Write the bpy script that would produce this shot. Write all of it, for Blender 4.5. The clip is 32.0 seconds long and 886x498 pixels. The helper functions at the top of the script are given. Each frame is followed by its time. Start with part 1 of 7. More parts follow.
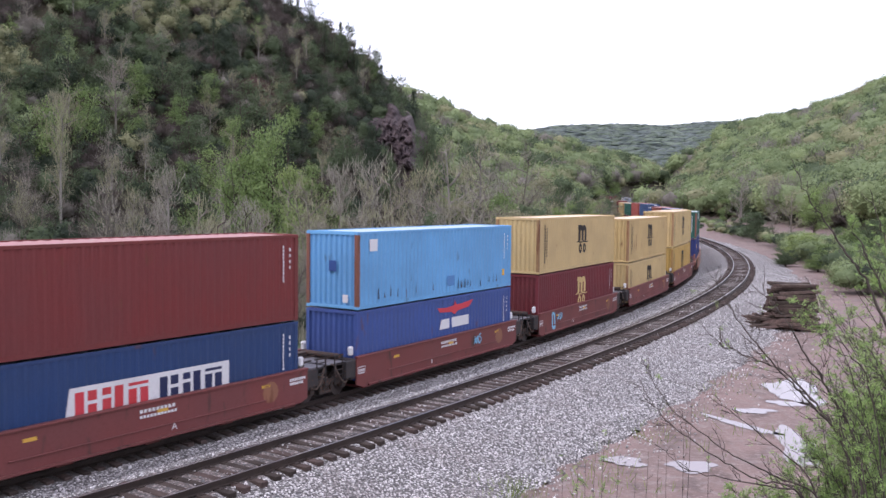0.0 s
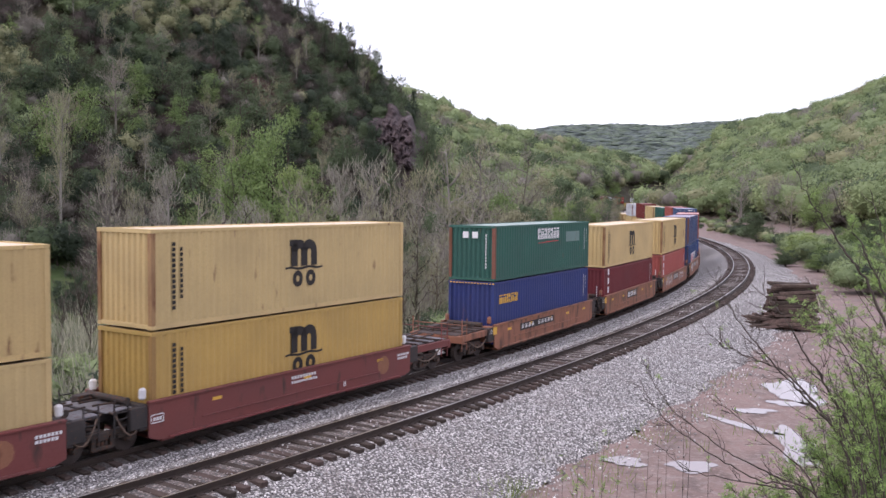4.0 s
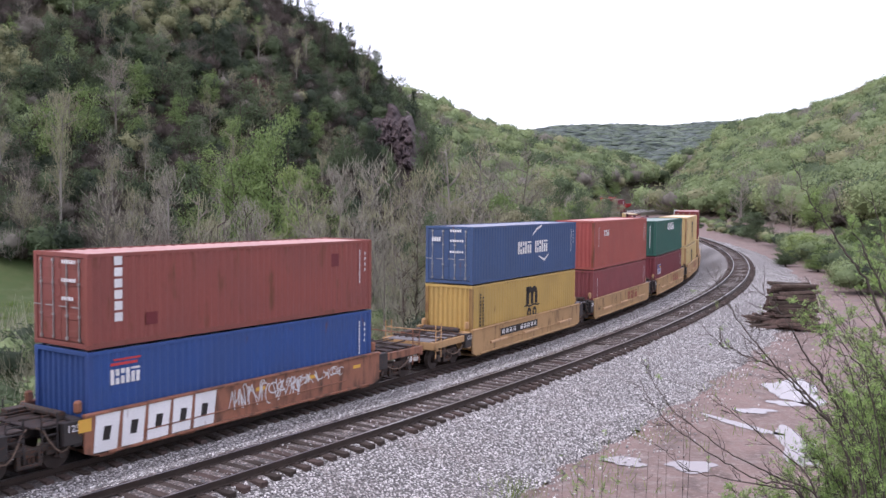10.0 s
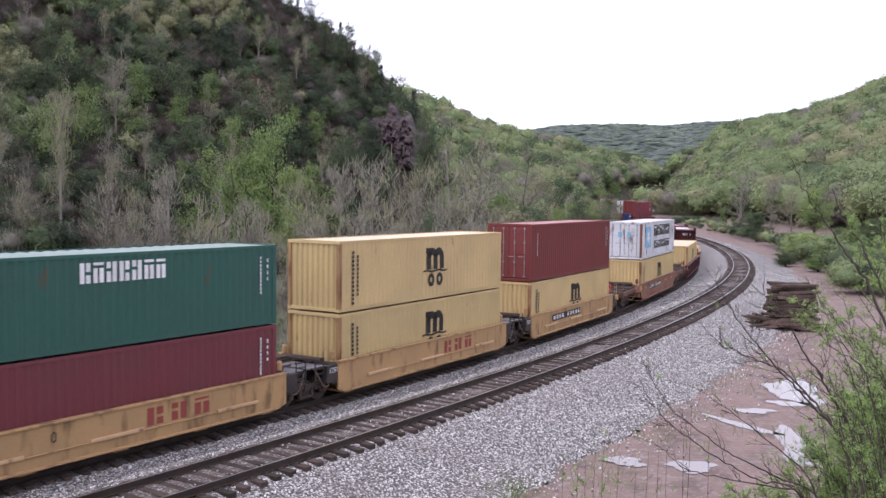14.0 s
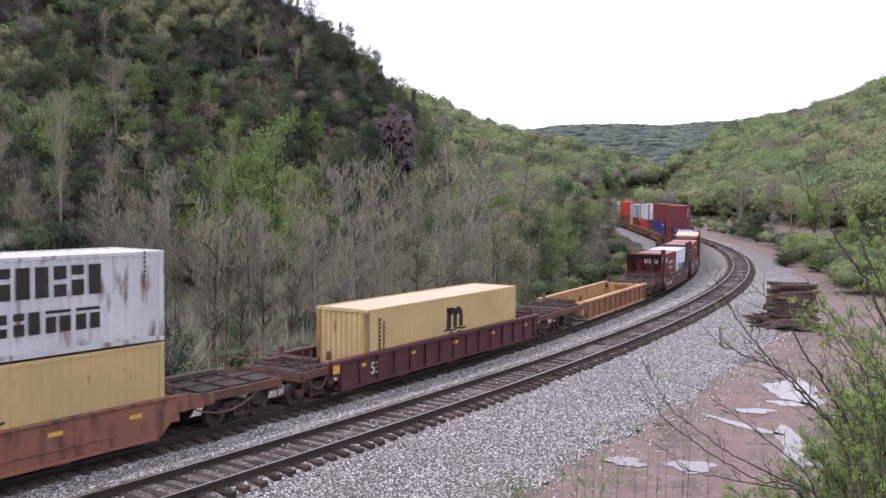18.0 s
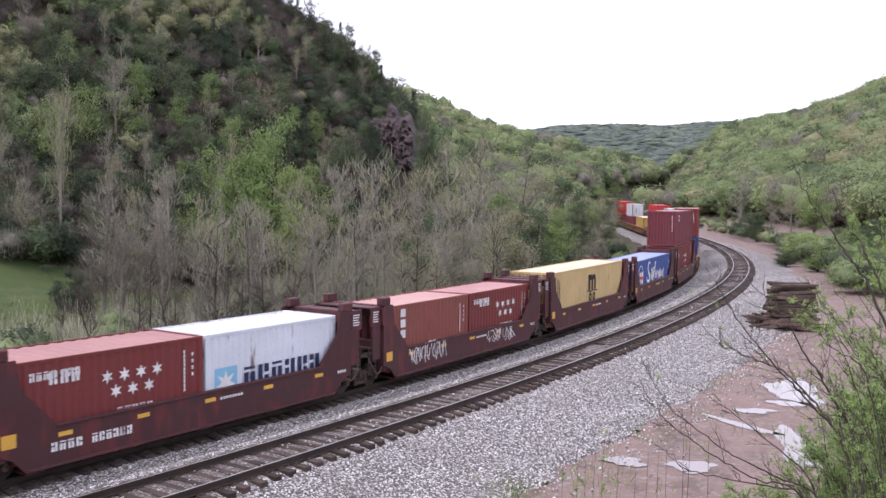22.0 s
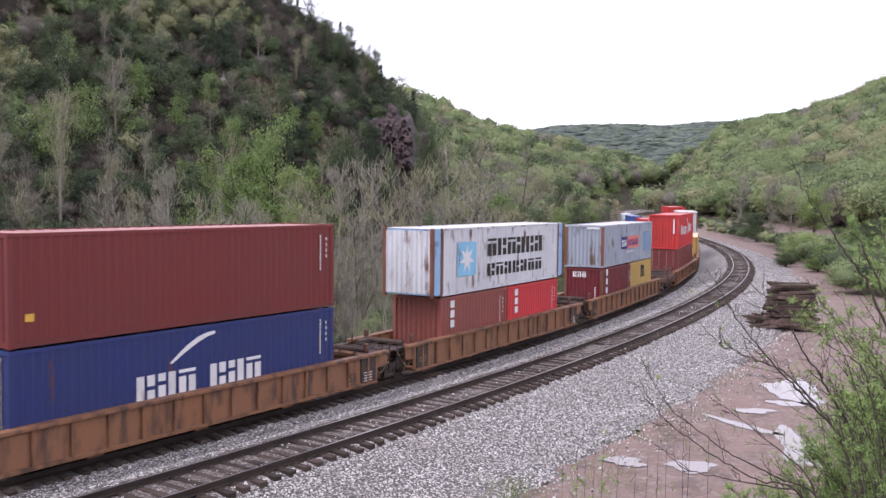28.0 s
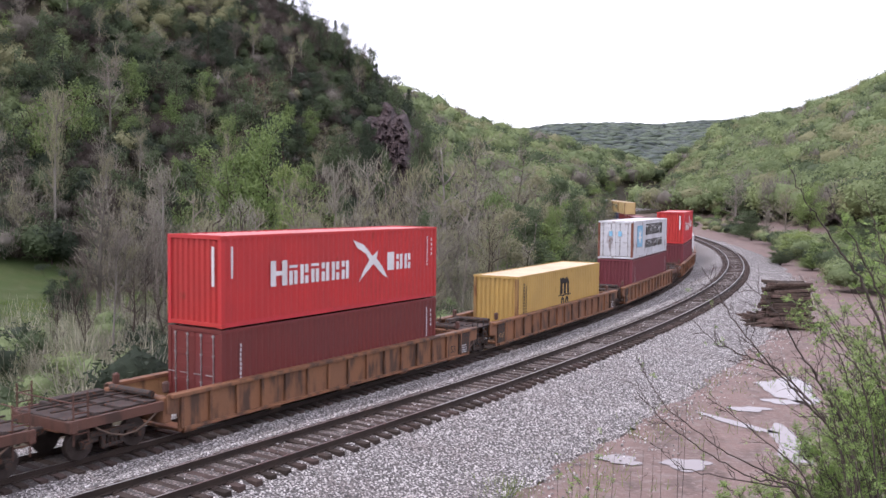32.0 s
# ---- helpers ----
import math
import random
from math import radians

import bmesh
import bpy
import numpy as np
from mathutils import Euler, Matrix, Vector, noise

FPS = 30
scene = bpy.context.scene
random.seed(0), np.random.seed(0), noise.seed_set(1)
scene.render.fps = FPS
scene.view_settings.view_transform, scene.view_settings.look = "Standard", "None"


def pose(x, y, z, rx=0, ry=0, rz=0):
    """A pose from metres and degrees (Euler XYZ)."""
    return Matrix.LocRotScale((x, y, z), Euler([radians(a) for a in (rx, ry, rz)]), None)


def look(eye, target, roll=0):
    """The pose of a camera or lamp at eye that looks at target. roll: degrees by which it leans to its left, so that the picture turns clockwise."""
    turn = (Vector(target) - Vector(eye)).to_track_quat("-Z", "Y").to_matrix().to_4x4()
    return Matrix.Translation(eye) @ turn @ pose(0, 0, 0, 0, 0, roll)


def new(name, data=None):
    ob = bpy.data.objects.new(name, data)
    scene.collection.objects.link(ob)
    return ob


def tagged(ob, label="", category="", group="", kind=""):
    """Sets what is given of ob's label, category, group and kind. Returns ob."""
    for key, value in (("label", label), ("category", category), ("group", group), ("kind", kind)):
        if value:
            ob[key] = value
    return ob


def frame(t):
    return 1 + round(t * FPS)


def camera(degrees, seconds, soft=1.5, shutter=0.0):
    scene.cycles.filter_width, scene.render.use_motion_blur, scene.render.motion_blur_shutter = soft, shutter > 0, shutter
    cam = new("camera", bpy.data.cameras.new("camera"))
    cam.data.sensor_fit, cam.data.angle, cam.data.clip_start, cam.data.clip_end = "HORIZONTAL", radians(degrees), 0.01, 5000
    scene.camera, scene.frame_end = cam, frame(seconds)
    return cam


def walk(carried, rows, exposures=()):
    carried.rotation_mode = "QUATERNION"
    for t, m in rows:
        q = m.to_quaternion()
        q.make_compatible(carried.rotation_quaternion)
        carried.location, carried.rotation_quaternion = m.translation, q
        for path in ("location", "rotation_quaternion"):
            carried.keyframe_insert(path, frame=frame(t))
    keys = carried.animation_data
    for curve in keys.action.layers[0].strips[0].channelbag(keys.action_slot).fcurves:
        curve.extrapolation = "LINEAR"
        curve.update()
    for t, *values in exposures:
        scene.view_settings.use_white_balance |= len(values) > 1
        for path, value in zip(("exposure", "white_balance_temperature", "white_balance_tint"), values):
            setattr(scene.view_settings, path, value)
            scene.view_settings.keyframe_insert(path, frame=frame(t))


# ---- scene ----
# The eye on the bank above the curve
cam = camera(51.228, 32.0, soft=1.5, shutter=0.12)
EYE = (0.0, 0.0, 7.3066)


def view(yaw, tilt, roll=0.707):
    a, b = radians(yaw), radians(tilt)
    return look(EYE, (math.sin(a) * math.cos(b), math.cos(a) * math.cos(b), EYE[2] + math.sin(b)), roll)


walk(cam, [(0.0, view(0, -3.255)), (31.0, view(0.02, -3.255)), (31.35, view(0.30, -3.335)), (32.0, view(0.30, -3.335))],
     exposures=[(0.0, 0.08, 6250, 24), (1.0, -0.02, 6350, 24), (3.0, -0.04, 6450, 24), (6.0, 0.08, 6250, 24), (7.5, 0.0, 6050, 24), (9.0, 0.1, 6150, 24), (11.0, 0.1, 6400, 24), (13.0, 0.1, 6330, 24), (14.2, 0.0, 6330, 24), (17.3, -0.08, 6430, 24), (19.3, 0.1, 6500, 24), (25.0, 0.14, 6400, 24), (28.0, 0.1, 6500, 24), (30.0, -0.02, 6500, 24), (32.0, 0.05, 6500, 24)])

# ---- daylight: a bright overcast ----
world = bpy.data.worlds.new("overcast_sky")
scene.world = world
world.use_nodes = True
wn, wl = world.node_tree.nodes, world.node_tree.links
wn.clear()
sky = wn.new("ShaderNodeTexSky")
sky.sky_type = "NISHITA"
sky.sun_disc = False
sky.sun_elevation, sky.sun_rotation = radians(53), radians(242)
sky_bg, cloud_bg = wn.new("ShaderNodeBackground"), wn.new("ShaderNodeBackground")
sky_bg.inputs["Strength"].default_value = 0.08
cloud_bg.inputs["Color"].default_value = (0.98, 0.99, 1.04, 1)
cloud_bg.inputs["Strength"].default_value = 1.2
add, wout = wn.new("ShaderNodeAddShader"), wn.new("ShaderNodeOutputWorld")
wl.new(sky.outputs[0], sky_bg.inputs["Color"])
wl.new(sky_bg.outputs[0], add.inputs[0])
wl.new(cloud_bg.outputs[0], add.inputs[1])
wl.new(add.outputs[0], wout.inputs["Surface"])
sun = new("sun", bpy.data.lights.new("sun", "SUN"))
sun.data.energy, sun.data.angle, sun.data.color = 1.3, radians(20), (1.0, 0.97, 0.92)
sun.matrix_world = look((0, 0, 60), (30 * math.sin(radians(62)), 30 * math.cos(radians(62)), 60 - 40))

# ---- the railway line: curvature and gradient along the far track ----
KNOT_S = [-200, -120, -40, 0, 40, 80, 120, 160, 240, 270, 300, 390, 430]
KNOT_K = [0, 0, 0.001856, 0.003552, 0.004214, 0.003757, 0.001674, -0.000176, -0.000406, -0.0004, -0.0022, -0.0022, 0]
S0, S1 = -520, 800
LS = np.arange(S0, S1 + 0.5, 1.0)
kk = np.interp(LS, KNOT_S, KNOT_K)
hd = -np.r_[0, np.cumsum((kk[1:] + kk[:-1]) / 2)]
hd = hd - hd[-S0] + radians(31.35)
LX = np.r_[0, np.cumsum((np.sin(hd)[1:] + np.sin(hd)[:-1]) / 2)]
LY = np.r_[0, np.cumsum((np.cos(hd)[1:] + np.cos(hd)[:-1]) / 2)]
gg = np.interp(LS, [0, 60, 130, 220, 300, 400], [0, 0.002335, 0.004653, 0.008632, 0.0086, 0])
LZ = np.r_[0, np.cumsum((gg[1:] + gg[:-1]) / 2)]
LX, LY, LZ, LH = LX - LX[-S0], LY - LY[-S0] + 41.1789, LZ - LZ[-S0], hd
GAP, RISE, SPEED, BANK = 5.634, 0.558, 13.8246, 0.118


def line(s, n=0.0, z=0.0):
    """The point s metres along the line, n metres from the far track's middle towards the bank, z above its rails."""
    h = np.interp(s, LS, LH)
    return Vector((np.interp(s, LS, LX) + n * math.cos(h), np.interp(s, LS, LY) - n * math.sin(h), np.interp(s, LS, LZ) + z))


def line_np(s, n, z):
    h = np.interp(s, LS, LH)
    return np.stack([np.interp(s, LS, LX) + n * np.cos(h), np.interp(s, LS, LY) - n * np.sin(h), np.interp(s, LS, LZ) + z], -1)


def on_line(s, half, z=0.0):
    """The pose of a thing with bearings half metres before and behind s: x along the line, z up."""
    a, b = line(s - half), line(s + half)
    x = (b - a).normalized()
    y = Vector((0, 0, 1)).cross(x).normalized()
    m = Matrix((x, y, x.cross(y))).transposed().to_4x4()
    m = Matrix.Translation((a + b) / 2) @ m @ pose(0, 0, 0, -BANK)
    return m @ pose(0, 0, z)


def near_line(P):
    """For points (N, 2): s and n of the nearest place on the line."""
    s, n = np.empty(len(P)), np.empty(len(P))
    for i in range(0, len(P), 4000):
        q = P[i:i + 4000]
        d = (q[:, None, 0] - LX[None, ::2]) ** 2 + (q[:, None, 1] - LY[None, ::2]) ** 2
        j = d.argmin(1) * 2
        dx, dy, h = q[:, 0] - LX[j], q[:, 1] - LY[j], LH[j]
        along = dx * np.sin(h) + dy * np.cos(h)
        s[i:i + 4000] = LS[j] + along
        n[i:i + 4000] = dx * np.cos(h) - dy * np.sin(h)
    return s, n


# ---- materials ----
MATS = {}


def surf(name, a, b=None, rough=0.7, scale=4.0, fine=60.0, bump=0.2, metal=0.0, stain=None, amount=0.35, streak=1.0,
         island=0.0, rnd=0.0, through_light=0.0, detail=6.0, bump_dist=0.01, coat=0.0):
    """A surface of two mixed tones with a fine grain, stains of a third tone, and relief."""
    if name in MATS:
        return MATS[name]
    m = bpy.data.materials.new(name)
    m.use_nodes = True
    N, L = m.node_tree.nodes, m.node_tree.links
    P = N["Principled BSDF"]
    b = b or tuple(c * 0.8 for c in a)
    tc, info = N.new("ShaderNodeTexCoord"), N.new("ShaderNodeObjectInfo")
    off = N.new("ShaderNodeVectorMath")
    off.operation = "MULTIPLY_ADD"
    comb = N.new("ShaderNodeCombineXYZ")
    for k in range(3):
        L.new(info.outputs["Random"], comb.inputs[k])
    off.inputs[1].default_value = (91, 47, 63)
    L.new(comb.outputs[0], off.inputs[0])
    L.new(tc.outputs["Object"], off.inputs[2])
    def tex(sc, dt, vec=off):
        t = N.new("ShaderNodeTexNoise")
        t.inputs["Scale"].default_value, t.inputs["Detail"].default_value = sc, dt
        L.new(vec.outputs[0], t.inputs["Vector"])
        return t
    def mix(fac, c1, c2):
        x = N.new("ShaderNodeMix")
        x.data_type = "RGBA"
        for k, v in ((0, fac), (6, c1), (7, c2)):
            if isinstance(v, (int, float)):
                x.inputs[k].default_value = v
            elif isinstance(v, tuple):
                x.inputs[k].default_value = (*v, 1)
            else:
                L.new(v, x.inputs[k])
        return x.outputs[2]
    def ramp(src, lo, hi):
        r = N.new("ShaderNodeMapRange")
        r.inputs[1].default_value, r.inputs[2].default_value = lo, hi
        L.new(src, r.inputs[0])
        return r.outputs[0]
    big, small = tex(scale, detail), tex(fine, 3)
    col = mix(ramp(big.outputs[0], 0.35, 0.65), a, b)
    dark = tuple(c * 0.72 for c in a)
    f = ramp(small.outputs[0], 0.45, 0.75)
    half = N.new("ShaderNodeMath")
    half.operation = "MULTIPLY"
    half.inputs[1].default_value = 0.5
    L.new(f, half.inputs[0])
    col = mix(half.outputs[0], col, dark)
    if stain:
        mp = N.new("ShaderNodeMapping")
        mp.inputs["Scale"].default_value = (1, 1, 1 / streak)
        L.new(off.outputs[0], mp.inputs["Vector"])
        st = tex(scale * 5, 9, mp)
        col = mix(ramp(st.outputs[0], 0.72 - amount * 0.5, 0.82 - amount * 0.35), col, stain)
    if island or rnd:
        src = N.new("ShaderNodeNewGeometry").outputs["Random Per Island"] if island else info.outputs["Random"]
        hsv = N.new("ShaderNodeHueSaturation")
        am = island or rnd
        mr = N.new("ShaderNodeMapRange")
        mr.inputs[3].default_value, mr.inputs[4].default_value = 1 - am, 1 + am
        L.new(src, mr.inputs[0])
        L.new(mr.outputs[0], hsv.inputs["Value"])
        mh = N.new("ShaderNodeMapRange")
        mh.inputs[3].default_value, mh.inputs[4].default_value = 0.5 + am * 0.04, 0.5 - am * 0.04
        L.new(src, mh.inputs[0])
        L.new(mh.outputs[0], hsv.inputs["Hue"])
        L.new(col, hsv.inputs["Color"])
        col = hsv.outputs[0]
    L.new(col, P.inputs["Base Color"])
    P.inputs["Metallic"].default_value = metal
    r = N.new("ShaderNodeMapRange")
    r.inputs[3].default_value, r.inputs[4].default_value = max(rough - 0.12, 0.02), min(rough + 0.12, 1)
    L.new(big.outputs[0], r.inputs[0])
    L.new(r.outputs[0], P.inputs["Roughness"])
    P.inputs["Specular IOR Level"].default_value = 0.3
    if bump:
        bn = N.new("ShaderNodeBump")
        bn.inputs["Strength"].default_value, bn.inputs["Distance"].default_value = bump, bump_dist
        L.new(small.outputs[0], bn.inputs["Height"])
        L.new(bn.outputs[0], P.inputs["Normal"])
    if through_light:
        tr, ms = N.new("ShaderNodeBsdfTranslucent"), N.new("ShaderNodeMixShader")
        ms.inputs[0].default_value = through_light
        L.new(col, tr.inputs["Color"])
        L.new(P.outputs[0], ms.inputs[1])
        L.new(tr.outputs[0], ms.inputs[2])
        L.new(ms.outputs[0], N["Material Output"].inputs["Surface"])
    MATS[name] = m
    return m


def srgb(r, g, b, k=1.0):
    return tuple(k * (((c / 255 + 0.055) / 1.055) ** 2.4 if c > 10 else c / 255 / 12.92) for c in (r, g, b))


DIRT = (0.10, 0.06, 0.04)
RUST = (0.13, 0.05, 0.025)


def paint(name, rgb, amount=0.11, stain=None, rough=0.55):
    c = srgb(*rgb)
    g = 0.3 * c[0] + 0.6 * c[1] + 0.1 * c[2]
    c = tuple(0.9 * x + 0.1 * g for x in c)
    return surf("paint_" + name, c, tuple(x * 0.82 + 0.012 for x in c), rough, 0.55, 18, 0.08, stain=stain or RUST, amount=amount, streak=3.5, rnd=0.06)


steel_dark = surf("grimy_steel", (0.035, 0.030, 0.028), (0.06, 0.048, 0.04), 0.7, 3, 40, 0.3, 0.0, RUST, 0.4)
rail_steel = surf("rail_rust", (0.058, 0.042, 0.034), (0.042, 0.032, 0.028), 0.65, 2, 50, 0.3, 0.2)
rail_top = surf("rail_head_worn", (0.42, 0.41, 0.40), (0.30, 0.28, 0.27), 0.32, 2, 30, 0.05, 0.85)
tie_wood = surf("creosote_wood", (0.066, 0.047, 0.039), (0.044, 0.032, 0.027), 0.92, 3, 45, 0.5, stain=(0.10, 0.085, 0.075), amount=0.2, rnd=0.35)
old_tie = surf("discarded_tie_wood", (0.075, 0.052, 0.042), (0.13, 0.095, 0.075), 0.9, 2.5, 40, 0.6, stain=(0.03, 0.022, 0.02), amount=0.4, rnd=0.45)
bark_grey = surf("bark_grey", (0.25, 0.225, 0.19), (0.16, 0.14, 0.12), 0.9, 1.5, 25, 0.5, rnd=0.3)
bark_dark = surf("bark_dark", (0.09, 0.07, 0.055), (0.055, 0.043, 0.035), 0.9, 1.5, 25, 0.5, rnd=0.3)
bark_pale = surf("bark_pale", (0.29, 0.265, 0.235), (0.18, 0.165, 0.145), 0.85, 1.2, 20, 0.4, rnd=0.2)
twig = surf("twigs", (0.15, 0.115, 0.09), (0.10, 0.077, 0.062), 0.9, 1.0, 20, 0.2, island=0.3)

# ---- helpers that make things ----
def mesh_of(name, V, F, mat=None, smooth=False):
    me = bpy.data.meshes.new(name)
    me.from_pydata([tuple(v) for v in V], [], [tuple(f) for f in F])
    if mat:
        me.materials.append(mat)
    if smooth:
        me.shade_smooth()
    me.update()
    return me


def quads_mesh(name, co, per, mats, index=None):
    """A mesh of len(co)/per faces of per corners each, from an array of corners."""
    me = bpy.data.meshes.new(name)
    n = len(co) // per
    me.vertices.add(len(co))
    me.vertices.foreach_set("co", np.ascontiguousarray(co, dtype=np.float32).ravel())
    me.loops.add(n * per)
    me.loops.foreach_set("vertex_index", np.arange(n * per, dtype=np.int32))
    me.polygons.add(n)
    me.polygons.foreach_set("loop_start", np.arange(0, n * per, per, dtype=np.int32))
    for m in mats:
        me.materials.append(m)
    if index is not None:
        me.polygons.foreach_set("material_index", index.astype(np.int32))
    me.update(calc_edges=True)
    return me


def part(name, bm, material, parent, label=""):
    me = bpy.data.meshes.new(name)
    bm.to_mesh(me)
    bm.free()
    return piece(name, me, material, parent, None, label)


def piece(name, me, material, parent, m=None, label=""):
    """One object on a mesh that may be shared, in its parent's space; the material belongs to the object."""
    ob = new(name, me)
    ob.parent = parent
    if m is not None:
        ob.matrix_basis = m
    if material:
        if not me.materials:
            me.materials.append(material)
        ob.material_slots[0].link = "OBJECT"
        ob.material_slots[0].material = material
    if label:
        ob["label"] = label
    return ob


def bevel_box(bm, x, y, z, sx, sy, sz, bev=0.0, m=None):
    """A box with its middle at x, y, z, its edges bevelled."""
    r = bmesh.ops.create_cube(bm, size=1.0)
    vs = r["verts"]
    bmesh.ops.scale(bm, vec=(sx, sy, sz), verts=vs)
    if bev:
        es = list({e for v in vs for e in v.link_edges})
        g = bmesh.ops.bevel(bm, geom=es, offset=bev, segments=1, affect="EDGES", profile=0.5)
        vs = list({v for f in g["faces"] for v in f.verts} | {v for v in vs if v.is_valid})
    bmesh.ops.translate(bm, vec=(x, y, z), verts=vs)
    if m is not None:
        bmesh.ops.transform(bm, matrix=m, verts=vs)
    return vs


def box_part(name, x, y, z, sx, sy, sz, material, parent, bev=0.012, label=""):
    bm = bmesh.new()
    bevel_box(bm, x, y, z, sx, sy, sz, bev)
    return part(name, bm, material, parent, label)


def rod(bm, a, b, r, n=6):
    a, b = Vector(a), Vector(b)
    d = b - a
    q = d.to_track_quat("Z", "Y").to_matrix().to_4x4()
    g = bmesh.ops.create_cone(bm, cap_ends=True, segments=n, radius1=r, radius2=r, depth=d.length)
    bmesh.ops.transform(bm, matrix=Matrix.Translation((a + b) / 2) @ q, verts=g["verts"])


def tube(V, F, pts, radii, n=5):
    """A tapered tube through points, added to lists of vertices and faces."""
    base = len(V)
    k = len(pts)
    for i in range(k):
        d = (pts[min(i + 1, k - 1)] - pts[max(i - 1, 0)])
        d = d / (np.linalg.norm(d) + 1e-9)
        u = np.cross(d, (0.31, 0.2, 0.93) if abs(d[2]) < 0.9 else (1, 0.1, 0))
        u = u / (np.linalg.norm(u) + 1e-9)
        w = np.cross(d, u)
        for j in range(n):
            a = 2 * math.pi * j / n
            V.append(pts[i] + radii[i] * (math.cos(a) * u + math.sin(a) * w))
    for i in range(k - 1):
        for j in range(n):
            F.append((base + i * n + j, base + i * n + (j + 1) % n, base + (i + 1) * n + (j + 1) % n, base + (i + 1) * n + j))


# ---- the lie of the land ----
def elevation(px, py):
    return (348 + 0.01233 * (px - 784) - py) / 1636


def bearing(px):
    return (px - 784) / 1636


def skyline(pts):
    return np.array([bearing(p[0]) for p in pts]), np.array([elevation(*p) for p in pts])


FRONT = skyline([(-900, -420), (0, -260), (300, -140), (480, -30), (570, 25), (640, 80), (700, 135), (730, 175), (752, 250), (775, 335), (800, 420)])
SECOND = skyline([(600, 120), (720, 155), (790, 180), (850, 207), (930, 228), (1000, 244), (1100, 268), (1180, 300), (1215, 345)])
RIGHT = skyline([(1150, 340), (1190, 275), (1230, 243), (1290, 215), (1400, 194), (1480, 168), (1568, 130), (1900, 20), (2600, -100)])
FAR = skyline([(300, 235), (930, 228), (985, 219), (1090, 216), (1170, 220), (1240, 213), (1310, 211), (1700, 205)])
HILLS = [  # skyline, foot and crest as depths at bearings, trees' height on the crest
    (FRONT, ([-0.75, -0.48, -0.235, -0.018], [92, 108, 128, 168]), ([-0.75, -0.48, -0.235, -0.018], [185, 228, 248, 228]), 8.0),
    (SECOND, ([-0.1, 0.135, 0.25], [250, 290, 380]), ([-0.1, 0.135, 0.25], [440, 510, 600]), 11.0),
    (RIGHT, ([0.22, 0.335, 0.48, 1.2], [350, 196, 125, 60]), ([0.22, 0.335, 0.48, 1.2], [650, 550, 460, 250]), 11.0),
    (FAR, ([-1, 1.2], [950, 950]), ([-1, 1.2], [1700, 1700]), 10.0),
]
CAM_N = float(near_line(np.array([[0.0, 0.0]]))[1][0])


def land(x, y):
    """Height of the ground at arrays x, y, and a mask of the wooded hills."""
    x, y = np.asarray(x, float), np.asarray(y, float)
    s, n = near_line(np.stack([x.ravel(), y.ravel()], -1))
    s, n = s.reshape(x.shape), n.reshape(x.shape)
    lz = np.interp(s, LS, LZ)
    z = np.interp(n, [-60, -30, -20, -13, -8, -5, -3.2, 9.5, 11.5, 16], [-6.0, -5.6, -5.0, -3.6, -1.9, -0.9, -0.75, -0.75, -0.48, -0.45]) + lz
    d = np.sqrt(np.maximum(y, 0) ** 2 + (0.3 * x) ** 2)
    bank = np.minimum(5.65 - 0.42 * np.maximum(d - 1.4, 0), -0.45 + 0.6 * (n - 13.5))
    bank = np.where(y < 0, bank + 0.25 * np.minimum(-y, 60), bank)
    z = np.maximum(z, np.where(n > 10, bank, -50))
    wood = np.zeros_like(z)
    yy = np.maximum(y, 1.0)
    t = x / yy
    for (sb, se), foot, crest, top in HILLS:
        e = np.interp(t, sb, se)
        f, c = np.interp(t, *foot), np.interp(t, *crest)
        peak = EYE[2] + e * c - top
        k = np.clip((y - f) / (c - f), 0, None)
        rise = np.where(k < 1, (3 * k ** 2 - 2 * k ** 3) * 0.5 + 0.5 * k ** 1.3, 1 + 0.06 * (1 - np.exp(1 - np.maximum(k, 1))))
        h = -5.5 + (peak + 5.5) * rise
        h = np.where((k > 0) & (y > 1), h, -99)
        wood = np.where(h > z + 0.2, 1.0, wood)
        z = np.maximum(z, h)
    return z, wood, s, n


def bumpy(x, y):
    return 0.5 * np.sin(x * 0.31 + 1.7 * np.sin(y * 0.13)) * np.sin(y * 0.27 + 1.3 * np.sin(x * 0.11)) + 0.25 * np.sin(x * 0.9 + y * 0.4) * np.sin(y * 0.83 - x * 0.2)


def height(x, y):
    z, wood, s, n = land(x, y)
    r = np.hypot(x, y)
    rough = np.where((n < -6) | (n > 40) | (r > 150), 1.0, 0.0) * (0.25 + wood * np.clip((r - 80) / 120, 0, 1.2))
    return z + bumpy(np.asarray(x, float), np.asarray(y, float)) * rough, wood, s, n


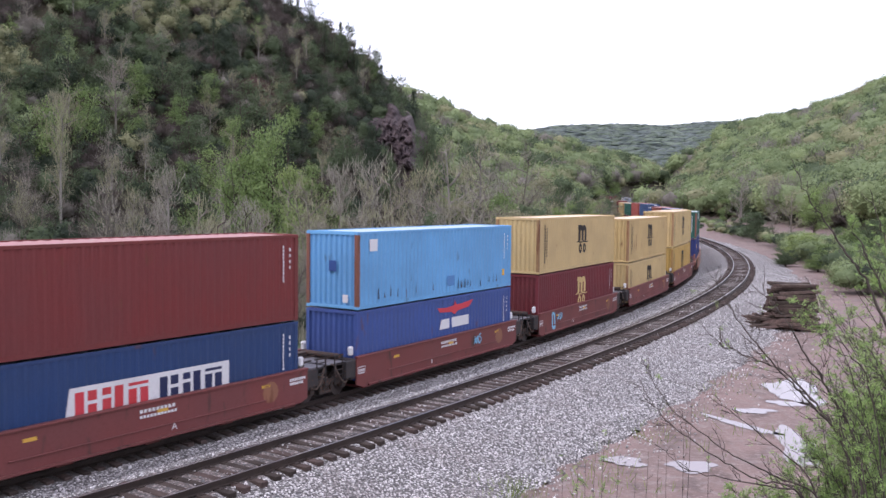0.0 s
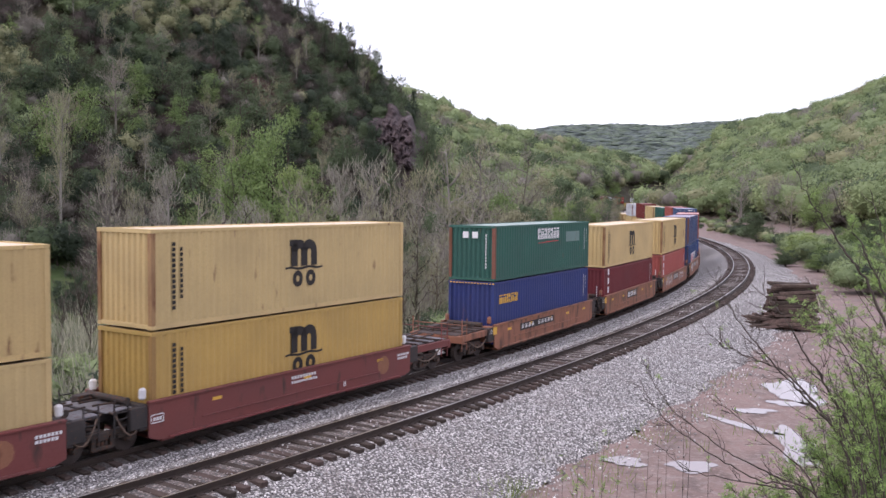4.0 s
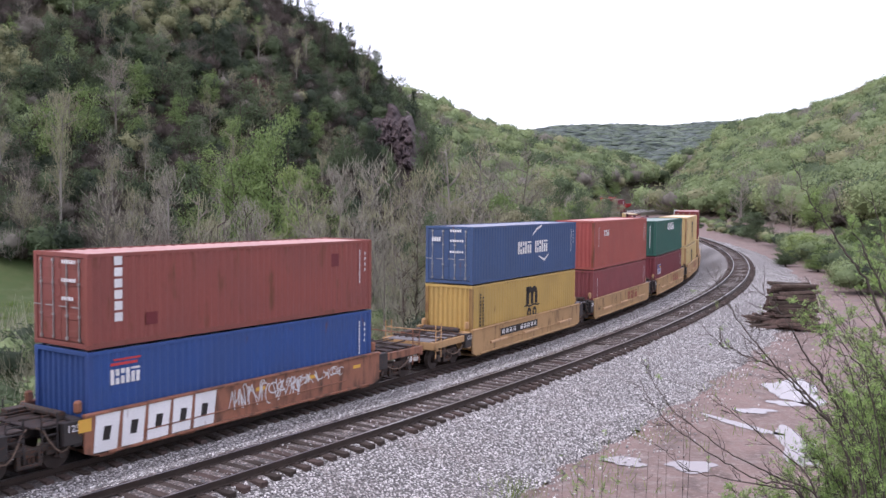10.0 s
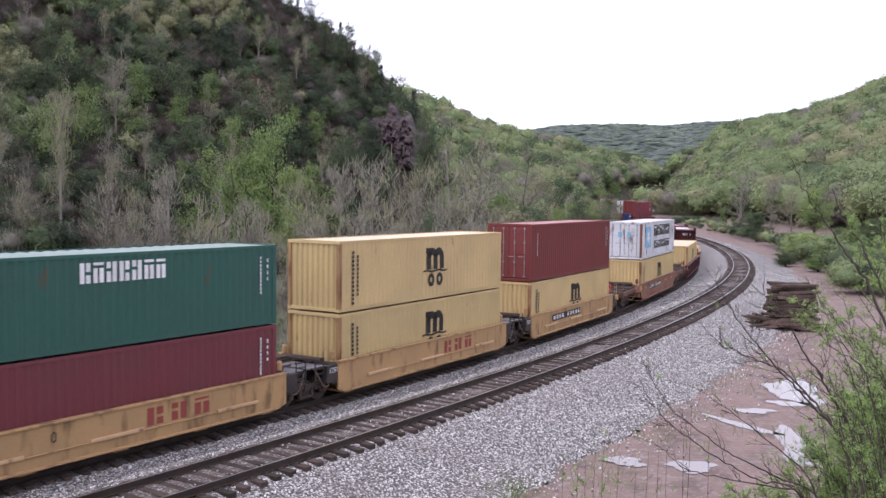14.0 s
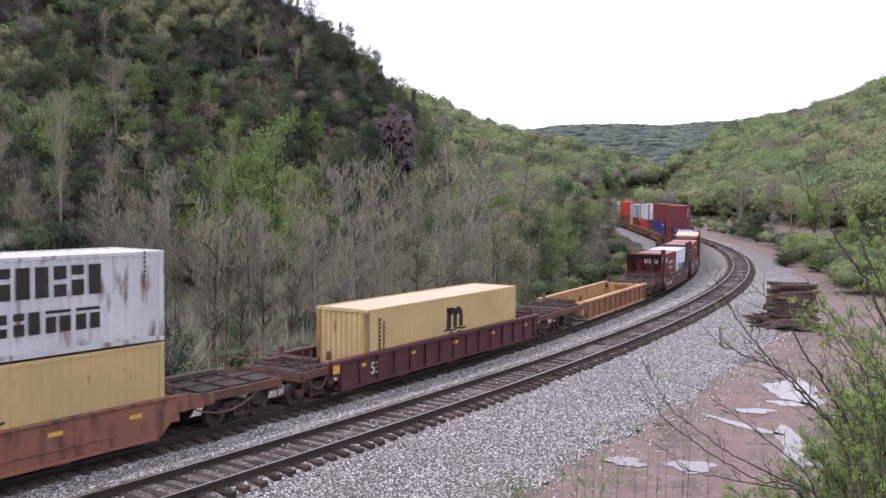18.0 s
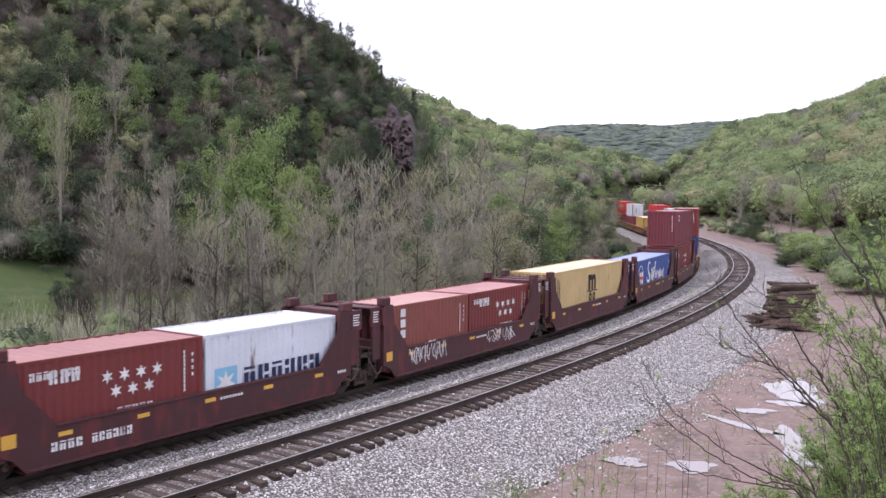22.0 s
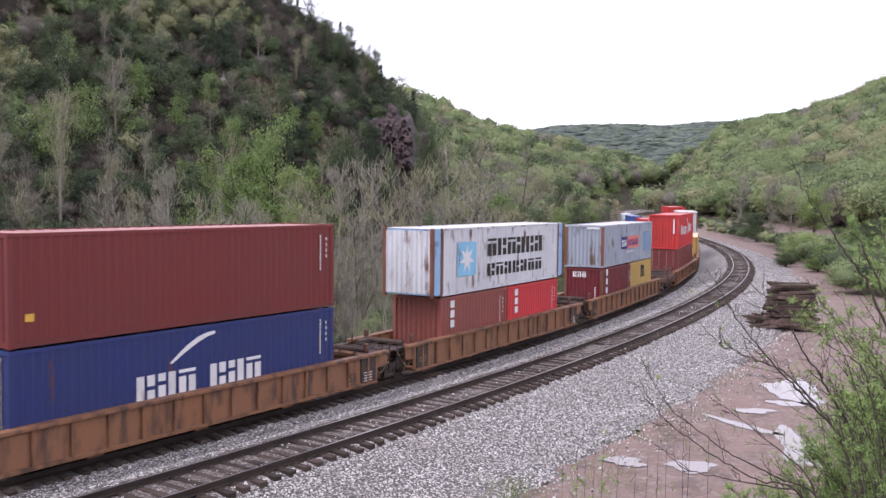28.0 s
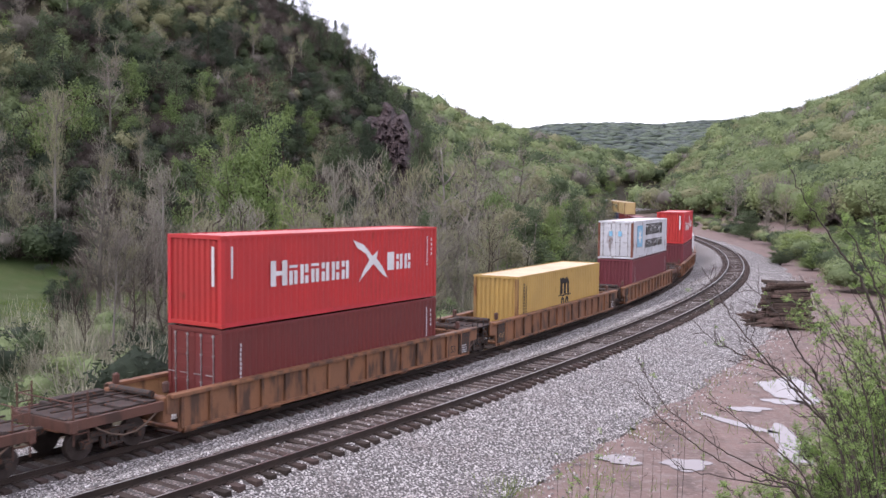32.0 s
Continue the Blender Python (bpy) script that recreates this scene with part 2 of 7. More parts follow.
def ground_material():
    m = bpy.data.materials.new("earth_grass_litter")
    m.use_nodes = True
    N, L = m.node_tree.nodes, m.node_tree.links
    P = N["Principled BSDF"]
    tc = N.new("ShaderNodeTexCoord")
    def tex(sc, dt=6):
        t = N.new("ShaderNodeTexNoise")
        t.inputs["Scale"].default_value, t.inputs["Detail"].default_value = sc, dt
        L.new(tc.outputs["Object"], t.inputs["Vector"])
        return t.outputs[0]
    def ramp(src, lo, hi):
        r = N.new("ShaderNodeMapRange")
        r.inputs[1].default_value, r.inputs[2].default_value = lo, hi
        L.new(src, r.inputs[0])
        return r.outputs[0]
    def mix(f, a, b):
        x = N.new("ShaderNodeMix")
        x.data_type = "RGBA"
        L.new(f, x.inputs[0])
        for k, v in ((6, a), (7, b)):
            if isinstance(v, tuple):
                x.inputs[k].default_value = (*v, 1)
            else:
                L.new(v, x.inputs[k])
        return x.outputs[2]
    def math_(op, a, b):
        x = N.new("ShaderNodeMath")
        x.operation = op
        for k, v in ((0, a), (1, b)):
            if isinstance(v, float):
                x.inputs[k].default_value = v
            else:
                L.new(v, x.inputs[k])
        return x.outputs[0]
    def zone(name):
        a = N.new("ShaderNodeAttribute")
        a.attribute_name = name
        return a.outputs["Fac"]
    litter = mix(ramp(tex(0.35), 0.35, 0.65), (0.075, 0.055, 0.038), (0.05, 0.06, 0.025))
    litter = mix(ramp(tex(9), 0.4, 0.7), litter, (0.04, 0.032, 0.022))
    grass = mix(ramp(tex(0.5), 0.3, 0.7), (0.052, 0.092, 0.027), (0.085, 0.105, 0.042))
    grass = mix(ramp(tex(14), 0.4, 0.75), grass, (0.05, 0.07, 0.025))
    dirt = mix(ramp(tex(0.45), 0.35, 0.7), (0.245, 0.175, 0.155), (0.165, 0.12, 0.104))
    dirt = mix(ramp(tex(2.5), 0.5, 0.72), dirt, (0.26, 0.22, 0.20))
    dirt = mix(ramp(tex(0.9, 9), 0.55, 0.66), dirt, (0.135, 0.10, 0.088))
    dirt = mix(ramp(tex(6, 9), 0.55, 0.75), dirt, (0.33, 0.26, 0.235))
    dirt = mix(ramp(tex(45, 3), 0.5, 0.8), dirt, (0.14, 0.11, 0.10))
    jag = math_("MULTIPLY", math_("SUBTRACT", tex(0.8, 8), 0.5), 1.6)
    g = ramp(math_("ADD", zone("grass"), jag), 0.42, 0.6)
    e = ramp(math_("ADD", zone("dirt"), jag), 0.42, 0.6)
    col = mix(e, mix(g, litter, grass), dirt)
    L.new(col, P.inputs["Base Color"])
    wet = ramp(tex(0.45), 0.45, 0.7)
    ro = N.new("ShaderNodeMapRange")
    ro.inputs[3].default_value, ro.inputs[4].default_value = 0.95, 0.6
    L.new(wet, ro.inputs[0])
    L.new(ro.outputs[0], P.inputs["Roughness"])
    P.inputs["Specular IOR Level"].default_value = 0.25
    bn = N.new("ShaderNodeBump")
    bn.inputs["Strength"].default_value, bn.inputs["Distance"].default_value = 0.6, 0.06
    L.new(tex(7, 9), bn.inputs["Height"])
    L.new(bn.outputs[0], P.inputs["Normal"])
    return m


def meadow(x, y, z):
    """The sloping meadow across the stream."""
    y = np.maximum(y, 1.0)
    return (x / y < -0.372 + 0.012 * np.sin(y * 0.4)) & ((np.asarray(z) - EYE[2]) / y < -0.071) & (y > 60) & (x / y > -0.8)


def build_ground():
    az = np.r_[np.arange(-180, -36, 4.0), np.arange(-36, 36, 0.45), np.arange(36, 180, 4.0)]
    rr = np.r_[0, np.geomspace(0.7, 4200, 250)]
    A, R = np.meshgrid(np.radians(az), rr, indexing="ij")
    X, Y = R * np.sin(A), R * np.cos(A)
    Z, wood, s, n = height(X, Y)
    na, nr = A.shape
    idx = np.arange(na * nr).reshape(na, nr)
    nx = np.roll(idx, -1, 0)
    F = np.stack([idx[:, :-1], idx[:, 1:], nx[:, 1:], nx[:, :-1]], -1).reshape(-1, 4)
    me = mesh_of("ground", np.stack([X, Y, Z], -1).reshape(-1, 3), F.tolist(), ground_material(), True)
    dirt = ((n > 6) & (n < 60) & (wood < 0.5) & (Z < 1.2)) * 1.0
    dirt = np.where((n > 6) & (Z >= 1.2) & (R < 40), 0.1, dirt)
    grass = np.where((n < -6) & (wood < 0.5), 1.0, 0.1)
    grass = np.where((n > 6) & (R < 40) & (Z > 0.6), 0.9, grass)
    grass = np.where(meadow(X, Y, Z), 1.2, grass)
    for nm, v in (("dirt", dirt), ("grass", grass)):
        at = me.attributes.new(nm, "FLOAT", "POINT")
        at.data.foreach_set("value", v.astype(np.float32).ravel())
    g = new("ground", me)
    tagged(g, "valley ground of reddish bare earth, grass and leaf litter", "ground", kind="structure")


build_ground()


# ---- ballast, rails and ties ----
def ballast_material(name, lo, mid, hi, soil):
    m = bpy.data.materials.new(name)
    m.use_nodes = True
    N, L = m.node_tree.nodes, m.node_tree.links
    P = N["Principled BSDF"]
    tc = N.new("ShaderNodeTexCoord")
    vo, no = N.new("ShaderNodeTexVoronoi"), N.new("ShaderNodeTexNoise")
    vo.inputs["Scale"].default_value = 16
    no.inputs["Scale"].default_value, no.inputs["Detail"].default_value = 0.6, 8
    for t in (vo, no):
        L.new(tc.outputs["Object"], t.inputs["Vector"])
    rp = N.new("ShaderNodeValToRGB")
    L.new(vo.outputs["Color"], rp.inputs[0])
    el = rp.color_ramp.elements
    el[0].position, el[0].color = 0.22, (*lo, 1)
    el[1].position, el[1].color = 0.78, (*hi, 1)
    e = el.new(0.5)
    e.color = (*mid, 1)
    mx = N.new("ShaderNodeMix")
    mx.data_type = "RGBA"
    mr = N.new("ShaderNodeMapRange")
    mr.inputs[1].default_value, mr.inputs[2].default_value, mr.inputs[4].default_value = 0.45, 0.75, 0.6
    L.new(no.outputs[0], mr.inputs[0])
    L.new(mr.outputs[0], mx.inputs[0])
    L.new(rp.outputs[0], mx.inputs[6])
    mx.inputs[7].default_value = (*soil, 1)
    # shade in the crevices between stones is mixed into the colour
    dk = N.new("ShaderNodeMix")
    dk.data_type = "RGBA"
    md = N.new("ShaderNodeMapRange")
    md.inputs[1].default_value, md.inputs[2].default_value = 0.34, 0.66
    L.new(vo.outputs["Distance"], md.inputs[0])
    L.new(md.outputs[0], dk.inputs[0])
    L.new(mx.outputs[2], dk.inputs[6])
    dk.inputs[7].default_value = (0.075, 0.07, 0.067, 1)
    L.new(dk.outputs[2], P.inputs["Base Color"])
    P.inputs["Roughness"].default_value = 0.85
    bn = N.new("ShaderNodeBump")
    bn.inputs["Strength"].default_value, bn.inputs["Distance"].default_value = 1.0, 0.05
    bn.invert = True
    L.new(vo.outputs["Distance"], bn.inputs["Height"])
    L.new(bn.outputs[0], P.inputs["Normal"])
    return m


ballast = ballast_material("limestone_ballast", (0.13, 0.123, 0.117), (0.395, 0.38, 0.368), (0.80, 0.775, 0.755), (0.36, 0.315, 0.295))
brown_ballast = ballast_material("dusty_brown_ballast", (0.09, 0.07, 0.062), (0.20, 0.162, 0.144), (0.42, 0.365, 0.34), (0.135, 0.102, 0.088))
# dark stain under the train, with the cars' shade put into its colour
shaded_ballast = ballast_material("train_shade_ballast", (0.04, 0.033, 0.03), (0.085, 0.07, 0.062), (0.17, 0.145, 0.13), (0.055, 0.045, 0.04))


def sweep(name, profile, s_list, mat, smooth=False, closed=False, jitter=0.0, ragged=False):
    """A strip of the profile (n, z) carried along the line."""
    prof = np.array(profile, float)
    s = np.array(s_list, float)
    h = np.interp(s, LS, LH)
    rng = np.random.default_rng(4)
    nn = prof[None, :, 0] + (rng.normal(0, jitter, (len(s), len(prof))) if jitter else 0)
    zz = prof[None, :, 1] + (rng.normal(0, jitter * 0.35, (len(s), len(prof))) if jitter else 0)
    if ragged:
        wave = 0.10 * np.sin(s * 0.83) + 0.07 * np.sin(s * 2.1 + 1.0) + 0.05 * np.sin(s * 4.7 + 2.0)
        zz = zz + wave[:, None] * np.clip((prof[None, :, 0] - 9.0) / 1.2, 0, 1)
    X = np.interp(s, LS, LX)[:, None] + nn * np.cos(h)[:, None]
    Y = np.interp(s, LS, LY)[:, None] - nn * np.sin(h)[:, None]
    Z = np.interp(s, LS, LZ)[:, None] + zz
    k = len(prof)
    idx = np.arange(len(s) * k).reshape(len(s), k)
    cols = range(k if closed else k - 1)
    F = [(idx[i, j], idx[i + 1, j], idx[i + 1, (j + 1) % k], idx[i, (j + 1) % k]) for i in range(len(s) - 1) for j in cols]
    return mesh_of(name, np.stack([X, Y, Z], -1).reshape(-1, 3), F, mat, smooth)


near_s = np.r_[np.arange(-300, -40, 5.0), np.arange(-40, 130, 0.5), np.arange(130, 780, 4.0)]
BED = [(-5.6, -1.5), (-4.2, -1.0), (-3.2, -0.55), (-2.6, -0.34), (-1.4, -0.22), (-0.9, -0.195), (0, -0.184), (0.9, -0.20), (1.25, -0.25), (1.7, -0.31), (2.4, -0.27),
       (2.9, -0.08), (3.4, 0.14), (3.9, RISE - 0.25), (GAP - 1.4, RISE - 0.20), (GAP - 0.9, RISE - 0.195), (GAP, RISE - 0.184), (GAP + 0.9, RISE - 0.205), (GAP + 1.2, RISE - 0.28), (GAP + 1.75, RISE - 0.37),
       (8.2, 0.05), (8.8, -0.13), (9.5, -0.27), (10.2, -0.37), (10.7, -0.45), (11.2, -0.60)]
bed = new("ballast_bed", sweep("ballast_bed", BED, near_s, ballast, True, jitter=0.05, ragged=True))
bed.data.materials.append(brown_ballast)
bed.data.materials.append(shaded_ballast)
# near track: brown staining; far track: the colour with the train's shade
stain_and_shade = [2 if abs((BED[j][0] + BED[j + 1][0]) / 2) < 1.3 else int(-1.2 < (BED[j][0] + BED[j + 1][0]) / 2 - GAP < 1.0) for j in range(len(BED) - 1)]
bed.data.polygons.foreach_set("material_index", np.array(stain_and_shade * (len(near_s) - 1), dtype=np.int32))
tagged(bed, "pale grey crushed stone ballast under two tracks", "ballast", kind="structure")


def bed_z(n):
    return np.interp(n, [b[0] for b in BED], [b[1] for b in BED])


def stones():
    """Loose crushed stones lying on the bed, too many to count."""
    rng = np.random.default_rng(11)
    k = 52000
    s = rng.uniform(-34, 60, k)
    n = rng.uniform(-2.5, 10.9, k)
    n = np.where(rng.random(k) < 0.16, 9.9 + np.abs(rng.normal(0, 1.3, k)), n)
    keep = (abs(n) > 1.35) & (abs(n - GAP) > 1.4) | (rng.random(k) < 0.10) & (n > 3)
    s, n = s[keep], n[keep]
    c = line_np(s, n, np.where(n > 10.65, -0.44, bed_z(n)) + 0.012)
    size = rng.uniform(0.018, 0.048, len(s)) * (1 + 0.5 * (rng.random(len(s)) < 0.1))
    octa = np.array([(1, 0, 0), (0, 1, 0), (-1, 0, 0), (0, -1, 0), (0, 0, 0.8), (0, 0, -0.8)], float)
    tri = np.array([(0, 1, 4), (1, 2, 4), (2, 3, 4), (3, 0, 4)])
    q = rng.normal(size=(len(s), 3, 3))
    q, _ = np.linalg.qr(q)
    pts = np.einsum("kij,vj->kvi", q, octa) * size[:, None, None] * rng.uniform(0.6, 1.3, (len(s), 1, 3)) + c[:, None, :]
    tri = np.array([(0, 1, 4), (1, 2, 4), (2, 3, 4), (3, 0, 4), (1, 0, 5), (2, 1, 5), (3, 2, 5), (0, 3, 5)])
    V = pts.reshape(-1, 3)
    F = (tri[None] + 6 * np.arange(len(s))[:, None, None]).reshape(-1, 3)
    me = bpy.data.meshes.new("ballast_stones")
    me.vertices.add(len(V))
    me.vertices.foreach_set("co", V.astype(np.float32).ravel())
    me.loops.add(len(F) * 3)
    me.loops.foreach_set("vertex_index", F.astype(np.int32).ravel())
    me.polygons.add(len(F))
    me.polygons.foreach_set("loop_start", np.arange(0, len(F) * 3, 3, dtype=np.int32))
    me.materials.append(surf("loose_stone", (0.54, 0.53, 0.52), (0.40, 0.39, 0.38), 0.85, 6, 60, 0.2, island=0.65))
    me.update(calc_edges=True)
    tagged(new("loose_ballast_stones", me), "loose grey and white crushed ballast stones", "stones", kind="stuff")


stones()
RAIL = [(-0.075, -0.172), (-0.075, -0.158), (-0.012, -0.14), (-0.010, -0.045), (-0.036, -0.035), (-0.036, -0.004), (-0.030, 0.0),
        (0.030, 0.0), (0.036, -0.004), (0.036, -0.035), (0.010, -0.045), (0.012, -0.14), (0.075, -0.158), (0.075, -0.172)]


def build_track(name, n0, z0, label, first, last, singles):
    top = tagged(new(name), label, "railway track", kind="structure")
    ss = np.r_[np.arange(-300, -40, 5.0), np.arange(-40, 130, 1.0), np.arange(130, 780, 4.0)]
    for side in (-0.7525, 0.7525):
        r = piece("rail", sweep("rail", [(n0 + side + a, z0 + b) for a, b in RAIL], ss, rail_steel, closed=True), rail_steel, top)
        piece("rail_head", sweep("rail_head", [(n0 + side - 0.031, z0 + 0.003), (n0 + side + 0.031, z0 + 0.003)], ss, rail_top), rail_top, r, None, "worn bright running surface")
    rng = np.random.default_rng(3)
    bm = bmesh.new()
    bevel_box(bm, 0, 0, 0, 0.23, 2.6, 0.18, 0.012)
    me = bpy.data.meshes.new("tie")
    bm.to_mesh(me)
    bm.free()
    plates = bmesh.new()
    joined = []
    s = first
    while s < last:
        m = Matrix.Translation(line(s, n0, z0 - 0.262 + rng.normal(0, 0.006))) @ Matrix.Rotation(math.pi / 2 - np.interp(s, LS, LH) + rng.normal(0, 0.012), 4, "Z") @ pose(0, rng.normal(0, 0.03), 0)
        if singles[0] <= s < singles[1]:
            piece("tie", me, tie_wood, top, m)
        else:
            joined.append(m)
        if -32 < s < 45:
            for side in (-0.7525, 0.7525):
                p = m @ pose(0, side, 0.098)
                bevel_box(plates, 0, 0, 0, 0.19, 0.34, 0.016, 0, p)
                for a in (-1, 1):
                    bevel_box(plates, 0.05 * a, 0.095 * a, 0.022, 0.03, 0.03, 0.03, 0, p)
        s += 0.508
    part("tie_plates", plates, rail_steel, top)["kind"] = "stuff"
    co = np.array([v.co[:] for v in me.vertices])
    fs = [tuple(p.vertices) for p in me.polygons]
    V, F = [], []
    for m in joined:
        b = len(V)
        M = np.array(m)
        V.extend((co @ M[:3, :3].T + M[:3, 3]).tolist())
        F.extend([tuple(b + i for i in f) for f in fs])
    piece("distant_ties", mesh_of("distant_ties", V, F, tie_wood), tie_wood, top)["kind"] = "stuff"
    return top


# ---- trees ----
def grow(V, F, tips, rng, p, d, length, rad, level, droop, wide, sides):
    k = 4 if level > 0 else 2
    pts, radii = [p], [rad]
    for i in range(k):
        d = d + rng.normal(0, 0.13, 3) + np.array([0, 0, droop])
        d = d / np.linalg.norm(d)
        p = p + d * length / k
        pts.append(p)
        radii.append(rad * (1 - 0.5 * (i + 1) / k))
        if level <= 1:
            tips.append(p)
    tube(V, F, pts, radii, sides if level > 1 else 3)
    if level == 0:
        return
    for i in range(rng.integers(3, 5)):
        j = rng.integers(1, k + 1) if i else k
        a = rng.uniform(0, 2 * math.pi)
        side = np.array([math.cos(a), math.sin(a), rng.uniform(0.0, 0.5)])
        nd = d * rng.uniform(0.3, 0.9) + side * wide * rng.uniform(0.6, 1.2)
        nd = nd / np.linalg.norm(nd)
        grow(V, F, tips, rng, pts[j], nd, length * rng.uniform(0.5, 0.72), radii[j] * 0.62, level - 1, droop, wide, sides)


def clumps(rng, centres, per, spread, size, flat=1.0, facing=None, loose=0.45, three=False):
    """Corners of small pointed leaf clumps about centres; facing: the ways they face, more or less."""
    c = np.repeat(np.array(centres), per, 0)
    c = c + rng.normal(0, spread, c.shape) * np.array([1, 1, 0.8])
    n = len(c)
    a = rng.normal(size=(n, 3))
    a[:, 2] *= flat
    a /= np.linalg.norm(a, axis=1, keepdims=True)
    b = np.cross(a, rng.normal(size=(n, 3)))
    b /= np.linalg.norm(b, axis=1, keepdims=True) + 1e-9
    if facing is not None:
        f = facing + rng.normal(0, loose, (n, 3))
        f /= np.linalg.norm(f, axis=1, keepdims=True)
        a = np.cross(f, a)
        a /= np.linalg.norm(a, axis=1, keepdims=True) + 1e-9
        b = np.cross(f, a)
    k = np.cross(a, b)
    sz = size * rng.uniform(0.5, 1.4, (n, 1))
    if three:
        return np.stack([c - a * sz - b * sz * 0.6, c + a * sz, c + b * sz - a * sz * 0.5], 1).reshape(-1, 3)
    return np.stack([c - a * sz, c - b * sz * 0.62 + k * sz * 0.2, c + a * sz, c + b * sz * 0.62 + k * sz * 0.2], 1).reshape(-1, 3)


def twigs_at(rng, centres, per, spread, length, width):
    """Corners of fine twigs that point up and outward, about centres in a tree's own space."""
    c = np.repeat(np.array(centres), per, 0)
    n = len(c)
    c = c + rng.normal(0, spread, (n, 3))
    d = np.array([1.6, 1.6, 0]) * c + np.array([0, 0, 0.75]) + rng.normal(0, 0.3, (n, 3))
    d /= np.linalg.norm(d, axis=1, keepdims=True)
    side = np.cross(d, rng.normal(size=(n, 3)))
    side /= np.linalg.norm(side, axis=1, keepdims=True) + 1e-9
    ln = length * rng.uniform(0.4, 1.3, (n, 1))
    w = width * rng.uniform(0.7, 1.4, (n, 1))
    return np.stack([c - d * ln - side * w, c - d * ln + side * w, c + d * ln + side * w * 0.4, c + d * ln - side * w * 0.4], 1).reshape(-1, 3)


def leaf(name, a, b, island=0.14):
    return surf("leaves_" + name, a, b, 0.65, 0.25, 3, 0, island=island, through_light=0.25)


LEAF = {
    "fresh": leaf("fresh", (0.215, 0.30, 0.105), (0.165, 0.24, 0.09)),
    "bright": leaf("bright", (0.27, 0.35, 0.12), (0.21, 0.285, 0.10)),
    "mid": leaf("mid", (0.118, 0.160, 0.082), (0.092, 0.13, 0.068)),
    "dark": leaf("dark", (0.072, 0.102, 0.058), (0.056, 0.082, 0.05)),
    "olive": leaf("olive", (0.33, 0.325, 0.20), (0.26, 0.255, 0.16)),
    "grey": leaf("grey", (0.33, 0.315, 0.25), (0.26, 0.245, 0.195)),
    "brown": leaf("brown", (0.16, 0.14, 0.115), (0.125, 0.107, 0.09)),
}


def crown_mass(name, a, b):
    """Foliage seen from afar: mottled, with the soft relief of small boughs."""
    return surf("foliage_" + name, a, b, 0.8, 0.3, 1.7, 0.6, island=0.13, through_light=0.36, detail=8.0, bump_dist=0.3)


MASS = {
    "fresh": crown_mass("fresh", (0.27, 0.345, 0.165), (0.2, 0.26, 0.13)),
    "bright": crown_mass("bright", (0.325, 0.4, 0.185), (0.25, 0.315, 0.15)),
    "mid": crown_mass("mid", (0.126, 0.170, 0.088), (0.090, 0.126, 0.067)),
    "dark": crown_mass("dark", (0.062, 0.086, 0.052), (0.042, 0.06, 0.04)),
    "olive": crown_mass("olive", (0.344, 0.351, 0.194), (0.276, 0.284, 0.164)),
    "grey": crown_mass("grey", (0.291, 0.271, 0.229), (0.213, 0.198, 0.170)),
    "brown": crown_mass("brown", (0.118, 0.098, 0.085), (0.082, 0.068, 0.06)),
    "russet": crown_mass("russet", (0.135, 0.075, 0.07), (0.095, 0.06, 0.055)),
    # distance haze is painted into these two tones
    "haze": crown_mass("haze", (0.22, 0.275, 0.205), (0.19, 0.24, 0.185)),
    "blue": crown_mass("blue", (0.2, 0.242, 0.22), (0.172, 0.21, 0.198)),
}
PROTO = {}


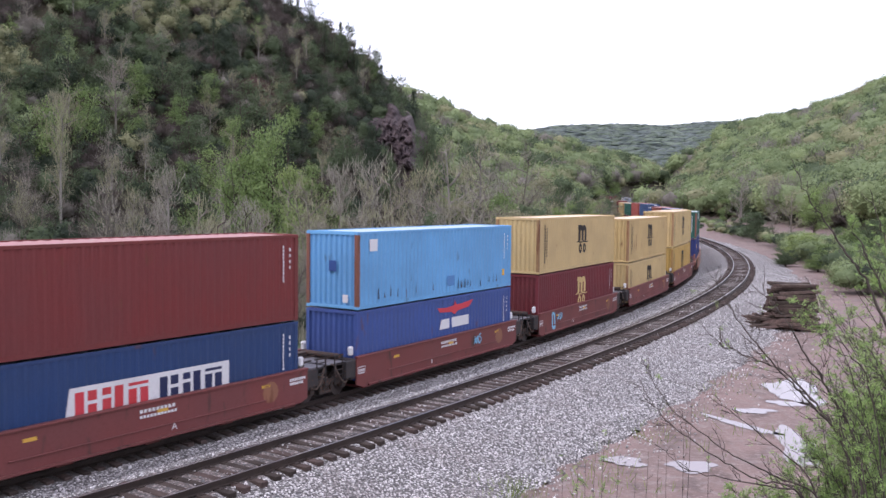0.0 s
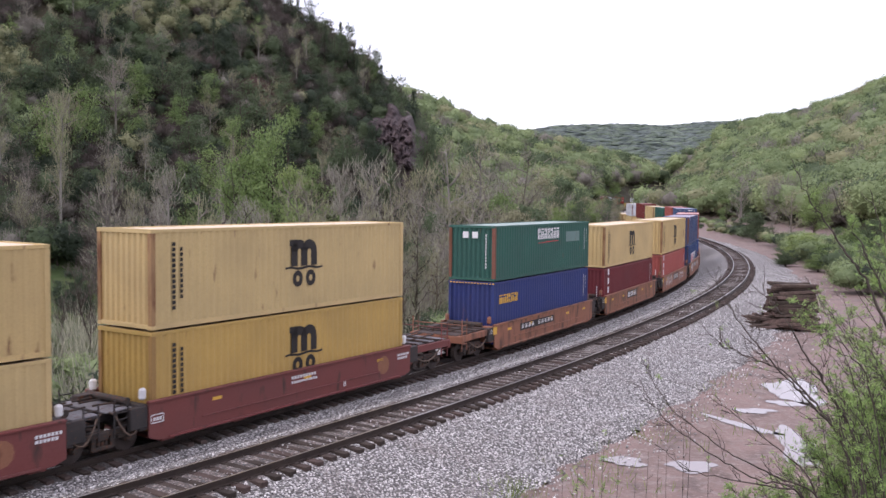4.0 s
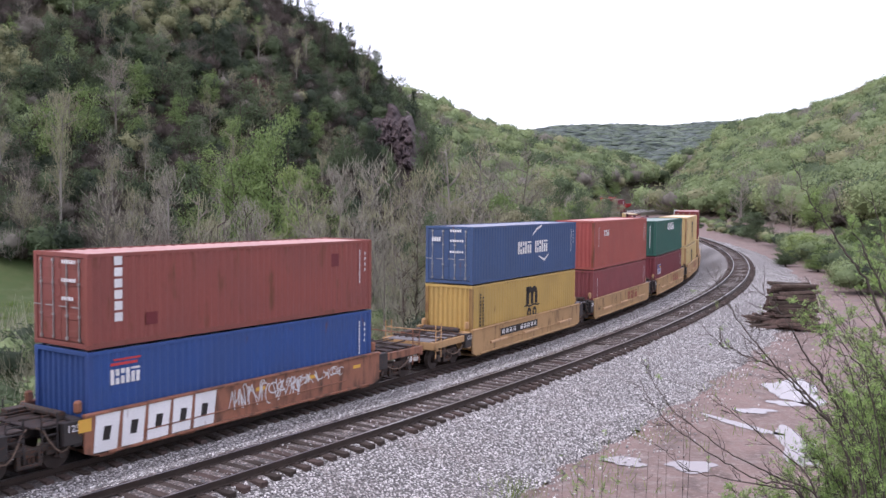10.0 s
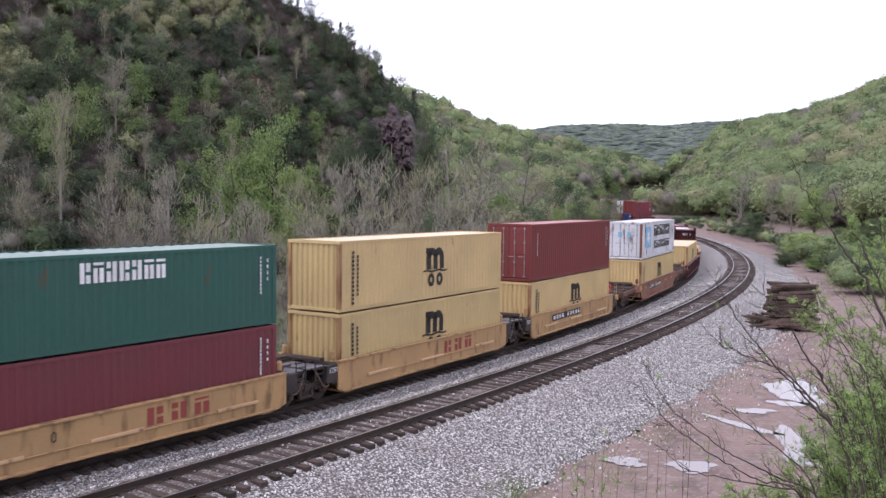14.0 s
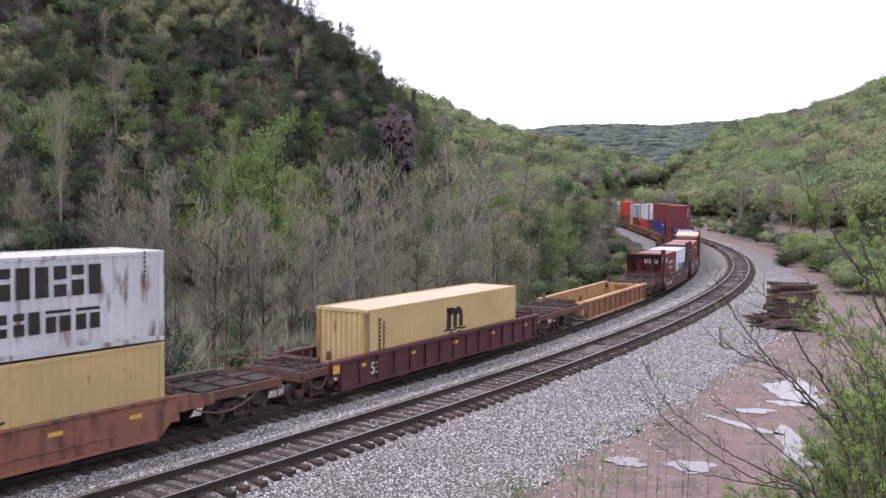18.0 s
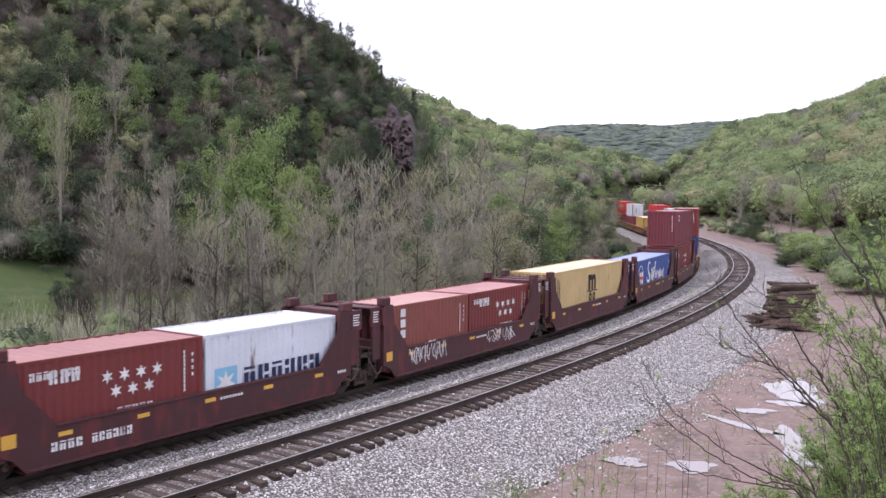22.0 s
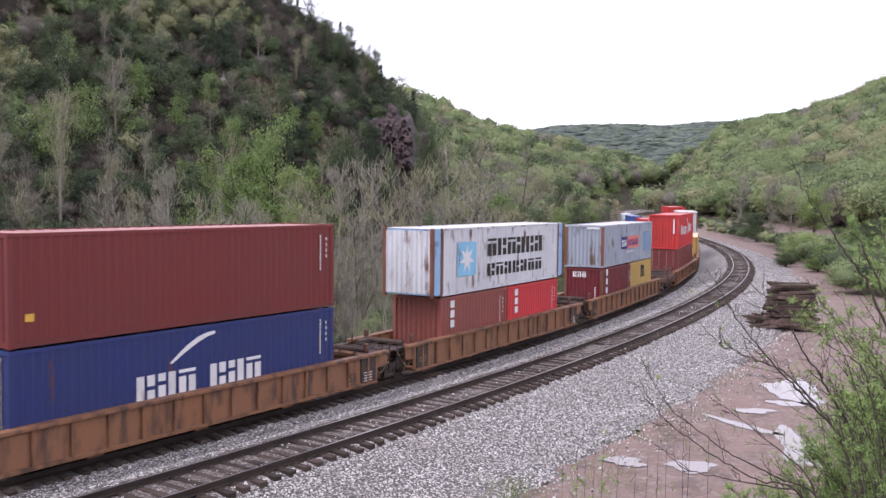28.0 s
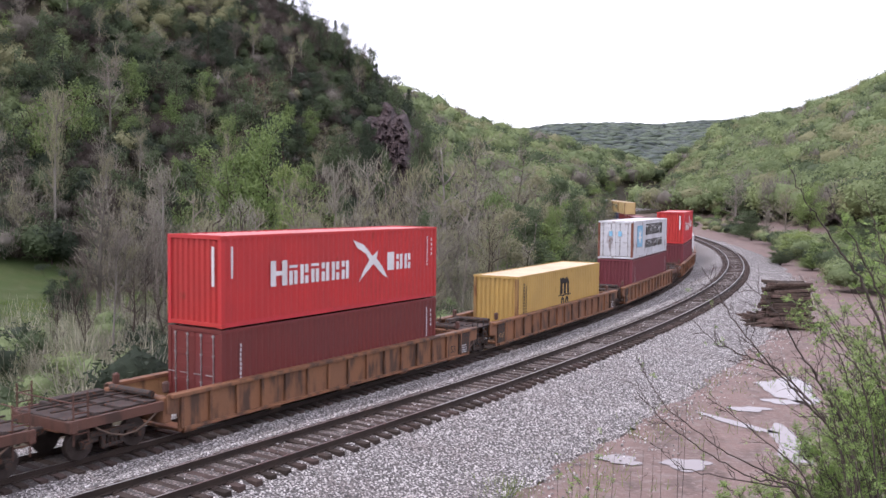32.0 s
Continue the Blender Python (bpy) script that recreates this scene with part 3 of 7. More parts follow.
def tree_meshes(kind, seed, lite=False):
    """Trunk and crown of a tree of unit height; lite: with fewer twigs."""
    rng = np.random.default_rng(seed)
    V, F, tips = [], [], []
    if kind == "conifer":
        tube(V, F, [np.array([0, 0, -0.03]), np.array([0.005, 0, 0.5]), np.array([0, 0.004, 0.97])], [0.018, 0.012, 0.002], 6)
        for z in np.linspace(0.16, 0.96, 17):
            for i in range(6):
                a = rng.uniform(0, 6.28)
                ln = (1.02 - z) * 0.30 * rng.uniform(0.6, 1.15)
                e = np.array([math.cos(a) * ln, math.sin(a) * ln, z - ln * 0.25])
                tips += [e, e * 0.7 + np.array([0, 0, z]) * 0.3, e * 0.4 + np.array([0, 0, z]) * 0.6]
        co = clumps(rng, tips, 5, 0.02, 0.013, 0.4)
    else:
        tall = kind in ("tall", "poplar")
        bare = kind in ("bare", "tall", "bush_bare")
        low = 0.1 if kind.startswith("bush") else (0.5 if tall else 0.30)
        stems = 4 if kind.startswith("bush") else (1 if rng.random() < 0.7 else 2)
        for k in range(stems):
            lean = rng.normal(0, 0.22 if stems > 1 else 0.05, 2)
            pts = [np.array([lean[0] * h * 0.8 + rng.normal(0, 0.006), lean[1] * h * 0.8 + rng.normal(0, 0.006), h]) for h in (-0.03, low * 0.5, low, low + 0.15, low + 0.28, 0.86)]
            r0 = (0.011 if tall else 0.016) / math.sqrt(stems)
            tube(V, F, pts, [r0 * 1.25, r0, r0 * 0.85, r0 * 0.6, r0 * 0.45, r0 * 0.12], 6)
            for j in range(2, 6):
                for i in range(4):
                    a = rng.uniform(0, 6.28)
                    el = rng.uniform(0.35, 1.0) if not tall else rng.uniform(0.7, 1.5)
                    d = np.array([math.cos(a), math.sin(a), el])
                    f = rng.random()
                    p = pts[j - 1] * (1 - f) + pts[j] * f
                    ln = (0.27 if not tall else 0.20) * (1.1 - 0.75 * max(p[2] - low, 0)) * rng.uniform(0.7, 1.1)
                    grow(V, F, tips, rng, p, d / np.linalg.norm(d), ln * (0.8 if lite else 0.62), r0 * 0.42, 1 if lite else 2, 0.02, 0.75, 3)
        if bare:
            co = twigs_at(rng, tips, 3 if lite else 1, 0.03 if lite else 0.016, 0.04 if lite else 0.03, 0.0019 if lite else 0.0017)
        else:
            co = clumps(rng, tips, 9 if lite else 9, 0.034 if lite else 0.026, 0.0135 if lite else 0.0085)
    crown = quads_mesh("crown", co, 4, [])
    trunk = mesh_of("trunk", V, F, None, True)
    return trunk, crown


def tree(kind, variant, leaves, bark, x, y, h, label, category="tree", sink=0.0, wide=1.0, group="", lite=False):
    key = (kind, variant, lite)
    if key not in PROTO:
        PROTO[key] = tree_meshes(kind, 100 + variant * 7 + sum(map(ord, kind)), lite)
    z = float(height(np.array([x]), np.array([y]))[0][0])
    t = new("bush" if kind.startswith("bush") else ("conifer" if kind == "conifer" else "tree"))
    rng = random.Random(round(x * 97 + y * 131))
    t.matrix_basis = pose(x, y, z - sink, 0, 0, rng.uniform(0, 360)) @ Matrix.Diagonal((h * wide, h * wide, h, 1))
    piece("trunk", PROTO[key][0], bark, t)
    piece("crown", PROTO[key][1], leaves, t)
    tagged(t, label, category, group)
    return t


# ---- the train: containers ----
CACHE = {}
PAINT = {
    "brown": paint("red_brown", (121, 48, 45)), "maroon": paint("maroon", (112, 38, 44)), "rust": paint("rust_red", (140, 74, 64), 0.25),
    "red": paint("signal_red", (200, 44, 44), 0.1), "orange": paint("orange_red", (164, 80, 70)), "dusty": paint("dusty_red", (134, 66, 68)),
    "tan": paint("tan_yellow", (200, 173, 115), 0.09), "tan_old": paint("tan_worn", (196, 168, 108), 0.19), "mustard": paint("mustard", (186, 152, 74), 0.11),
    "sky": paint("sky_blue", (96, 166, 216), 0.12, (0.07, 0.10, 0.13)), "blue": paint("mid_blue", (60, 86, 150)), "navy": paint("navy", (38, 66, 112)), "royal": paint("royal_blue", (42, 56, 112)),
    "slate": paint("slate_blue", (66, 76, 112), 0.2), "deep": paint("deep_blue", (44, 78, 140)), "green": paint("bottle_green", (40, 92, 80), 0.08), "grey": paint("weathered_grey", (158, 168, 180), 0.3, (0.14, 0.09, 0.06)),
    "white": paint("dirty_white", (205, 208, 212), 0.3), "pale": paint("pale_white", (212, 220, 230), 0.15), "wine": paint("wine_red", (118, 52, 60)),
}
EMBLEM = paint("dull_gold_emblem", (146, 96, 68), 0.3)
OLD_PATCH = paint("old_grey_patch", (104, 134, 128), 0.25)
PATCH_BLUE = paint("patch_blue", (72, 132, 190), 0.2)
SCUFF = paint("dark_scuff", (52, 66, 80), 0.4)
M_WHITE = paint("mark_white", (226, 226, 226), 0.12)
M_BLACK = paint("mark_black", (40, 36, 34), 0.1)
M_RED = paint("mark_red", (206, 52, 58), 0.1)
M_NAVY = paint("mark_navy", (34, 44, 84), 0.1)
M_YELLOW = paint("mark_yellow", (226, 172, 40), 0.15)
M_CYAN = paint("mark_cyan", (124, 190, 222), 0.15)
M_TAN = paint("mark_tan", (206, 176, 110), 0.15)
M_PINK = paint("mark_coral", (226, 118, 104), 0.15)
M_BLUE = paint("mark_violet_blue", (44, 48, 130), 0.12)
M_GREY = paint("mark_grey", (120, 150, 180), 0.2)


def strip(steps, z0, z1, axis, out):
    """A folded steel panel: steps of (along, depth) between heights z0 and z1."""
    V, F = [], []
    for i, (a, d) in enumerate(steps):
        for z in (z0, z1):
            V.append((a, out * d, z) if axis == "x" else (out * d, a, z))
        if i:
            b = 2 * i
            q = (b - 2, b, b + 1, b - 1)
            F.append(q if (axis == "x") == (out < 0) else q[::-1])
    return V, F


def folds(a0, a1, pitch, face, depth):
    n = max(1, round((a1 - a0) / pitch))
    p = (a1 - a0) / n
    out = [(a0, face)]
    for i in range(n):
        x = a0 + i * p
        out += [(x + 0.12 * p, face), (x + 0.37 * p, face - depth), (x + 0.63 * p, face - depth), (x + 0.88 * p, face)]
    return out + [(a1, face)]


def shared(key, make):
    if key not in CACHE:
        CACHE[key] = make()
    return CACHE[key]


def bm_mesh(name, *boxes, bev=0.006):
    bm = bmesh.new()
    for b in boxes:
        bevel_box(bm, *b, bev)
    me = bpy.data.meshes.new(name)
    bm.to_mesh(me)
    bm.free()
    return me


def door_mesh():
    bm = bmesh.new()
    bevel_box(bm, 0, 0, 0, 0.03, 1.10, 2.58, 0.004)
    for z in (-1.05, -0.52, 0.0, 0.52, 1.05):
        bevel_box(bm, -0.02, 0, z, 0.02, 0.98, 0.20, 0.008)
    me = bpy.data.meshes.new("door")
    bm.to_mesh(me)
    bm.free()
    return me


def rod_mesh():
    bm = bmesh.new()
    rod(bm, (0, 0, -1.27), (0, 0, 1.27), 0.019, 6)
    for z in (-1.2, -0.5, 0.5, 1.2):
        bevel_box(bm, 0, 0, z, 0.05, 0.09, 0.07, 0.004)
    bevel_box(bm, -0.01, 0.16, -0.22, 0.02, 0.34, 0.035, 0.004)
    me = bpy.data.meshes.new("lock_rod")
    bm.to_mesh(me)
    bm.free()
    return me


galvanised = surf("galvanised", (0.42, 0.42, 0.42), (0.30, 0.29, 0.28), 0.5, 4, 40, 0.1, 0.6, RUST, 0.25)


def with_sky_sheen(name):
    """The same paint faded on a roof, the sky's pale sheen mixed into it."""
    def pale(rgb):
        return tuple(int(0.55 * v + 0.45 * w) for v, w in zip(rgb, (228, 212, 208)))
    return lambda rgb: paint(name + "_sheen_roof", pale(rgb), 0.18, (0.30, 0.24, 0.21), 0.5)


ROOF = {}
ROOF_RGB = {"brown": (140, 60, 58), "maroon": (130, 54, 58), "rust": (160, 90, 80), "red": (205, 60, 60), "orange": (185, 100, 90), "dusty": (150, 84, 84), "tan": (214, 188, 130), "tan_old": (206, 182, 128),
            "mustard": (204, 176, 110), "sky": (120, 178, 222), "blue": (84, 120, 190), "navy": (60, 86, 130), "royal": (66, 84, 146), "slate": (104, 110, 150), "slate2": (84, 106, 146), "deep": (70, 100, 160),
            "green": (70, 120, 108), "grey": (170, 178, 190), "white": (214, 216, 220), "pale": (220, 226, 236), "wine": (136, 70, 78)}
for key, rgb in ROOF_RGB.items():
    ROOF[key] = with_sky_sheen(key)(rgb)


def container(colour, label, length=12.192, tall=2.896, doors=False, rust_posts=False):
    """A ribbed steel shipping container; the origin lies in the middle of its underside."""
    c = new("shipping_container")
    p = PAINT[colour]
    tagged(c, label, "container", "containers on the train")
    h, f = length / 2, 1.214
    for side in (-1, 1):
        piece("side_panel", shared(("side", length, tall, side), lambda: mesh_of("side_panel", *strip(folds(-h + 0.09, h - 0.09, 0.278, f, 0.036), 0.15, tall - 0.10, "x", side))), p, c)
        piece("top_rail", shared(("trail", length), lambda: bm_mesh("top_rail", (0, 0, 0, length - 0.3, 0.06, 0.10))), p, c, pose(0, side * 1.187, tall - 0.055))
        piece("bottom_rail", shared(("brail", length), lambda: bm_mesh("bottom_rail", (0, 0, 0, length - 0.3, 0.055, 0.155))), p, c, pose(0, side * 1.168, 0.085))
    for end in (-1, 1):
        if end < 0 and doors:
            for y in (-0.56, 0.56):
                d = piece("door", shared("door", door_mesh), p, c, pose(-h + 0.05, y, tall / 2 + 0.02) @ Matrix.Diagonal((1, 1, (tall - 0.3) / 2.6, 1)))
                for k in (-0.3, 0.25):
                    piece("lock_rod", shared("rod", rod_mesh), galvanised, d, pose(-0.05, k * (1 if y < 0 else -1), 0))
        else:
            piece("end_panel", shared(("end", tall, end, length), lambda: mesh_of("end_panel", *strip(folds(-1.12, 1.12, 0.25, h - 0.03, 0.06), 0.15, tall - 0.10, "y", end))), p, c)
        for z, nm in ((0.085, "sill"), (tall - 0.06, "header")):
            piece(nm, shared(("cross", nm), lambda: bm_mesh(nm, (0, 0, 0, 0.08, 2.16, 0.13))), p, c, pose(end * (h - 0.05), 0, z))
        for side in (-1, 1):
            post = (RUSTY if rust_posts else GRUBBY.get(colour, p)) if end < 0 else p
            piece("corner_post", shared(("post", tall), lambda: bm_mesh("corner_post", (0, 0, 0, 0.16, 0.15, tall - 0.24))), post, c, pose(end * (h - 0.082), side * 1.142, tall / 2))
            for z in (0.059, tall - 0.059):
                piece("corner_casting", shared("cast", lambda: bm_mesh("corner_casting", (0, 0, 0, 0.178, 0.162, 0.118), bev=0.01)), p, c, pose(end * (h - 0.088), side * 1.140, z))
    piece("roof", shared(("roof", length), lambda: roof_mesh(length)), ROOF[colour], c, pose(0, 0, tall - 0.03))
    piece("floor", shared(("floor", length), lambda: bm_mesh("floor", (0, 0, 0, length - 0.25, 2.3, 0.06))), steel_dark, c, pose(0, 0, 0.12))
    return c


def roof_mesh(length):
    h = length / 2 - 0.06
    steps = folds(-h, h, 0.42, 0.0, 0.022)
    V, F = [], []
    for i, (a, d) in enumerate(steps):
        V += [(a, -1.15, d), (a, 1.15, d)]
        if i:
            b = 2 * i
            F.append((b - 2, b, b + 1, b - 1))
    return mesh_of("roof", V, F)


RUSTY = paint("rusted_post", (128, 78, 60), 0.5)
GRUBBY = {k: paint(k + "_grubby_post", rgb, 0.5) for k, rgb in (("tan", (158, 122, 78)), ("tan_old", (150, 112, 72)), ("mustard", (150, 116, 62)), ("navy", (40, 54, 84)), ("slate", (96, 76, 74)), ("orange", (146, 76, 58)))}


SINGLE = {"logo", "sticker", "repair_patch", "logo_stars", "reflector", "logo_panel", "grab_rail"}


# flat painted marks, in metres from the lower corner of the face
def mark(c, material, shapes, length=12.192, face="side", name="marking", out=0.0, label=""):
    """Flat painted shapes: each a list of corners (x, z) or a box (x0, z0, x1, z1)."""
    if name in SINGLE and len(shapes) > 1:
        for sh in shapes:
            mark(c, material, [sh], length, face, name, out, label)
        return None
    V, F = [], []
    for sh in shapes:
        if len(sh) == 4 and not isinstance(sh[0], tuple):
            x0, z0, x1, z1 = sh
            sh = [(x0, z0), (x1, z0), (x1, z1), (x0, z1)]
        b = len(V)
        for x, z in sh:
            V.append((x - length / 2, -1.2195 - out, z) if face == "side" else (-length / 2 - 0.004 - out, 1.22 - x, z))
        F.append(tuple(range(b, b + len(sh))))
    ob = piece(name, mesh_of(name, V, F), material, c, None, label)
    if name not in SINGLE and len(shapes) > 1:
        ob["kind"] = "stuff"
    return ob


def block(x, z, w, h, k):
    """A plain block broken by straight gaps."""
    t = w * 0.42
    if k == 0:
        return [(x, z, x + t, z + h), (x + w - t, z, x + w, z + h * 0.40), (x + w - t, z + h * 0.56, x + w, z + h)]
    if k == 1:
        return [(x, z, x + t, z + h * 0.52), (x, z + h * 0.68, x + t, z + h), (x + w - t, z, x + w, z + h)]
    return [(x, z, x + t, z + h * 0.72), (x, z + h * 0.86, x + w, z + h), (x + w - t, z, x + w, z + h * 0.72)]


def band(cx, cz, rx, rz, t, a0, a1, n=8):
    """A curved band about cx, cz, t wide."""
    def at(v, k):
        return cx + (rx + k * t / 2) * math.cos(v), cz + (rz + k * t / 2) * math.sin(v)
    vs = [a0 + (a1 - a0) * i / n for i in range(n + 1)]
    return [[at(p, -1), at(p, 1), at(q, 1), at(q, -1)] for p, q in zip(vs, vs[1:])]


def bars(x, z, n, w, h, gap=0.28, skip=()):
    """A row of n plain blocks, or of bars where they are small."""
    t = w * (1 - gap)
    if w < 0.2:
        return [(x + i * w, z, x + i * w + t, z + h) for i in range(n) if i not in skip]
    return [q for i in range(n) if i not in skip for q in block(x + i * w, z, t, h, (0, 2, 1, 0, 1, 2, 2)[(i + n) % 7])]


def column(x, z, n, w, h, gap=0.3):
    return [(x, z - i * h, x + w, z - i * h + h * (1 - gap)) for i in range(n)]


def codes(c, length=12.192, tall=2.896, mat=None, x=0.94):
    """Small registration marks, one bar a line, at the right end and over the left end."""
    m = mat or M_WHITE
    mark(c, m, column(x * length, tall - 0.45, 10, 0.055, 0.125, 0.22) + column(x * length + 0.30, tall - 0.55, 4, 0.06, 0.2, 0.45), length, name="code_mark")


def star(cx, cz, r, k=7, inner=0.42):
    pts = []
    for i in range(2 * k):
        a = math.pi * i / k + math.pi / 2
        q = r if i % 2 == 0 else r * inner
        pts.append((cx + q * math.cos(a), cz + q * math.sin(a)))
    return pts


def arch(x, z, w, h):
    """Two round arches side by side over a wavy bar."""
    t = w * 0.24
    a = (w - t) / 4
    top = z + h - a - t / 2
    out = [(x - t * 0.25, z + h - t * 0.7, x, z + h)]
    for k in (0, 1):
        cx = x + t / 2 + a + 2 * a * k
        out += band(cx, top, a, a, t, 0, math.pi)
    out += [(x + 2 * a * k, z, x + 2 * a * k + t, top if k else z + h) for k in (0, 1, 2)]
    out += ribbon([(x - w * 0.22 + w * 1.44 * k / 12, z - h * 0.07 + h * 0.03 * math.sin(k * 1.05)) for k in range(13)], h * 0.09, 0.8)
    return out


def discs(x, z, w, h):
    """Two heavy rings under the arches."""
    return band(x + w * 0.25, z + h / 2, w * 0.13, h * 0.34, w * 0.13, 0, 6.283, 12) + band(x + w * 0.75, z + h / 2, w * 0.13, h * 0.34, w * 0.13, 0, 6.283, 12)


def ribbon(pts, w, taper=0.35):
    """A brush stroke through points (x, z), as quads."""
    out = []
    n = len(pts)
    for i in range(n - 1):
        (x0, z0), (x1, z1) = pts[i], pts[i + 1]
        d = math.hypot(x1 - x0, z1 - z0) + 1e-9
        nx, nz = -(z1 - z0) / d, (x1 - x0) / d
        a = w / 2 * (taper + (1 - taper) * math.sin(math.pi * (i + 0.3) / n))
        b = w / 2 * (taper + (1 - taper) * math.sin(math.pi * (i + 1.3) / n))
        out.append([(x0 - nx * a, z0 - nz * a), (x1 - nx * b, z1 - nz * b), (x1 + nx * b, z1 + nz * b), (x0 + nx * a, z0 + nz * a)])
    return out


def loops(x, z, n, w, h, lw, seed=1):
    """Illegible overlapping strokes of a spray can."""
    rng = random.Random(seed)
    out = []
    for i in range(n):
        cx = x + i * w + w * 0.5
        for k in range(3):
            if rng.random() < 0.55:
                a0, turn = rng.uniform(0, 6.28), rng.choice((-1, 1)) * rng.uniform(2.0, 5.0)
                r, q = w * rng.uniform(0.25, 0.6), h * rng.uniform(0.2, 0.5)
                ox, oz = rng.uniform(-0.3, 0.3) * w, rng.uniform(-0.2, 0.2) * h
                out += ribbon([(cx + ox + r * math.cos(a0 + turn * m / 8), z + h / 2 + oz + q * math.sin(a0 + turn * m / 8)) for m in range(9)], lw * rng.uniform(0.7, 1.2), 0.8)
            else:
                pts = [(cx + rng.uniform(-0.7, 0.7) * w, z + h * v + rng.uniform(-0.1, 0.1) * h) for v in rng.choice(((0, 1, 0.2), (1, 0, 0.8, 0.1), (0.1, 0.9)))]
                out += ribbon(pts, lw * rng.uniform(0.7, 1.2), 0.8)
    return out


def text_part(body, x, z, size, material, parent, y, name="lettering"):
    cu = bpy.data.curves.new(name, "FONT")
    cu.body, cu.size, cu.fill_mode = body, size, "FRONT"
    tmp = bpy.data.objects.new(name, cu)
    me = bpy.data.meshes.new_from_object(tmp)
    bpy.data.objects.remove(tmp)
    return piece(name, me, material, parent, pose(x, y, z, 90))


def deco(c, what, length=12.192, tall=2.896):
    """The painted design of a container."""
    L, H = length, tall
    if what in ("arch", "arch_tall", "arch_low"):
        k = M_BLACK
        x, z = 0.475 * L, H - 1.38
        mark(c, k, arch(x, z, 1.3, 0.9), L, name="logo_arches")
        mark(c, k, discs(x, z - 0.72, 1.3, 0.58), L, name="logo_rings")
        mark(c, k, column(0.75, H - 0.5, 13, 0.13, 0.155) + column(1.05, H - 0.65, 10, 0.10, 0.155), L, name="owner_mark")
    elif what == "arch_tan":
        x, z = 0.475 * L, H - 1.38
        mark(c, M_TAN, arch(x, z, 1.3, 0.9), L, name="logo_arches")
        mark(c, M_TAN, discs(x, z - 0.72, 1.3, 0.58), L, name="logo_rings")
        codes(c, L, H)
    elif what == "panel":  # white panel with red and dark blocks
        x = 0.278 * L
        mark(c, M_WHITE, [[(x, 0.80), (x + 5.7, 0.80), (x + 5.7, 1.70), (x + 0.15, 1.70)]], L, name="logo_panel")
        mark(c, M_RED, bars(x + 0.3, 0.94, 3, 0.84, 0.62, 0.2), L, name="logo", out=0.004)
        mark(c, M_NAVY, bars(x + 3.05, 0.94, 3, 0.84, 0.62, 0.2), L, name="logo", out=0.004)
        codes(c, L, H)
    elif what == "swoosh":
        mark(c, M_WHITE, bars(0.31 * L, 0.95, 3, 0.75, 0.72, 0.16) + bars(0.31 * L + 2.7, 0.95, 3, 0.75, 0.72, 0.16), L, name="logo")
        mark(c, M_WHITE, ribbon([(0.31 * L + 1.2 + 1.7 * t, 1.90 + 0.75 * math.sin(t * 1.5)) for t in (0, .2, .4, .6, .8, 1)], 0.16), L, name="logo_arc")
        mark(c, M_WHITE, bars(0.25, H - 0.55, 3, 0.16, 0.22) + bars(1.0, H - 0.5, 8, 0.09, 0.14), L, "end", "owner_mark")
        codes(c, L, H)
    elif what == "red_sweep":
        mark(c, M_RED, [[(5.55, 2.18), (5.8, 1.98), (6.7, 1.92), (7.0, 1.80), (7.25, 1.94), (8.2, 2.02), (8.6, 2.32), (7.6, 2.22), (7.15, 2.2), (7.02, 2.38), (6.9, 2.18), (6.4, 2.14)]], L, name="logo_wings")
        mark(c, M_WHITE, [[(5.75, 1.25), (6.55, 1.25), (6.55, 1.66), (5.9, 1.66)], (6.75, 1.25, 8.2, 1.68)], L, name="logo_panel")
        codes(c, L, H)
    elif what == "patch":
        mark(c, M_WHITE, [(0.75, 2.15, 1.25, 2.60)], L, name="sticker")
        mark(c, PATCH_BLUE, [(6.35, 0.42, 6.95, 0.85)], L, name="repair_patch")
        mark(c, M_YELLOW, [(11.3, 0.55, 11.52, 0.85)], L, name="sticker")
        rs = random.Random(5)
        for x in (1.3, 1.7, 2.1, 2.6, 3.2, 3.9, 5.2, 7.25, 7.5, 7.8, 8.05, 8.3, 9.2, 10.0, 10.4, 10.7):
            z = rs.uniform(0.22, 0.36)
            mark(c, SCUFF, [[(x, z), (x + rs.uniform(0.05, 0.11), z), (x + 0.06, z + rs.uniform(0.15, 0.5)), (x + 0.02, z + rs.uniform(0.1, 0.4))]], L, name="scuff")
        mark(c, M_WHITE, [(1.75, 0.25, 2.0, 0.55)], L, "end", "sticker")
        mark(c, PAINT["deep"], [(1.1, 1.4, 1.45, 1.8)], L, "end", "repair_patch")
        codes(c, L, H)
    elif what == "word":
        x = 0.405 * L
        mark(c, M_WHITE, bars(x, 1.80, 7, 0.41, 0.55, 0.22), L, name="logo")
        mark(c, M_WHITE, [(0.75, 2.0, 1.05, 2.3), (1.25, 2.0, 1.55, 2.3)], L, "end", "sticker")
        mark(c, M_WHITE, column(1.95, H - 0.5, 11, 0.06, 0.15), L, "end", "code_mark")
        codes(c, L, H)
    elif what == "faded_word":
        deco(c, "word", L, H)
        mark(c, OLD_PATCH, [(8.7, 1.55, 10.7, 2.1)], L, name="painted_over_patch")
        mark(c, M_RED, ribbon([(0.41 * L, 1.60), (0.5 * L, 1.64), (0.63 * L, 1.66)], 0.05), L, name="underline")
    elif what == "yellow_word":
        mark(c, M_YELLOW, bars(0.55, 1.85, 5, 0.42, 0.42, 0.2), L, name="logo")
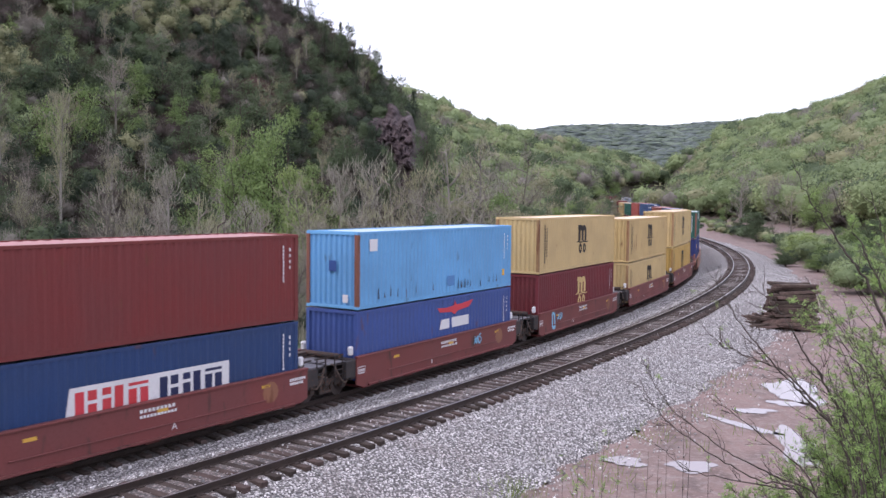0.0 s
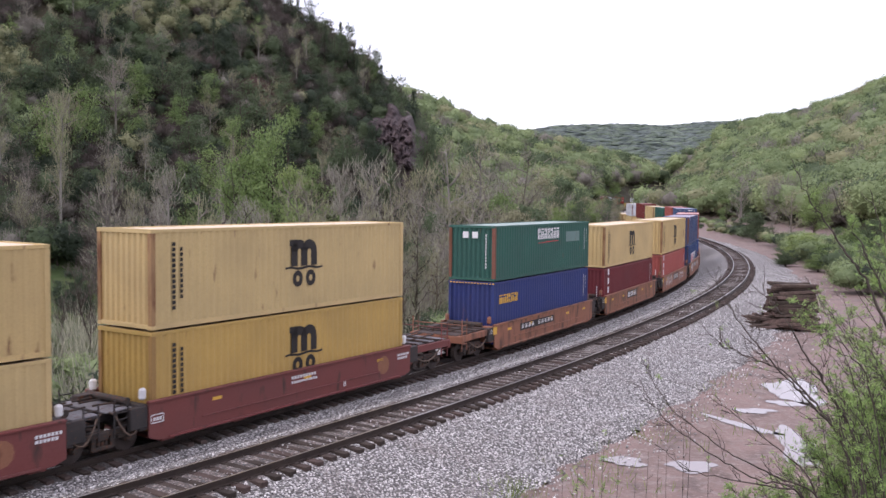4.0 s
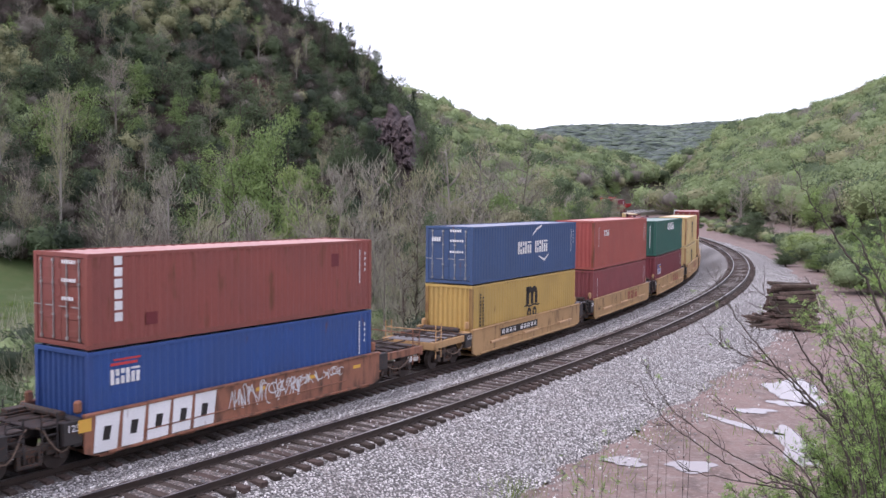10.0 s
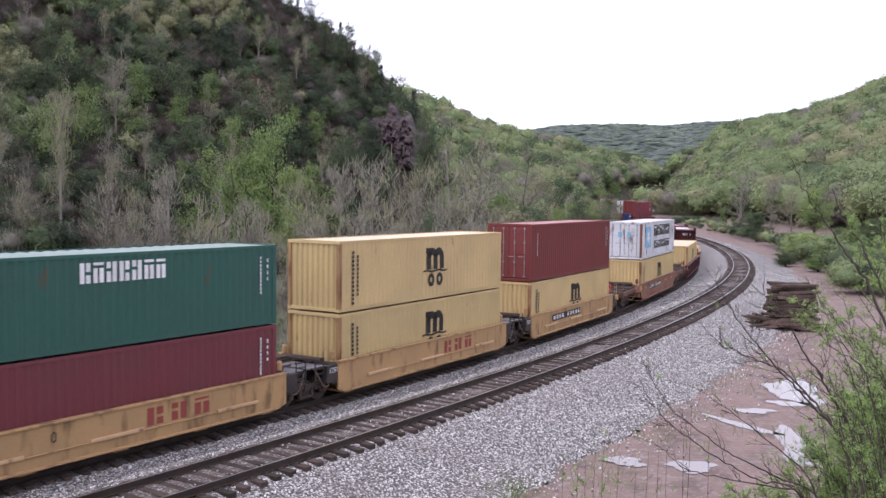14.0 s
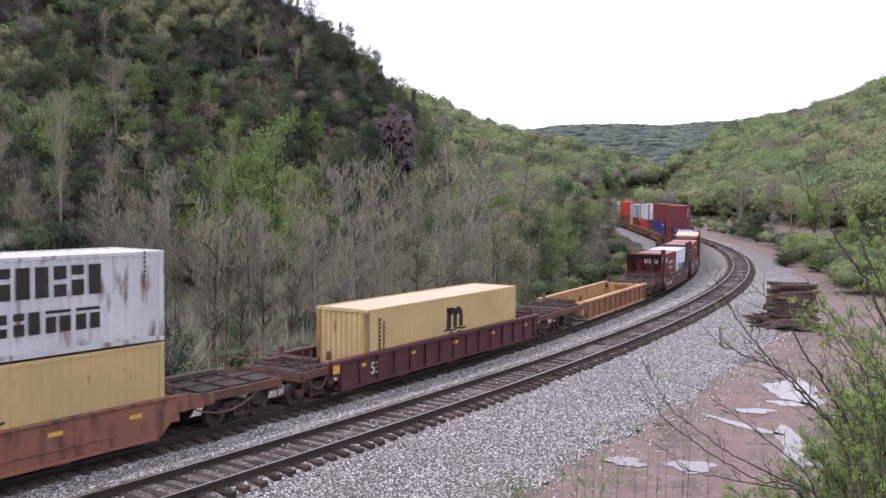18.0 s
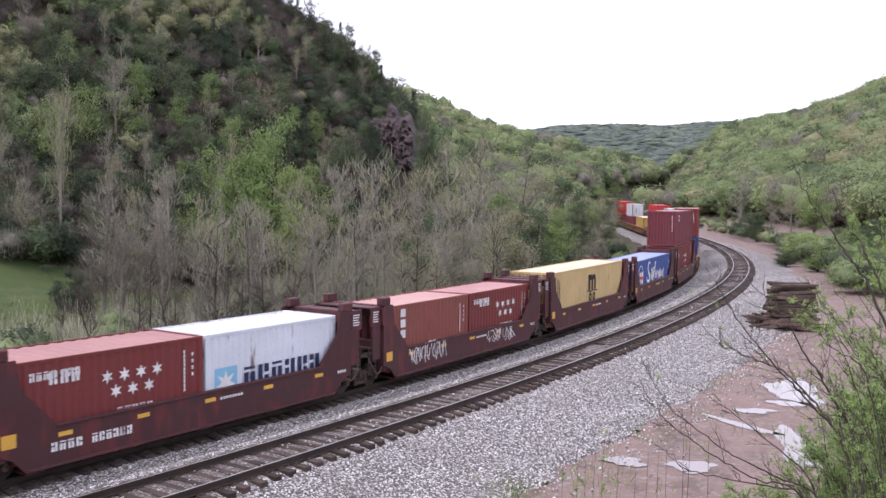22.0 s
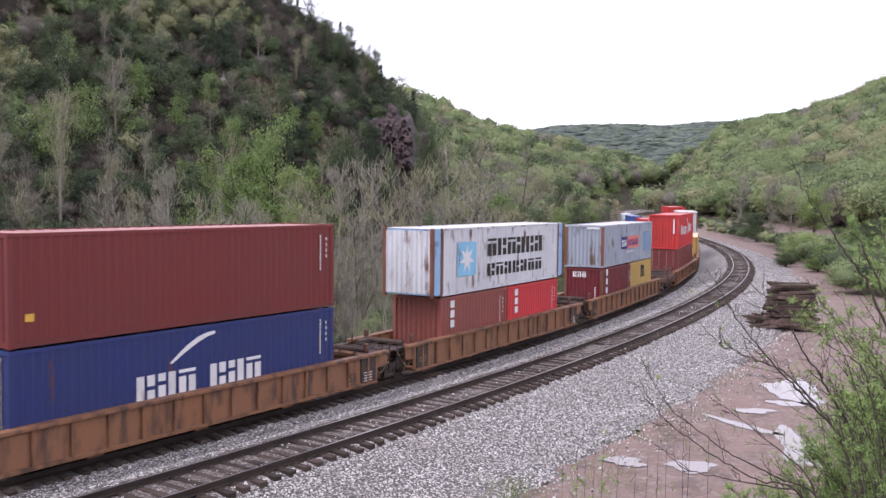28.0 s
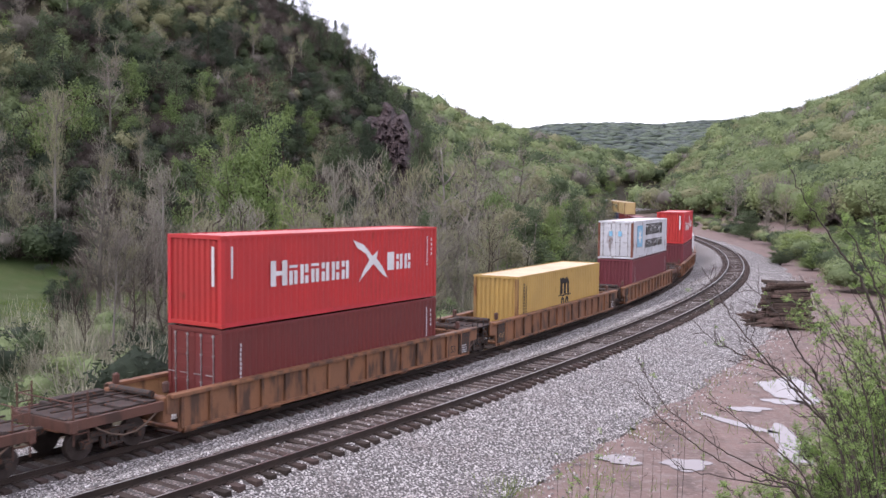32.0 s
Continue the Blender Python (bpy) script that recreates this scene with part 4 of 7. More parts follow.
        mark(c, M_YELLOW, [(0.1 + 0.16 * i, H - 0.09, 0.18 + 0.16 * i, H - 0.03) for i in range(15)], L, "end", "hazard_stripe")
        codes(c, L, H)
    elif what in ("left_word", "left_column"):
        mark(c, M_WHITE, bars(0.55, 2.05, 3, 0.30, 0.34, 0.2), L, "end", "logo")
        mark(c, M_WHITE, column(1.95, H - 1.2, 9, 0.06, 0.15), L, "end", "code_mark")
        mark(c, M_WHITE, column(0.75, 2.15, 3, 0.32, 0.55, 0.3), L, name="logo")
        codes(c, L, H)
    elif what == "tall_column":
        mark(c, M_WHITE, column(0.85, 2.25, 6, 0.26, 0.31, 0.22), L, name="logo")
        mark(c, PAINT["maroon"], [(9.9, 1.7, 10.3, 2.15), (1.9, 0.5, 2.3, 0.85)], L, name="repair_patch")
        mark(c, M_WHITE, bars(1.35, 2.3, 6, 0.11, 0.1) + bars(1.35, 1.8, 6, 0.11, 0.1) + bars(1.35, 1.3, 5, 0.11, 0.1), L, "end", "data_mark", 0.03)
        codes(c, L, H)
    elif what == "small_red":
        mark(c, M_WHITE, [(0.75, 2.3, 1.15, 2.6)], L, name="sticker")
        mark(c, M_RED, [(0.77, 2.40, 1.13, 2.58)], L, name="sticker_band", out=0.003)
        mark(c, M_WHITE, bars(10.6, 2.45, 5, 0.11, 0.10), L, name="owner_mark")
        mark(c, PAINT["navy"], [(4.6, 1.2, 9.0, 2.2)], L, name="painted_over_patch")
        codes(c, L, H)
    elif what == "apl":
        mark(c, M_WHITE, bars(0.7, 1.6, 3, 0.34, 0.42, 0.15), L, name="logo")
        mark(c, M_RED, [(0.7, 2.12, 1.6, 2.2), (0.8, 2.25, 1.7, 2.31)], L, name="logo_wings")
        codes(c, L, H)
    elif what == "wing":
        mark(c, M_WHITE, bars(0.385 * L, 1.15, 3, 0.55, 0.6, 0.18) + bars(0.385 * L + 2.0, 1.15, 3, 0.55, 0.6, 0.18), L, name="logo")
        mark(c, M_WHITE, ribbon([(6.4, 2.05), (6.9, 2.35), (7.5, 2.5)], 0.12) + ribbon([(7.2, 0.95), (7.9, 0.72), (8.4, 1.0)], 0.12), L, name="logo_arc")
        mark(c, M_WHITE, bars(1.3, 2.35, 5, 0.12, 0.11) + bars(1.3, 1.9, 6, 0.12, 0.1) + bars(1.3, 1.4, 6, 0.12, 0.1) + bars(0.35, 1.9, 4, 0.12, 0.2), L, "end", "data_mark", 0.03)
        codes(c, L, H)
    elif what == "small_word":
        mark(c, M_WHITE, bars(2.0, 1.95, 3, 0.36, 0.36, 0.2), L, name="logo")
        mark(c, M_WHITE, column(0.95, H - 0.5, 8, 0.06, 0.15), L, name="code_mark")
        codes(c, L, H)
    elif what == "flag":
        mark(c, M_WHITE, [(0.85, 1.25, 2.15, 1.95)], L, name="logo_panel")
        mark(c, M_BLUE, [(0.88, 1.62, 2.12, 1.92)] + bars(0.98, 1.33, 4, 0.27, 0.24, 0.2), L, name="logo", out=0.004)
        mark(c, M_YELLOW, [[(1.2, 1.78), (2.1, 1.66), (2.1, 1.78), (1.5, 1.88)]], L, name="logo_flash", out=0.006)
        codes(c, L, H)
    elif what in ("star_panel", "star_long"):
        mark(c, M_CYAN, [(1.35, 0.75, 3.05, 2.25)], L, name="logo_panel")
        mark(c, M_WHITE, [star(2.2, 1.5, 0.66)], L, name="logo_star", out=0.004)
        mark(c, M_BLACK, bars(4.15, 1.52, 6, 1.02, 0.80, 0.14) + bars(4.15, 0.60, 7, 0.87, 0.58, 0.18), L, name="logo")
        if what == "star_panel":
            mark(c, M_CYAN, [(0.78, 1.55, 1.02, 1.9), (1.42, 1.55, 1.66, 1.9)], L, "end", "logo_panel", 0.03)
        mark(c, M_BLACK, column(11.5, 2.5, 6, 0.06, 0.13), L, name="code_mark")
        for end in ((-1, 1) if what == "star_long" else ()):
            # the longer box overhangs the standard corner posts
            x = end * (L / 2 + 0.33)
            box_part("end_bay", x, 0, H / 2 + 0.03, 0.66, 2.40, H - 0.1, PAINT["pale_blue"], c, 0.01)
            for y in (-1.17, 1.17):
                box_part("corner_post", x + end * 0.36, y, H / 2, 0.18, 0.14, H, RUSTY, c, 0.01)
                box_part("corner_post", end * (L / 2 - 0.02), y * 1.03, H / 2, 0.15, 0.06, H, RUSTY, c, 0.01)
            piece("end_panel", shared(("end", H, end, L), lambda: mesh_of("end_panel", *strip(folds(-1.12, 1.12, 0.25, L / 2 - 0.03, 0.06), 0.15, H - 0.10, "y", end))), PAINT["white"], c, pose(end * 0.78, 0, 0))
            box_part("bay_roof", x, 0, H - 0.02, 0.72, 2.3, 0.03, ROOF["white"], c, 0.004)
            text_part("45", x - 0.24, H - 0.75, 0.34, M_BLACK, c, -1.204)
    elif what == "star_small":
        mark(c, M_CYAN, [(0.35, 0.5, 1.3, 1.5)], L, name="logo_panel")
        mark(c, M_WHITE, [star(0.82, 1.0, 0.42)], L, name="logo_star", out=0.004)
        mark(c, M_NAVY, bars(1.6, 0.75, 6, 0.62, 0.62, 0.22), L, name="logo")
    elif what == "stars":
        mark(c, M_WHITE, bars(0.45, 2.05, 4, 0.2, 0.22) + bars(1.35, 2.05, 3, 0.2, 0.22), L, name="logo")
        mark(c, M_WHITE, [star(0.45 * L + 0.55 * i, 1.85, 0.2, 6) for i in range(4)] + [star(0.45 * L + 0.27 + 0.55 * i, 1.42, 0.2, 6) for i in range(3)], L, name="logo_stars")
        mark(c, M_WHITE, bars(0.5 * L, 0.75, 5, 0.25, 0.2) + bars(1.0, 1.9, 3, 0.32, 0.34), L, name="owner_mark")
        mark(c, M_WHITE, bars(1.0, 1.9, 3, 0.36, 0.34, 0.15), L, "end", "logo")
        codes(c, L, H, x=0.88)
    elif what == "column3":
        mark(c, M_WHITE, column(0.8, 2.1, 3, 0.34, 0.42, 0.25), L, name="logo")
        codes(c, L, H, x=0.88)
    elif what == "script":
        mark(c, M_WHITE, ribbon([(1.9 + 0.75 * math.cos(a), 1.45 + 0.75 * math.sin(a)) for a in [i * 0.393 for i in range(17)]], 0.08, 1.0), L, name="logo_ring")
        mark(c, M_WHITE, [(1.5, 0.95, 2.5, 1.75)], L, name="logo_flag")
        mark(c, M_RED, [(1.5, 1.25, 2.5, 1.45), (1.85, 0.95, 2.05, 1.75)], L, name="logo_cross", out=0.004)
        pts = [(4.9, 2.2), (4.5, 2.35), (4.1, 2.05), (4.35, 1.65), (4.8, 1.3), (4.6, 0.95), (4.0, 1.0), (3.8, 1.25)]
        mark(c, M_WHITE, ribbon(pts, 0.22, 0.5) + loops(5.0, 0.95, 2, 0.55, 0.8, 0.14, 3) + ribbon([(6.1, 0.9), (6.5, 2.1), (6.75, 2.25), (6.5, 1.4), (6.6, 0.95)], 0.16, 0.5) + loops(6.8, 0.95, 6, 0.5, 0.62, 0.13, 5), L, name="logo_script")
        codes(c, L, H)
    elif what == "two_blocks":
        mark(c, M_BLUE, [(4.0, 0.95, 5.5, 1.75)], L, name="logo_panel")
        mark(c, M_PINK, [(5.55, 0.95, 8.4, 1.75)], L, name="logo_panel")
        mark(c, M_WHITE, bars(4.2, 1.12, 3, 0.38, 0.42, 0.2), L, name="logo", out=0.004)
        mark(c, M_BLUE, bars(5.75, 1.12, 8, 0.31, 0.42, 0.25), L, name="logo", out=0.004)
        mark(c, M_GREY, [(9.7, 0.6, 11.6, 1.95)], L, name="painted_over_patch")
        mark(c, M_WHITE, [(1.4, 2.35, 2.2, 2.47)], L, "end", "sticker")
        mark(c, M_WHITE, bars(5.4, 0.68, 9, 0.19, 0.12), L, name="owner_mark")
    elif what == "bird":
        mark(c, M_WHITE, [(2.2, 1.15, 2.45, 2.0), (2.75, 1.15, 3.0, 2.0), (2.45, 1.5, 2.75, 1.65)] + bars(3.1, 1.15, 6, 0.56, 0.66, 0.26) + [(8.7, 1.3, 9.15, 2.0)] + bars(9.3, 1.3, 2, 0.56, 0.6, 0.26), L, name="logo")
        mark(c, M_WHITE, [[(6.55, 2.55), (6.8, 2.25), (7.35, 2.0), (7.55, 1.75), (7.2, 1.4), (6.9, 0.95), (7.3, 1.25), (7.8, 1.6), (8.4, 1.15), (8.75, 1.0), (8.35, 1.5), (8.0, 1.8), (8.1, 2.1), (7.75, 1.9), (7.2, 2.35)]], L, name="logo_bird")
        mark(c, M_WHITE, [(0.42, 0.0 + 1.55, 0.50, H - 0.35)], L, "side", "code_strip")
        mark(c, M_WHITE, [(2.02, 1.3, 2.14, 2.55)], L, "end", "code_strip")
        codes(c, L, H)
    elif what == "small_stamp":
        mark(c, M_WHITE, [(0.95, 2.05, 1.75, 2.55)], L, name="logo_panel")
        mark(c, M_BLUE, bars(1.05, 2.15, 4, 0.17, 0.24, 0.2), L, name="logo", out=0.004)
        mark(c, M_YELLOW, [[(1.1, 2.43), (1.72, 2.38), (1.72, 2.52)]], L, name="logo_flash", out=0.004)
        mark(c, M_WHITE, column(2.0, H - 0.5, 9, 0.06, 0.15), L, "end", "code_mark")
        codes(c, L, H)
    elif what == "plain_yellow":
        mark(c, M_YELLOW, [(0.45, 0.65, 0.7, 0.85)], L, name="sticker")
        mark(c, M_YELLOW, [(1.0, 0.6, 1.25, 0.85)], L, "end", "sticker")
        mark(c, M_WHITE, column(1.95, H - 0.5, 8, 0.05, 0.14), L, "end", "code_mark")
        codes(c, L, H)
    elif what == "codes":
        mark(c, M_WHITE, column(0.8, H - 0.6, 8, 0.06, 0.15), L, name="code_mark")
        codes(c, L, H)


# ---- the train: well cars ----
CARS = {
    "brick": (paint("car_brick", (122, 62, 58), 0.25, (0.06, 0.035, 0.03)), "brick-red articulated well car with stencilled marks"),
    "orange": (paint("car_orange", (152, 98, 72), 0.46, (0.10, 0.055, 0.038)), "weathered orange-brown articulated well car"),
    "tan": (paint("car_tan", (182, 142, 92), 0.38, (0.20, 0.12, 0.06)), "tan-yellow articulated well car"),
    "rusty": (paint("car_rusty_orange", (142, 92, 70), 0.44, (0.09, 0.05, 0.035)), "rusty orange stand-alone well car"),
    "plum": (paint("car_plum", (86, 42, 46), 0.25, (0.05, 0.03, 0.03)), "dark plum-brown ribbed well car"),
    "gold": (paint("car_gold", (196, 150, 92), 0.28, (0.10, 0.055, 0.03)), "empty gold-yellow ribbed well car"),
    "dark": (paint("car_dark_maroon", (76, 40, 44), 0.40, (0.12, 0.03, 0.032)), "dark maroon well car with tall end bulkheads"),
    "umber": (paint("car_umber", (142, 96, 64), 0.5, (0.085, 0.05, 0.036)), "rust-brown ribbed well car"),
}
umber_inside = paint("car_umber_inside", (178, 134, 86), 0.4, (0.12, 0.07, 0.045))
rust_red_mark = paint("mark_rust_red", (148, 62, 52), 0.3)
pale_board = paint("pale_step_board", (206, 166, 122), 0.3, (0.14, 0.08, 0.05))
rusty_end = paint("car_rusty_end", (104, 70, 58), 0.45, (0.07, 0.04, 0.032))
gold_skin = paint("car_gold_weathered", (146, 98, 68), 0.4, (0.09, 0.05, 0.035))
black_paint = surf("black_car_paint", (0.03, 0.028, 0.028), (0.05, 0.042, 0.04), 0.6, 2, 30, 0.2, stain=RUST, amount=0.25)
grey_deck = surf("grey_deck", (0.24, 0.235, 0.25), (0.17, 0.165, 0.17), 0.8, 2, 30, 0.3, stain=RUST, amount=0.25)
hose_rubber = surf("dusty_hose", (0.17, 0.12, 0.09), (0.11, 0.08, 0.065), 0.8, 6, 40, 0.2)
rusty_deck = surf("rusty_deck", (0.085, 0.066, 0.06), (0.055, 0.045, 0.042), 0.85, 2, 30, 0.3, stain=RUST, amount=0.3)
wheel_steel = surf("wheel_steel", (0.07, 0.055, 0.05), (0.045, 0.035, 0.03), 0.6, 4, 40, 0.2, 0.3)


def wheel_mesh():
    bm = bmesh.new()
    for y, r, d in ((0, 0.42, 0.13), (0.055, 0.455, 0.03), (-0.07, 0.16, 0.06)):
        g = bmesh.ops.create_cone(bm, cap_ends=True, segments=20, radius1=r, radius2=r, depth=d)
        bmesh.ops.transform(bm, matrix=pose(0, y, 0, 90), verts=g["verts"])
    me = bpy.data.meshes.new("wheel")
    bm.to_mesh(me)
    bm.free()
    return me


def side_frame_mesh():
    bm = bmesh.new()
    bevel_box(bm, 0, 0, 0.66, 1.5, 0.14, 0.16, 0.03)
    bevel_box(bm, 0, 0, 0.28, 0.7, 0.12, 0.12, 0.03)
    for k in (-1, 1):
        bevel_box(bm, 0.30 * k, 0, 0.47, 0.14, 0.13, 0.4, 0.02)
        bevel_box(bm, 0.89 * k, 0, 0.45, 0.30, 0.18, 0.28, 0.05)
        bevel_box(bm, 0.66 * k, 0, 0.52, 0.4, 0.12, 0.13, 0.02, )
        rod(bm, (0.89 * k, -0.14, 0.42), (0.89 * k, 0.1, 0.42), 0.11, 10)
    for k in (-0.12, 0.0, 0.12):
        rod(bm, (k, 0, 0.34), (k, 0, 0.60), 0.05, 8)
    me = bpy.data.meshes.new("side_frame")
    bm.to_mesh(me)
    bm.free()
    return me


def truck(car, x):
    bm = bmesh.new()
    bevel_box(bm, 0, 0, 0.62, 0.36, 2.2, 0.26, 0.04)
    bevel_box(bm, 0, 0, 0.80, 0.5, 0.6, 0.12, 0.03)
    me = shared("bolster", lambda: bpy.data.meshes.new("bolster"))
    if not me.vertices:
        bm.to_mesh(me)
    bm.free()
    t = piece("truck", me, steel_dark, car, pose(x, 0, 0))
    for y in (-1, 1):
        piece("side_frame", shared("side_frame", side_frame_mesh), steel_dark, t, pose(0, y * 1.0, 0) @ Matrix.Diagonal((1, y * -1.0 * -1, 1, 1)) if y > 0 else pose(0, -1.0, 0))
        for k in (-0.89, 0.89):
            piece("wheel", shared("wheel", wheel_mesh), wheel_steel, t, pose(k, y * 0.76, 0.42) if y < 0 else pose(k, 0.76, 0.42, 0, 0, 180))
    return t


def plate(bm, pts, y, thick):
    """An upright plate with the outline pts (x, z), thick across."""
    f = [bm.verts.new((x, y - thick / 2, z)) for x, z in pts]
    b = [bm.verts.new((x, y + thick / 2, z)) for x, z in pts]
    n = len(pts)
    bm.faces.new(f)
    bm.faces.new(b[::-1])
    for i in range(n):
        bm.faces.new((f[(i + 1) % n], f[i], b[i], b[(i + 1) % n]))


def ladder(w, h):
    """A ladder welded of flat bars: two stiles and four rungs, w wide and h high."""
    xs = [-w / 2 - 0.02, -w / 2 + 0.02, w / 2 - 0.02, w / 2 + 0.02]
    zs = [-0.2]
    for k in range(4):
        zs += [0.1 + k * (h - 0.1) / 4 - 0.016, 0.1 + k * (h - 0.1) / 4 + 0.016]
    zs.append(h)
    bm = bmesh.new()
    g = [[bm.verts.new((x, 0.016, z)) for x in xs] for z in zs]
    for i in range(len(zs) - 1):
        for k in range(3):
            if k != 1 or i % 2:
                bm.faces.new((g[i][k], g[i][k + 1], g[i + 1][k + 1], g[i + 1][k]))
    q = bmesh.ops.extrude_face_region(bm, geom=bm.faces[:])
    bmesh.ops.translate(bm, vec=(0, -0.032, 0), verts=[v for v in q["geom"] if isinstance(v, bmesh.types.BMVert)])
    return bm


def well_car(kind, style, well, left, right, joint_l, joint_r, empty=False):
    """A well car; x runs along it from its own middle, z from the rails. well: half the well's length; left, right: where it ends."""
    m, label = CARS[kind]
    car = tagged(new("well_car"), label, "rail car", "well cars of the train")
    top = 1.40
    for side in (-1, 1):
        bm = bmesh.new()
        y = side * 1.40
        extra, panels = [], []
        if style == "smooth":
            e = well + 0.16
            if kind == "rusty":
                # the sides narrow upward past the well and carry the end platforms
                plate(bm, [(-e - 1.5, 1.22), (-e - 1.5, 0.92), (-e - 0.1, 0.86), (-e + 0.55, 0.24), (e - 0.55, 0.24), (e + 0.1, 0.86), (e + 1.5, 0.92), (e + 1.5, 1.22), (e + 0.3, top), (-e - 0.3, top)], y, 0.06)
            else:
                plate(bm, [(-e, top), (-e, 0.36), (-e + 0.35, 0.24), (e - 0.35, 0.24), (e, 0.36), (e, top)], y, 0.06)
            extra = [("top_flange", (0, y, top - 0.03, 2 * e, 0.17, 0.07)), ("bottom_flange", (0, y + side * 0.03, 0.27, 2 * well - 1.1, 0.12, 0.08)), ("rub_rail", (0, y + side * 0.05, 0.62, 2 * well - 3.6, 0.05, 0.035))]
        elif style == "ribbed":
            e = well + 0.35
            # where two cars share a truck the sides run on over it
            wl, wr = (left + 1.15 if joint_l else -well), (right - 1.15 if joint_r else well)
            el, er = (left + 0.6 if joint_l else -e), (right - 0.6 if joint_r else e)
            plate(bm, [(el, top), (el, 0.85), (wl + 0.02, 0.80), (wl + 0.1, 0.26), (wr - 0.1, 0.26), (wr - 0.02, 0.80), (er, 0.85), (er, top)], y, 0.05)
            extra = [("top_flange", ((el + er) / 2, y, top - 0.05, er - el, 0.30, 0.11)), ("bottom_flange", ((wl + wr) / 2, y, 0.31, wr - wl - 0.2, 0.20, 0.11))]
            for x in ((wl + 0.62,) if joint_l else ()) + ((wr - 0.62,) if joint_r else ()):
                panels.append((x, y + side * 0.055))
        else:
            e = well + 0.55
            plate(bm, [(-e, 3.12), (-e, 0.85), (-well - 0.05, 0.62), (-well + 0.3, 0.24), (well - 0.3, 0.24), (well + 0.05, 0.62), (e, 0.85), (e, 3.12),
                       (e - 0.62, 3.12), (e - 0.75, 2.35), (e - 1.75, 1.30), (-e + 1.75, 1.30), (-e + 0.75, 2.35), (-e + 0.62, 3.12)], y, 0.07)
            extra = [("top_flange", (0, y, 1.29, 2 * e - 3.4, 0.16, 0.07)), ("bottom_flange", (0, y, 0.27, 2 * well - 0.7, 0.16, 0.08))]
        skin = gold_skin if kind == "gold" else m
        sill = part("side_sill", bm, skin, car)
        for nm, dims in extra:
            piece(nm, shared((nm, style, well, joint_l, joint_r), lambda: bm_mesh(nm, (0, 0, 0, *dims[3:]), bev=0.012)), m, sill, pose(*dims[:3]))
        for px, py in panels:
            box_part("end_plate", px, py, 0.83, 0.86, 0.05, 0.88, steel_dark, sill, 0.01)
            if side < 0 and px < 0:
                text_part("125T", px - 0.36, 0.62, 0.30, CARS["tan"][0], sill, py - 0.028)
            elif side < 0:
                text_part("53", px - 1.25, 0.55, 0.42, M_BLACK, sill, py - 0.10)
                ob = piece("data_mark", mesh_of("data_mark", [(px + u, py - 0.028, v) for k in range(4) for u, v in ((-0.28, 0.72 - 0.1 * k), (0.2, 0.72 - 0.1 * k), (0.2, 0.75 - 0.1 * k), (-0.28, 0.75 - 0.1 * k))], [(4 * k, 4 * k + 1, 4 * k + 2, 4 * k + 3) for k in range(4)]), M_WHITE, sill)
                ob["kind"] = "stuff"
        if style == "ribbed":
            k = max(6, round(2 * well / 1.15))
            for i in range(k + 1):
                piece("rib", shared("rib", lambda: bm_mesh("rib", (0, 0, 0, 0.10, 0.13, 1.0), bev=0.01)), skin, sill, pose(-well + 0.16 + (2 * well - 0.32) * i / k, y + side * 0.05, 0.85))
            box_part("inner_side", 0, side * 1.345, 0.85, 2 * well - 0.2, 0.03, 1.05, umber_inside if kind == "umber" else m, car)
    bm = bmesh.new()
    for k in range(5):
        bevel_box(bm, -well + 0.6 + (2 * well - 1.2) * k / 4, 0, 0.19, 0.5, 2.7, 0.09, 0.01)
    part("well_floor", bm, m if not empty else steel_dark, car)
    for end, lim, joint in ((-1, left, joint_l), (1, right, joint_r)):
        a, b = end * (well + 0.12), lim - end * (0.10 if joint else 0.45)
        mid, ln = (a + b) / 2, abs(b - a)
        deck = black_paint if kind in ("orange", "tan", "brick") and joint else m
        box_part("center_sill", mid, 0, 1.02, ln, 0.9 if joint else 1.5, 0.36, deck, car, 0.03)
        box_part("end_beam", a + end * 0.15, 0, 0.95, 0.30, 2.70, 0.75, deck, car, 0.03)
        box_part("deck", mid, 0, 1.23, ln, 2.1, 0.05, grey_deck if kind in ("tan", "brick") else rusty_deck, car)
        gear = rusty_end if kind in ("gold", "umber", "plum", "rusty") else m
        if not joint:
            box_part("end_sill", b - end * 0.1, 0, 1.05, 0.22, 2.7, 0.34, gear, car, 0.03)
            for k in (0.25, 0.5, 0.75):
                box_part("deck_beam", a + (b - a) * k, 0, 1.28, 0.12, 2.5, 0.10, rusty_deck, car, 0.01)
            for y in (-1.28, 1.28):
                box_part("platform_sill", mid, y, 1.10, ln, 0.12, 0.28, gear, car, 0.015)
        if kind == "tan" and end > 0 and not joint:
            box_part("red_bundle", b - 0.3, -0.75, 1.62, 0.42, 0.36, 0.62, M_RED, car, 0.14, "rounded red bundle on the end platform")
        if style == "smooth" and kind != "rusty":
            for y in (-1.3, 1.3):
                xe = end * (well + 0.16)
                box_part("end_block", xe + end * 0.30, y, 0.98, 0.58, 0.2, 0.62, black_paint, car, 0.02)
                if y < 0 and end < 0 and kind in ("orange", "tan"):
                    text_part("125", xe - 0.50, 1.02, 0.26, M_WHITE, car, y - 0.104)
                    text_part("T", xe - 0.12, 1.02, 0.24, M_WHITE, car, y - 0.104)
        for y in (-1.25, 1.25):
            part("ladder", ladder(0.45, 1.2 if not joint else 0.85), gear if not joint else black_paint, car).matrix_basis = pose(b - end * 0.345, y, 0.75)
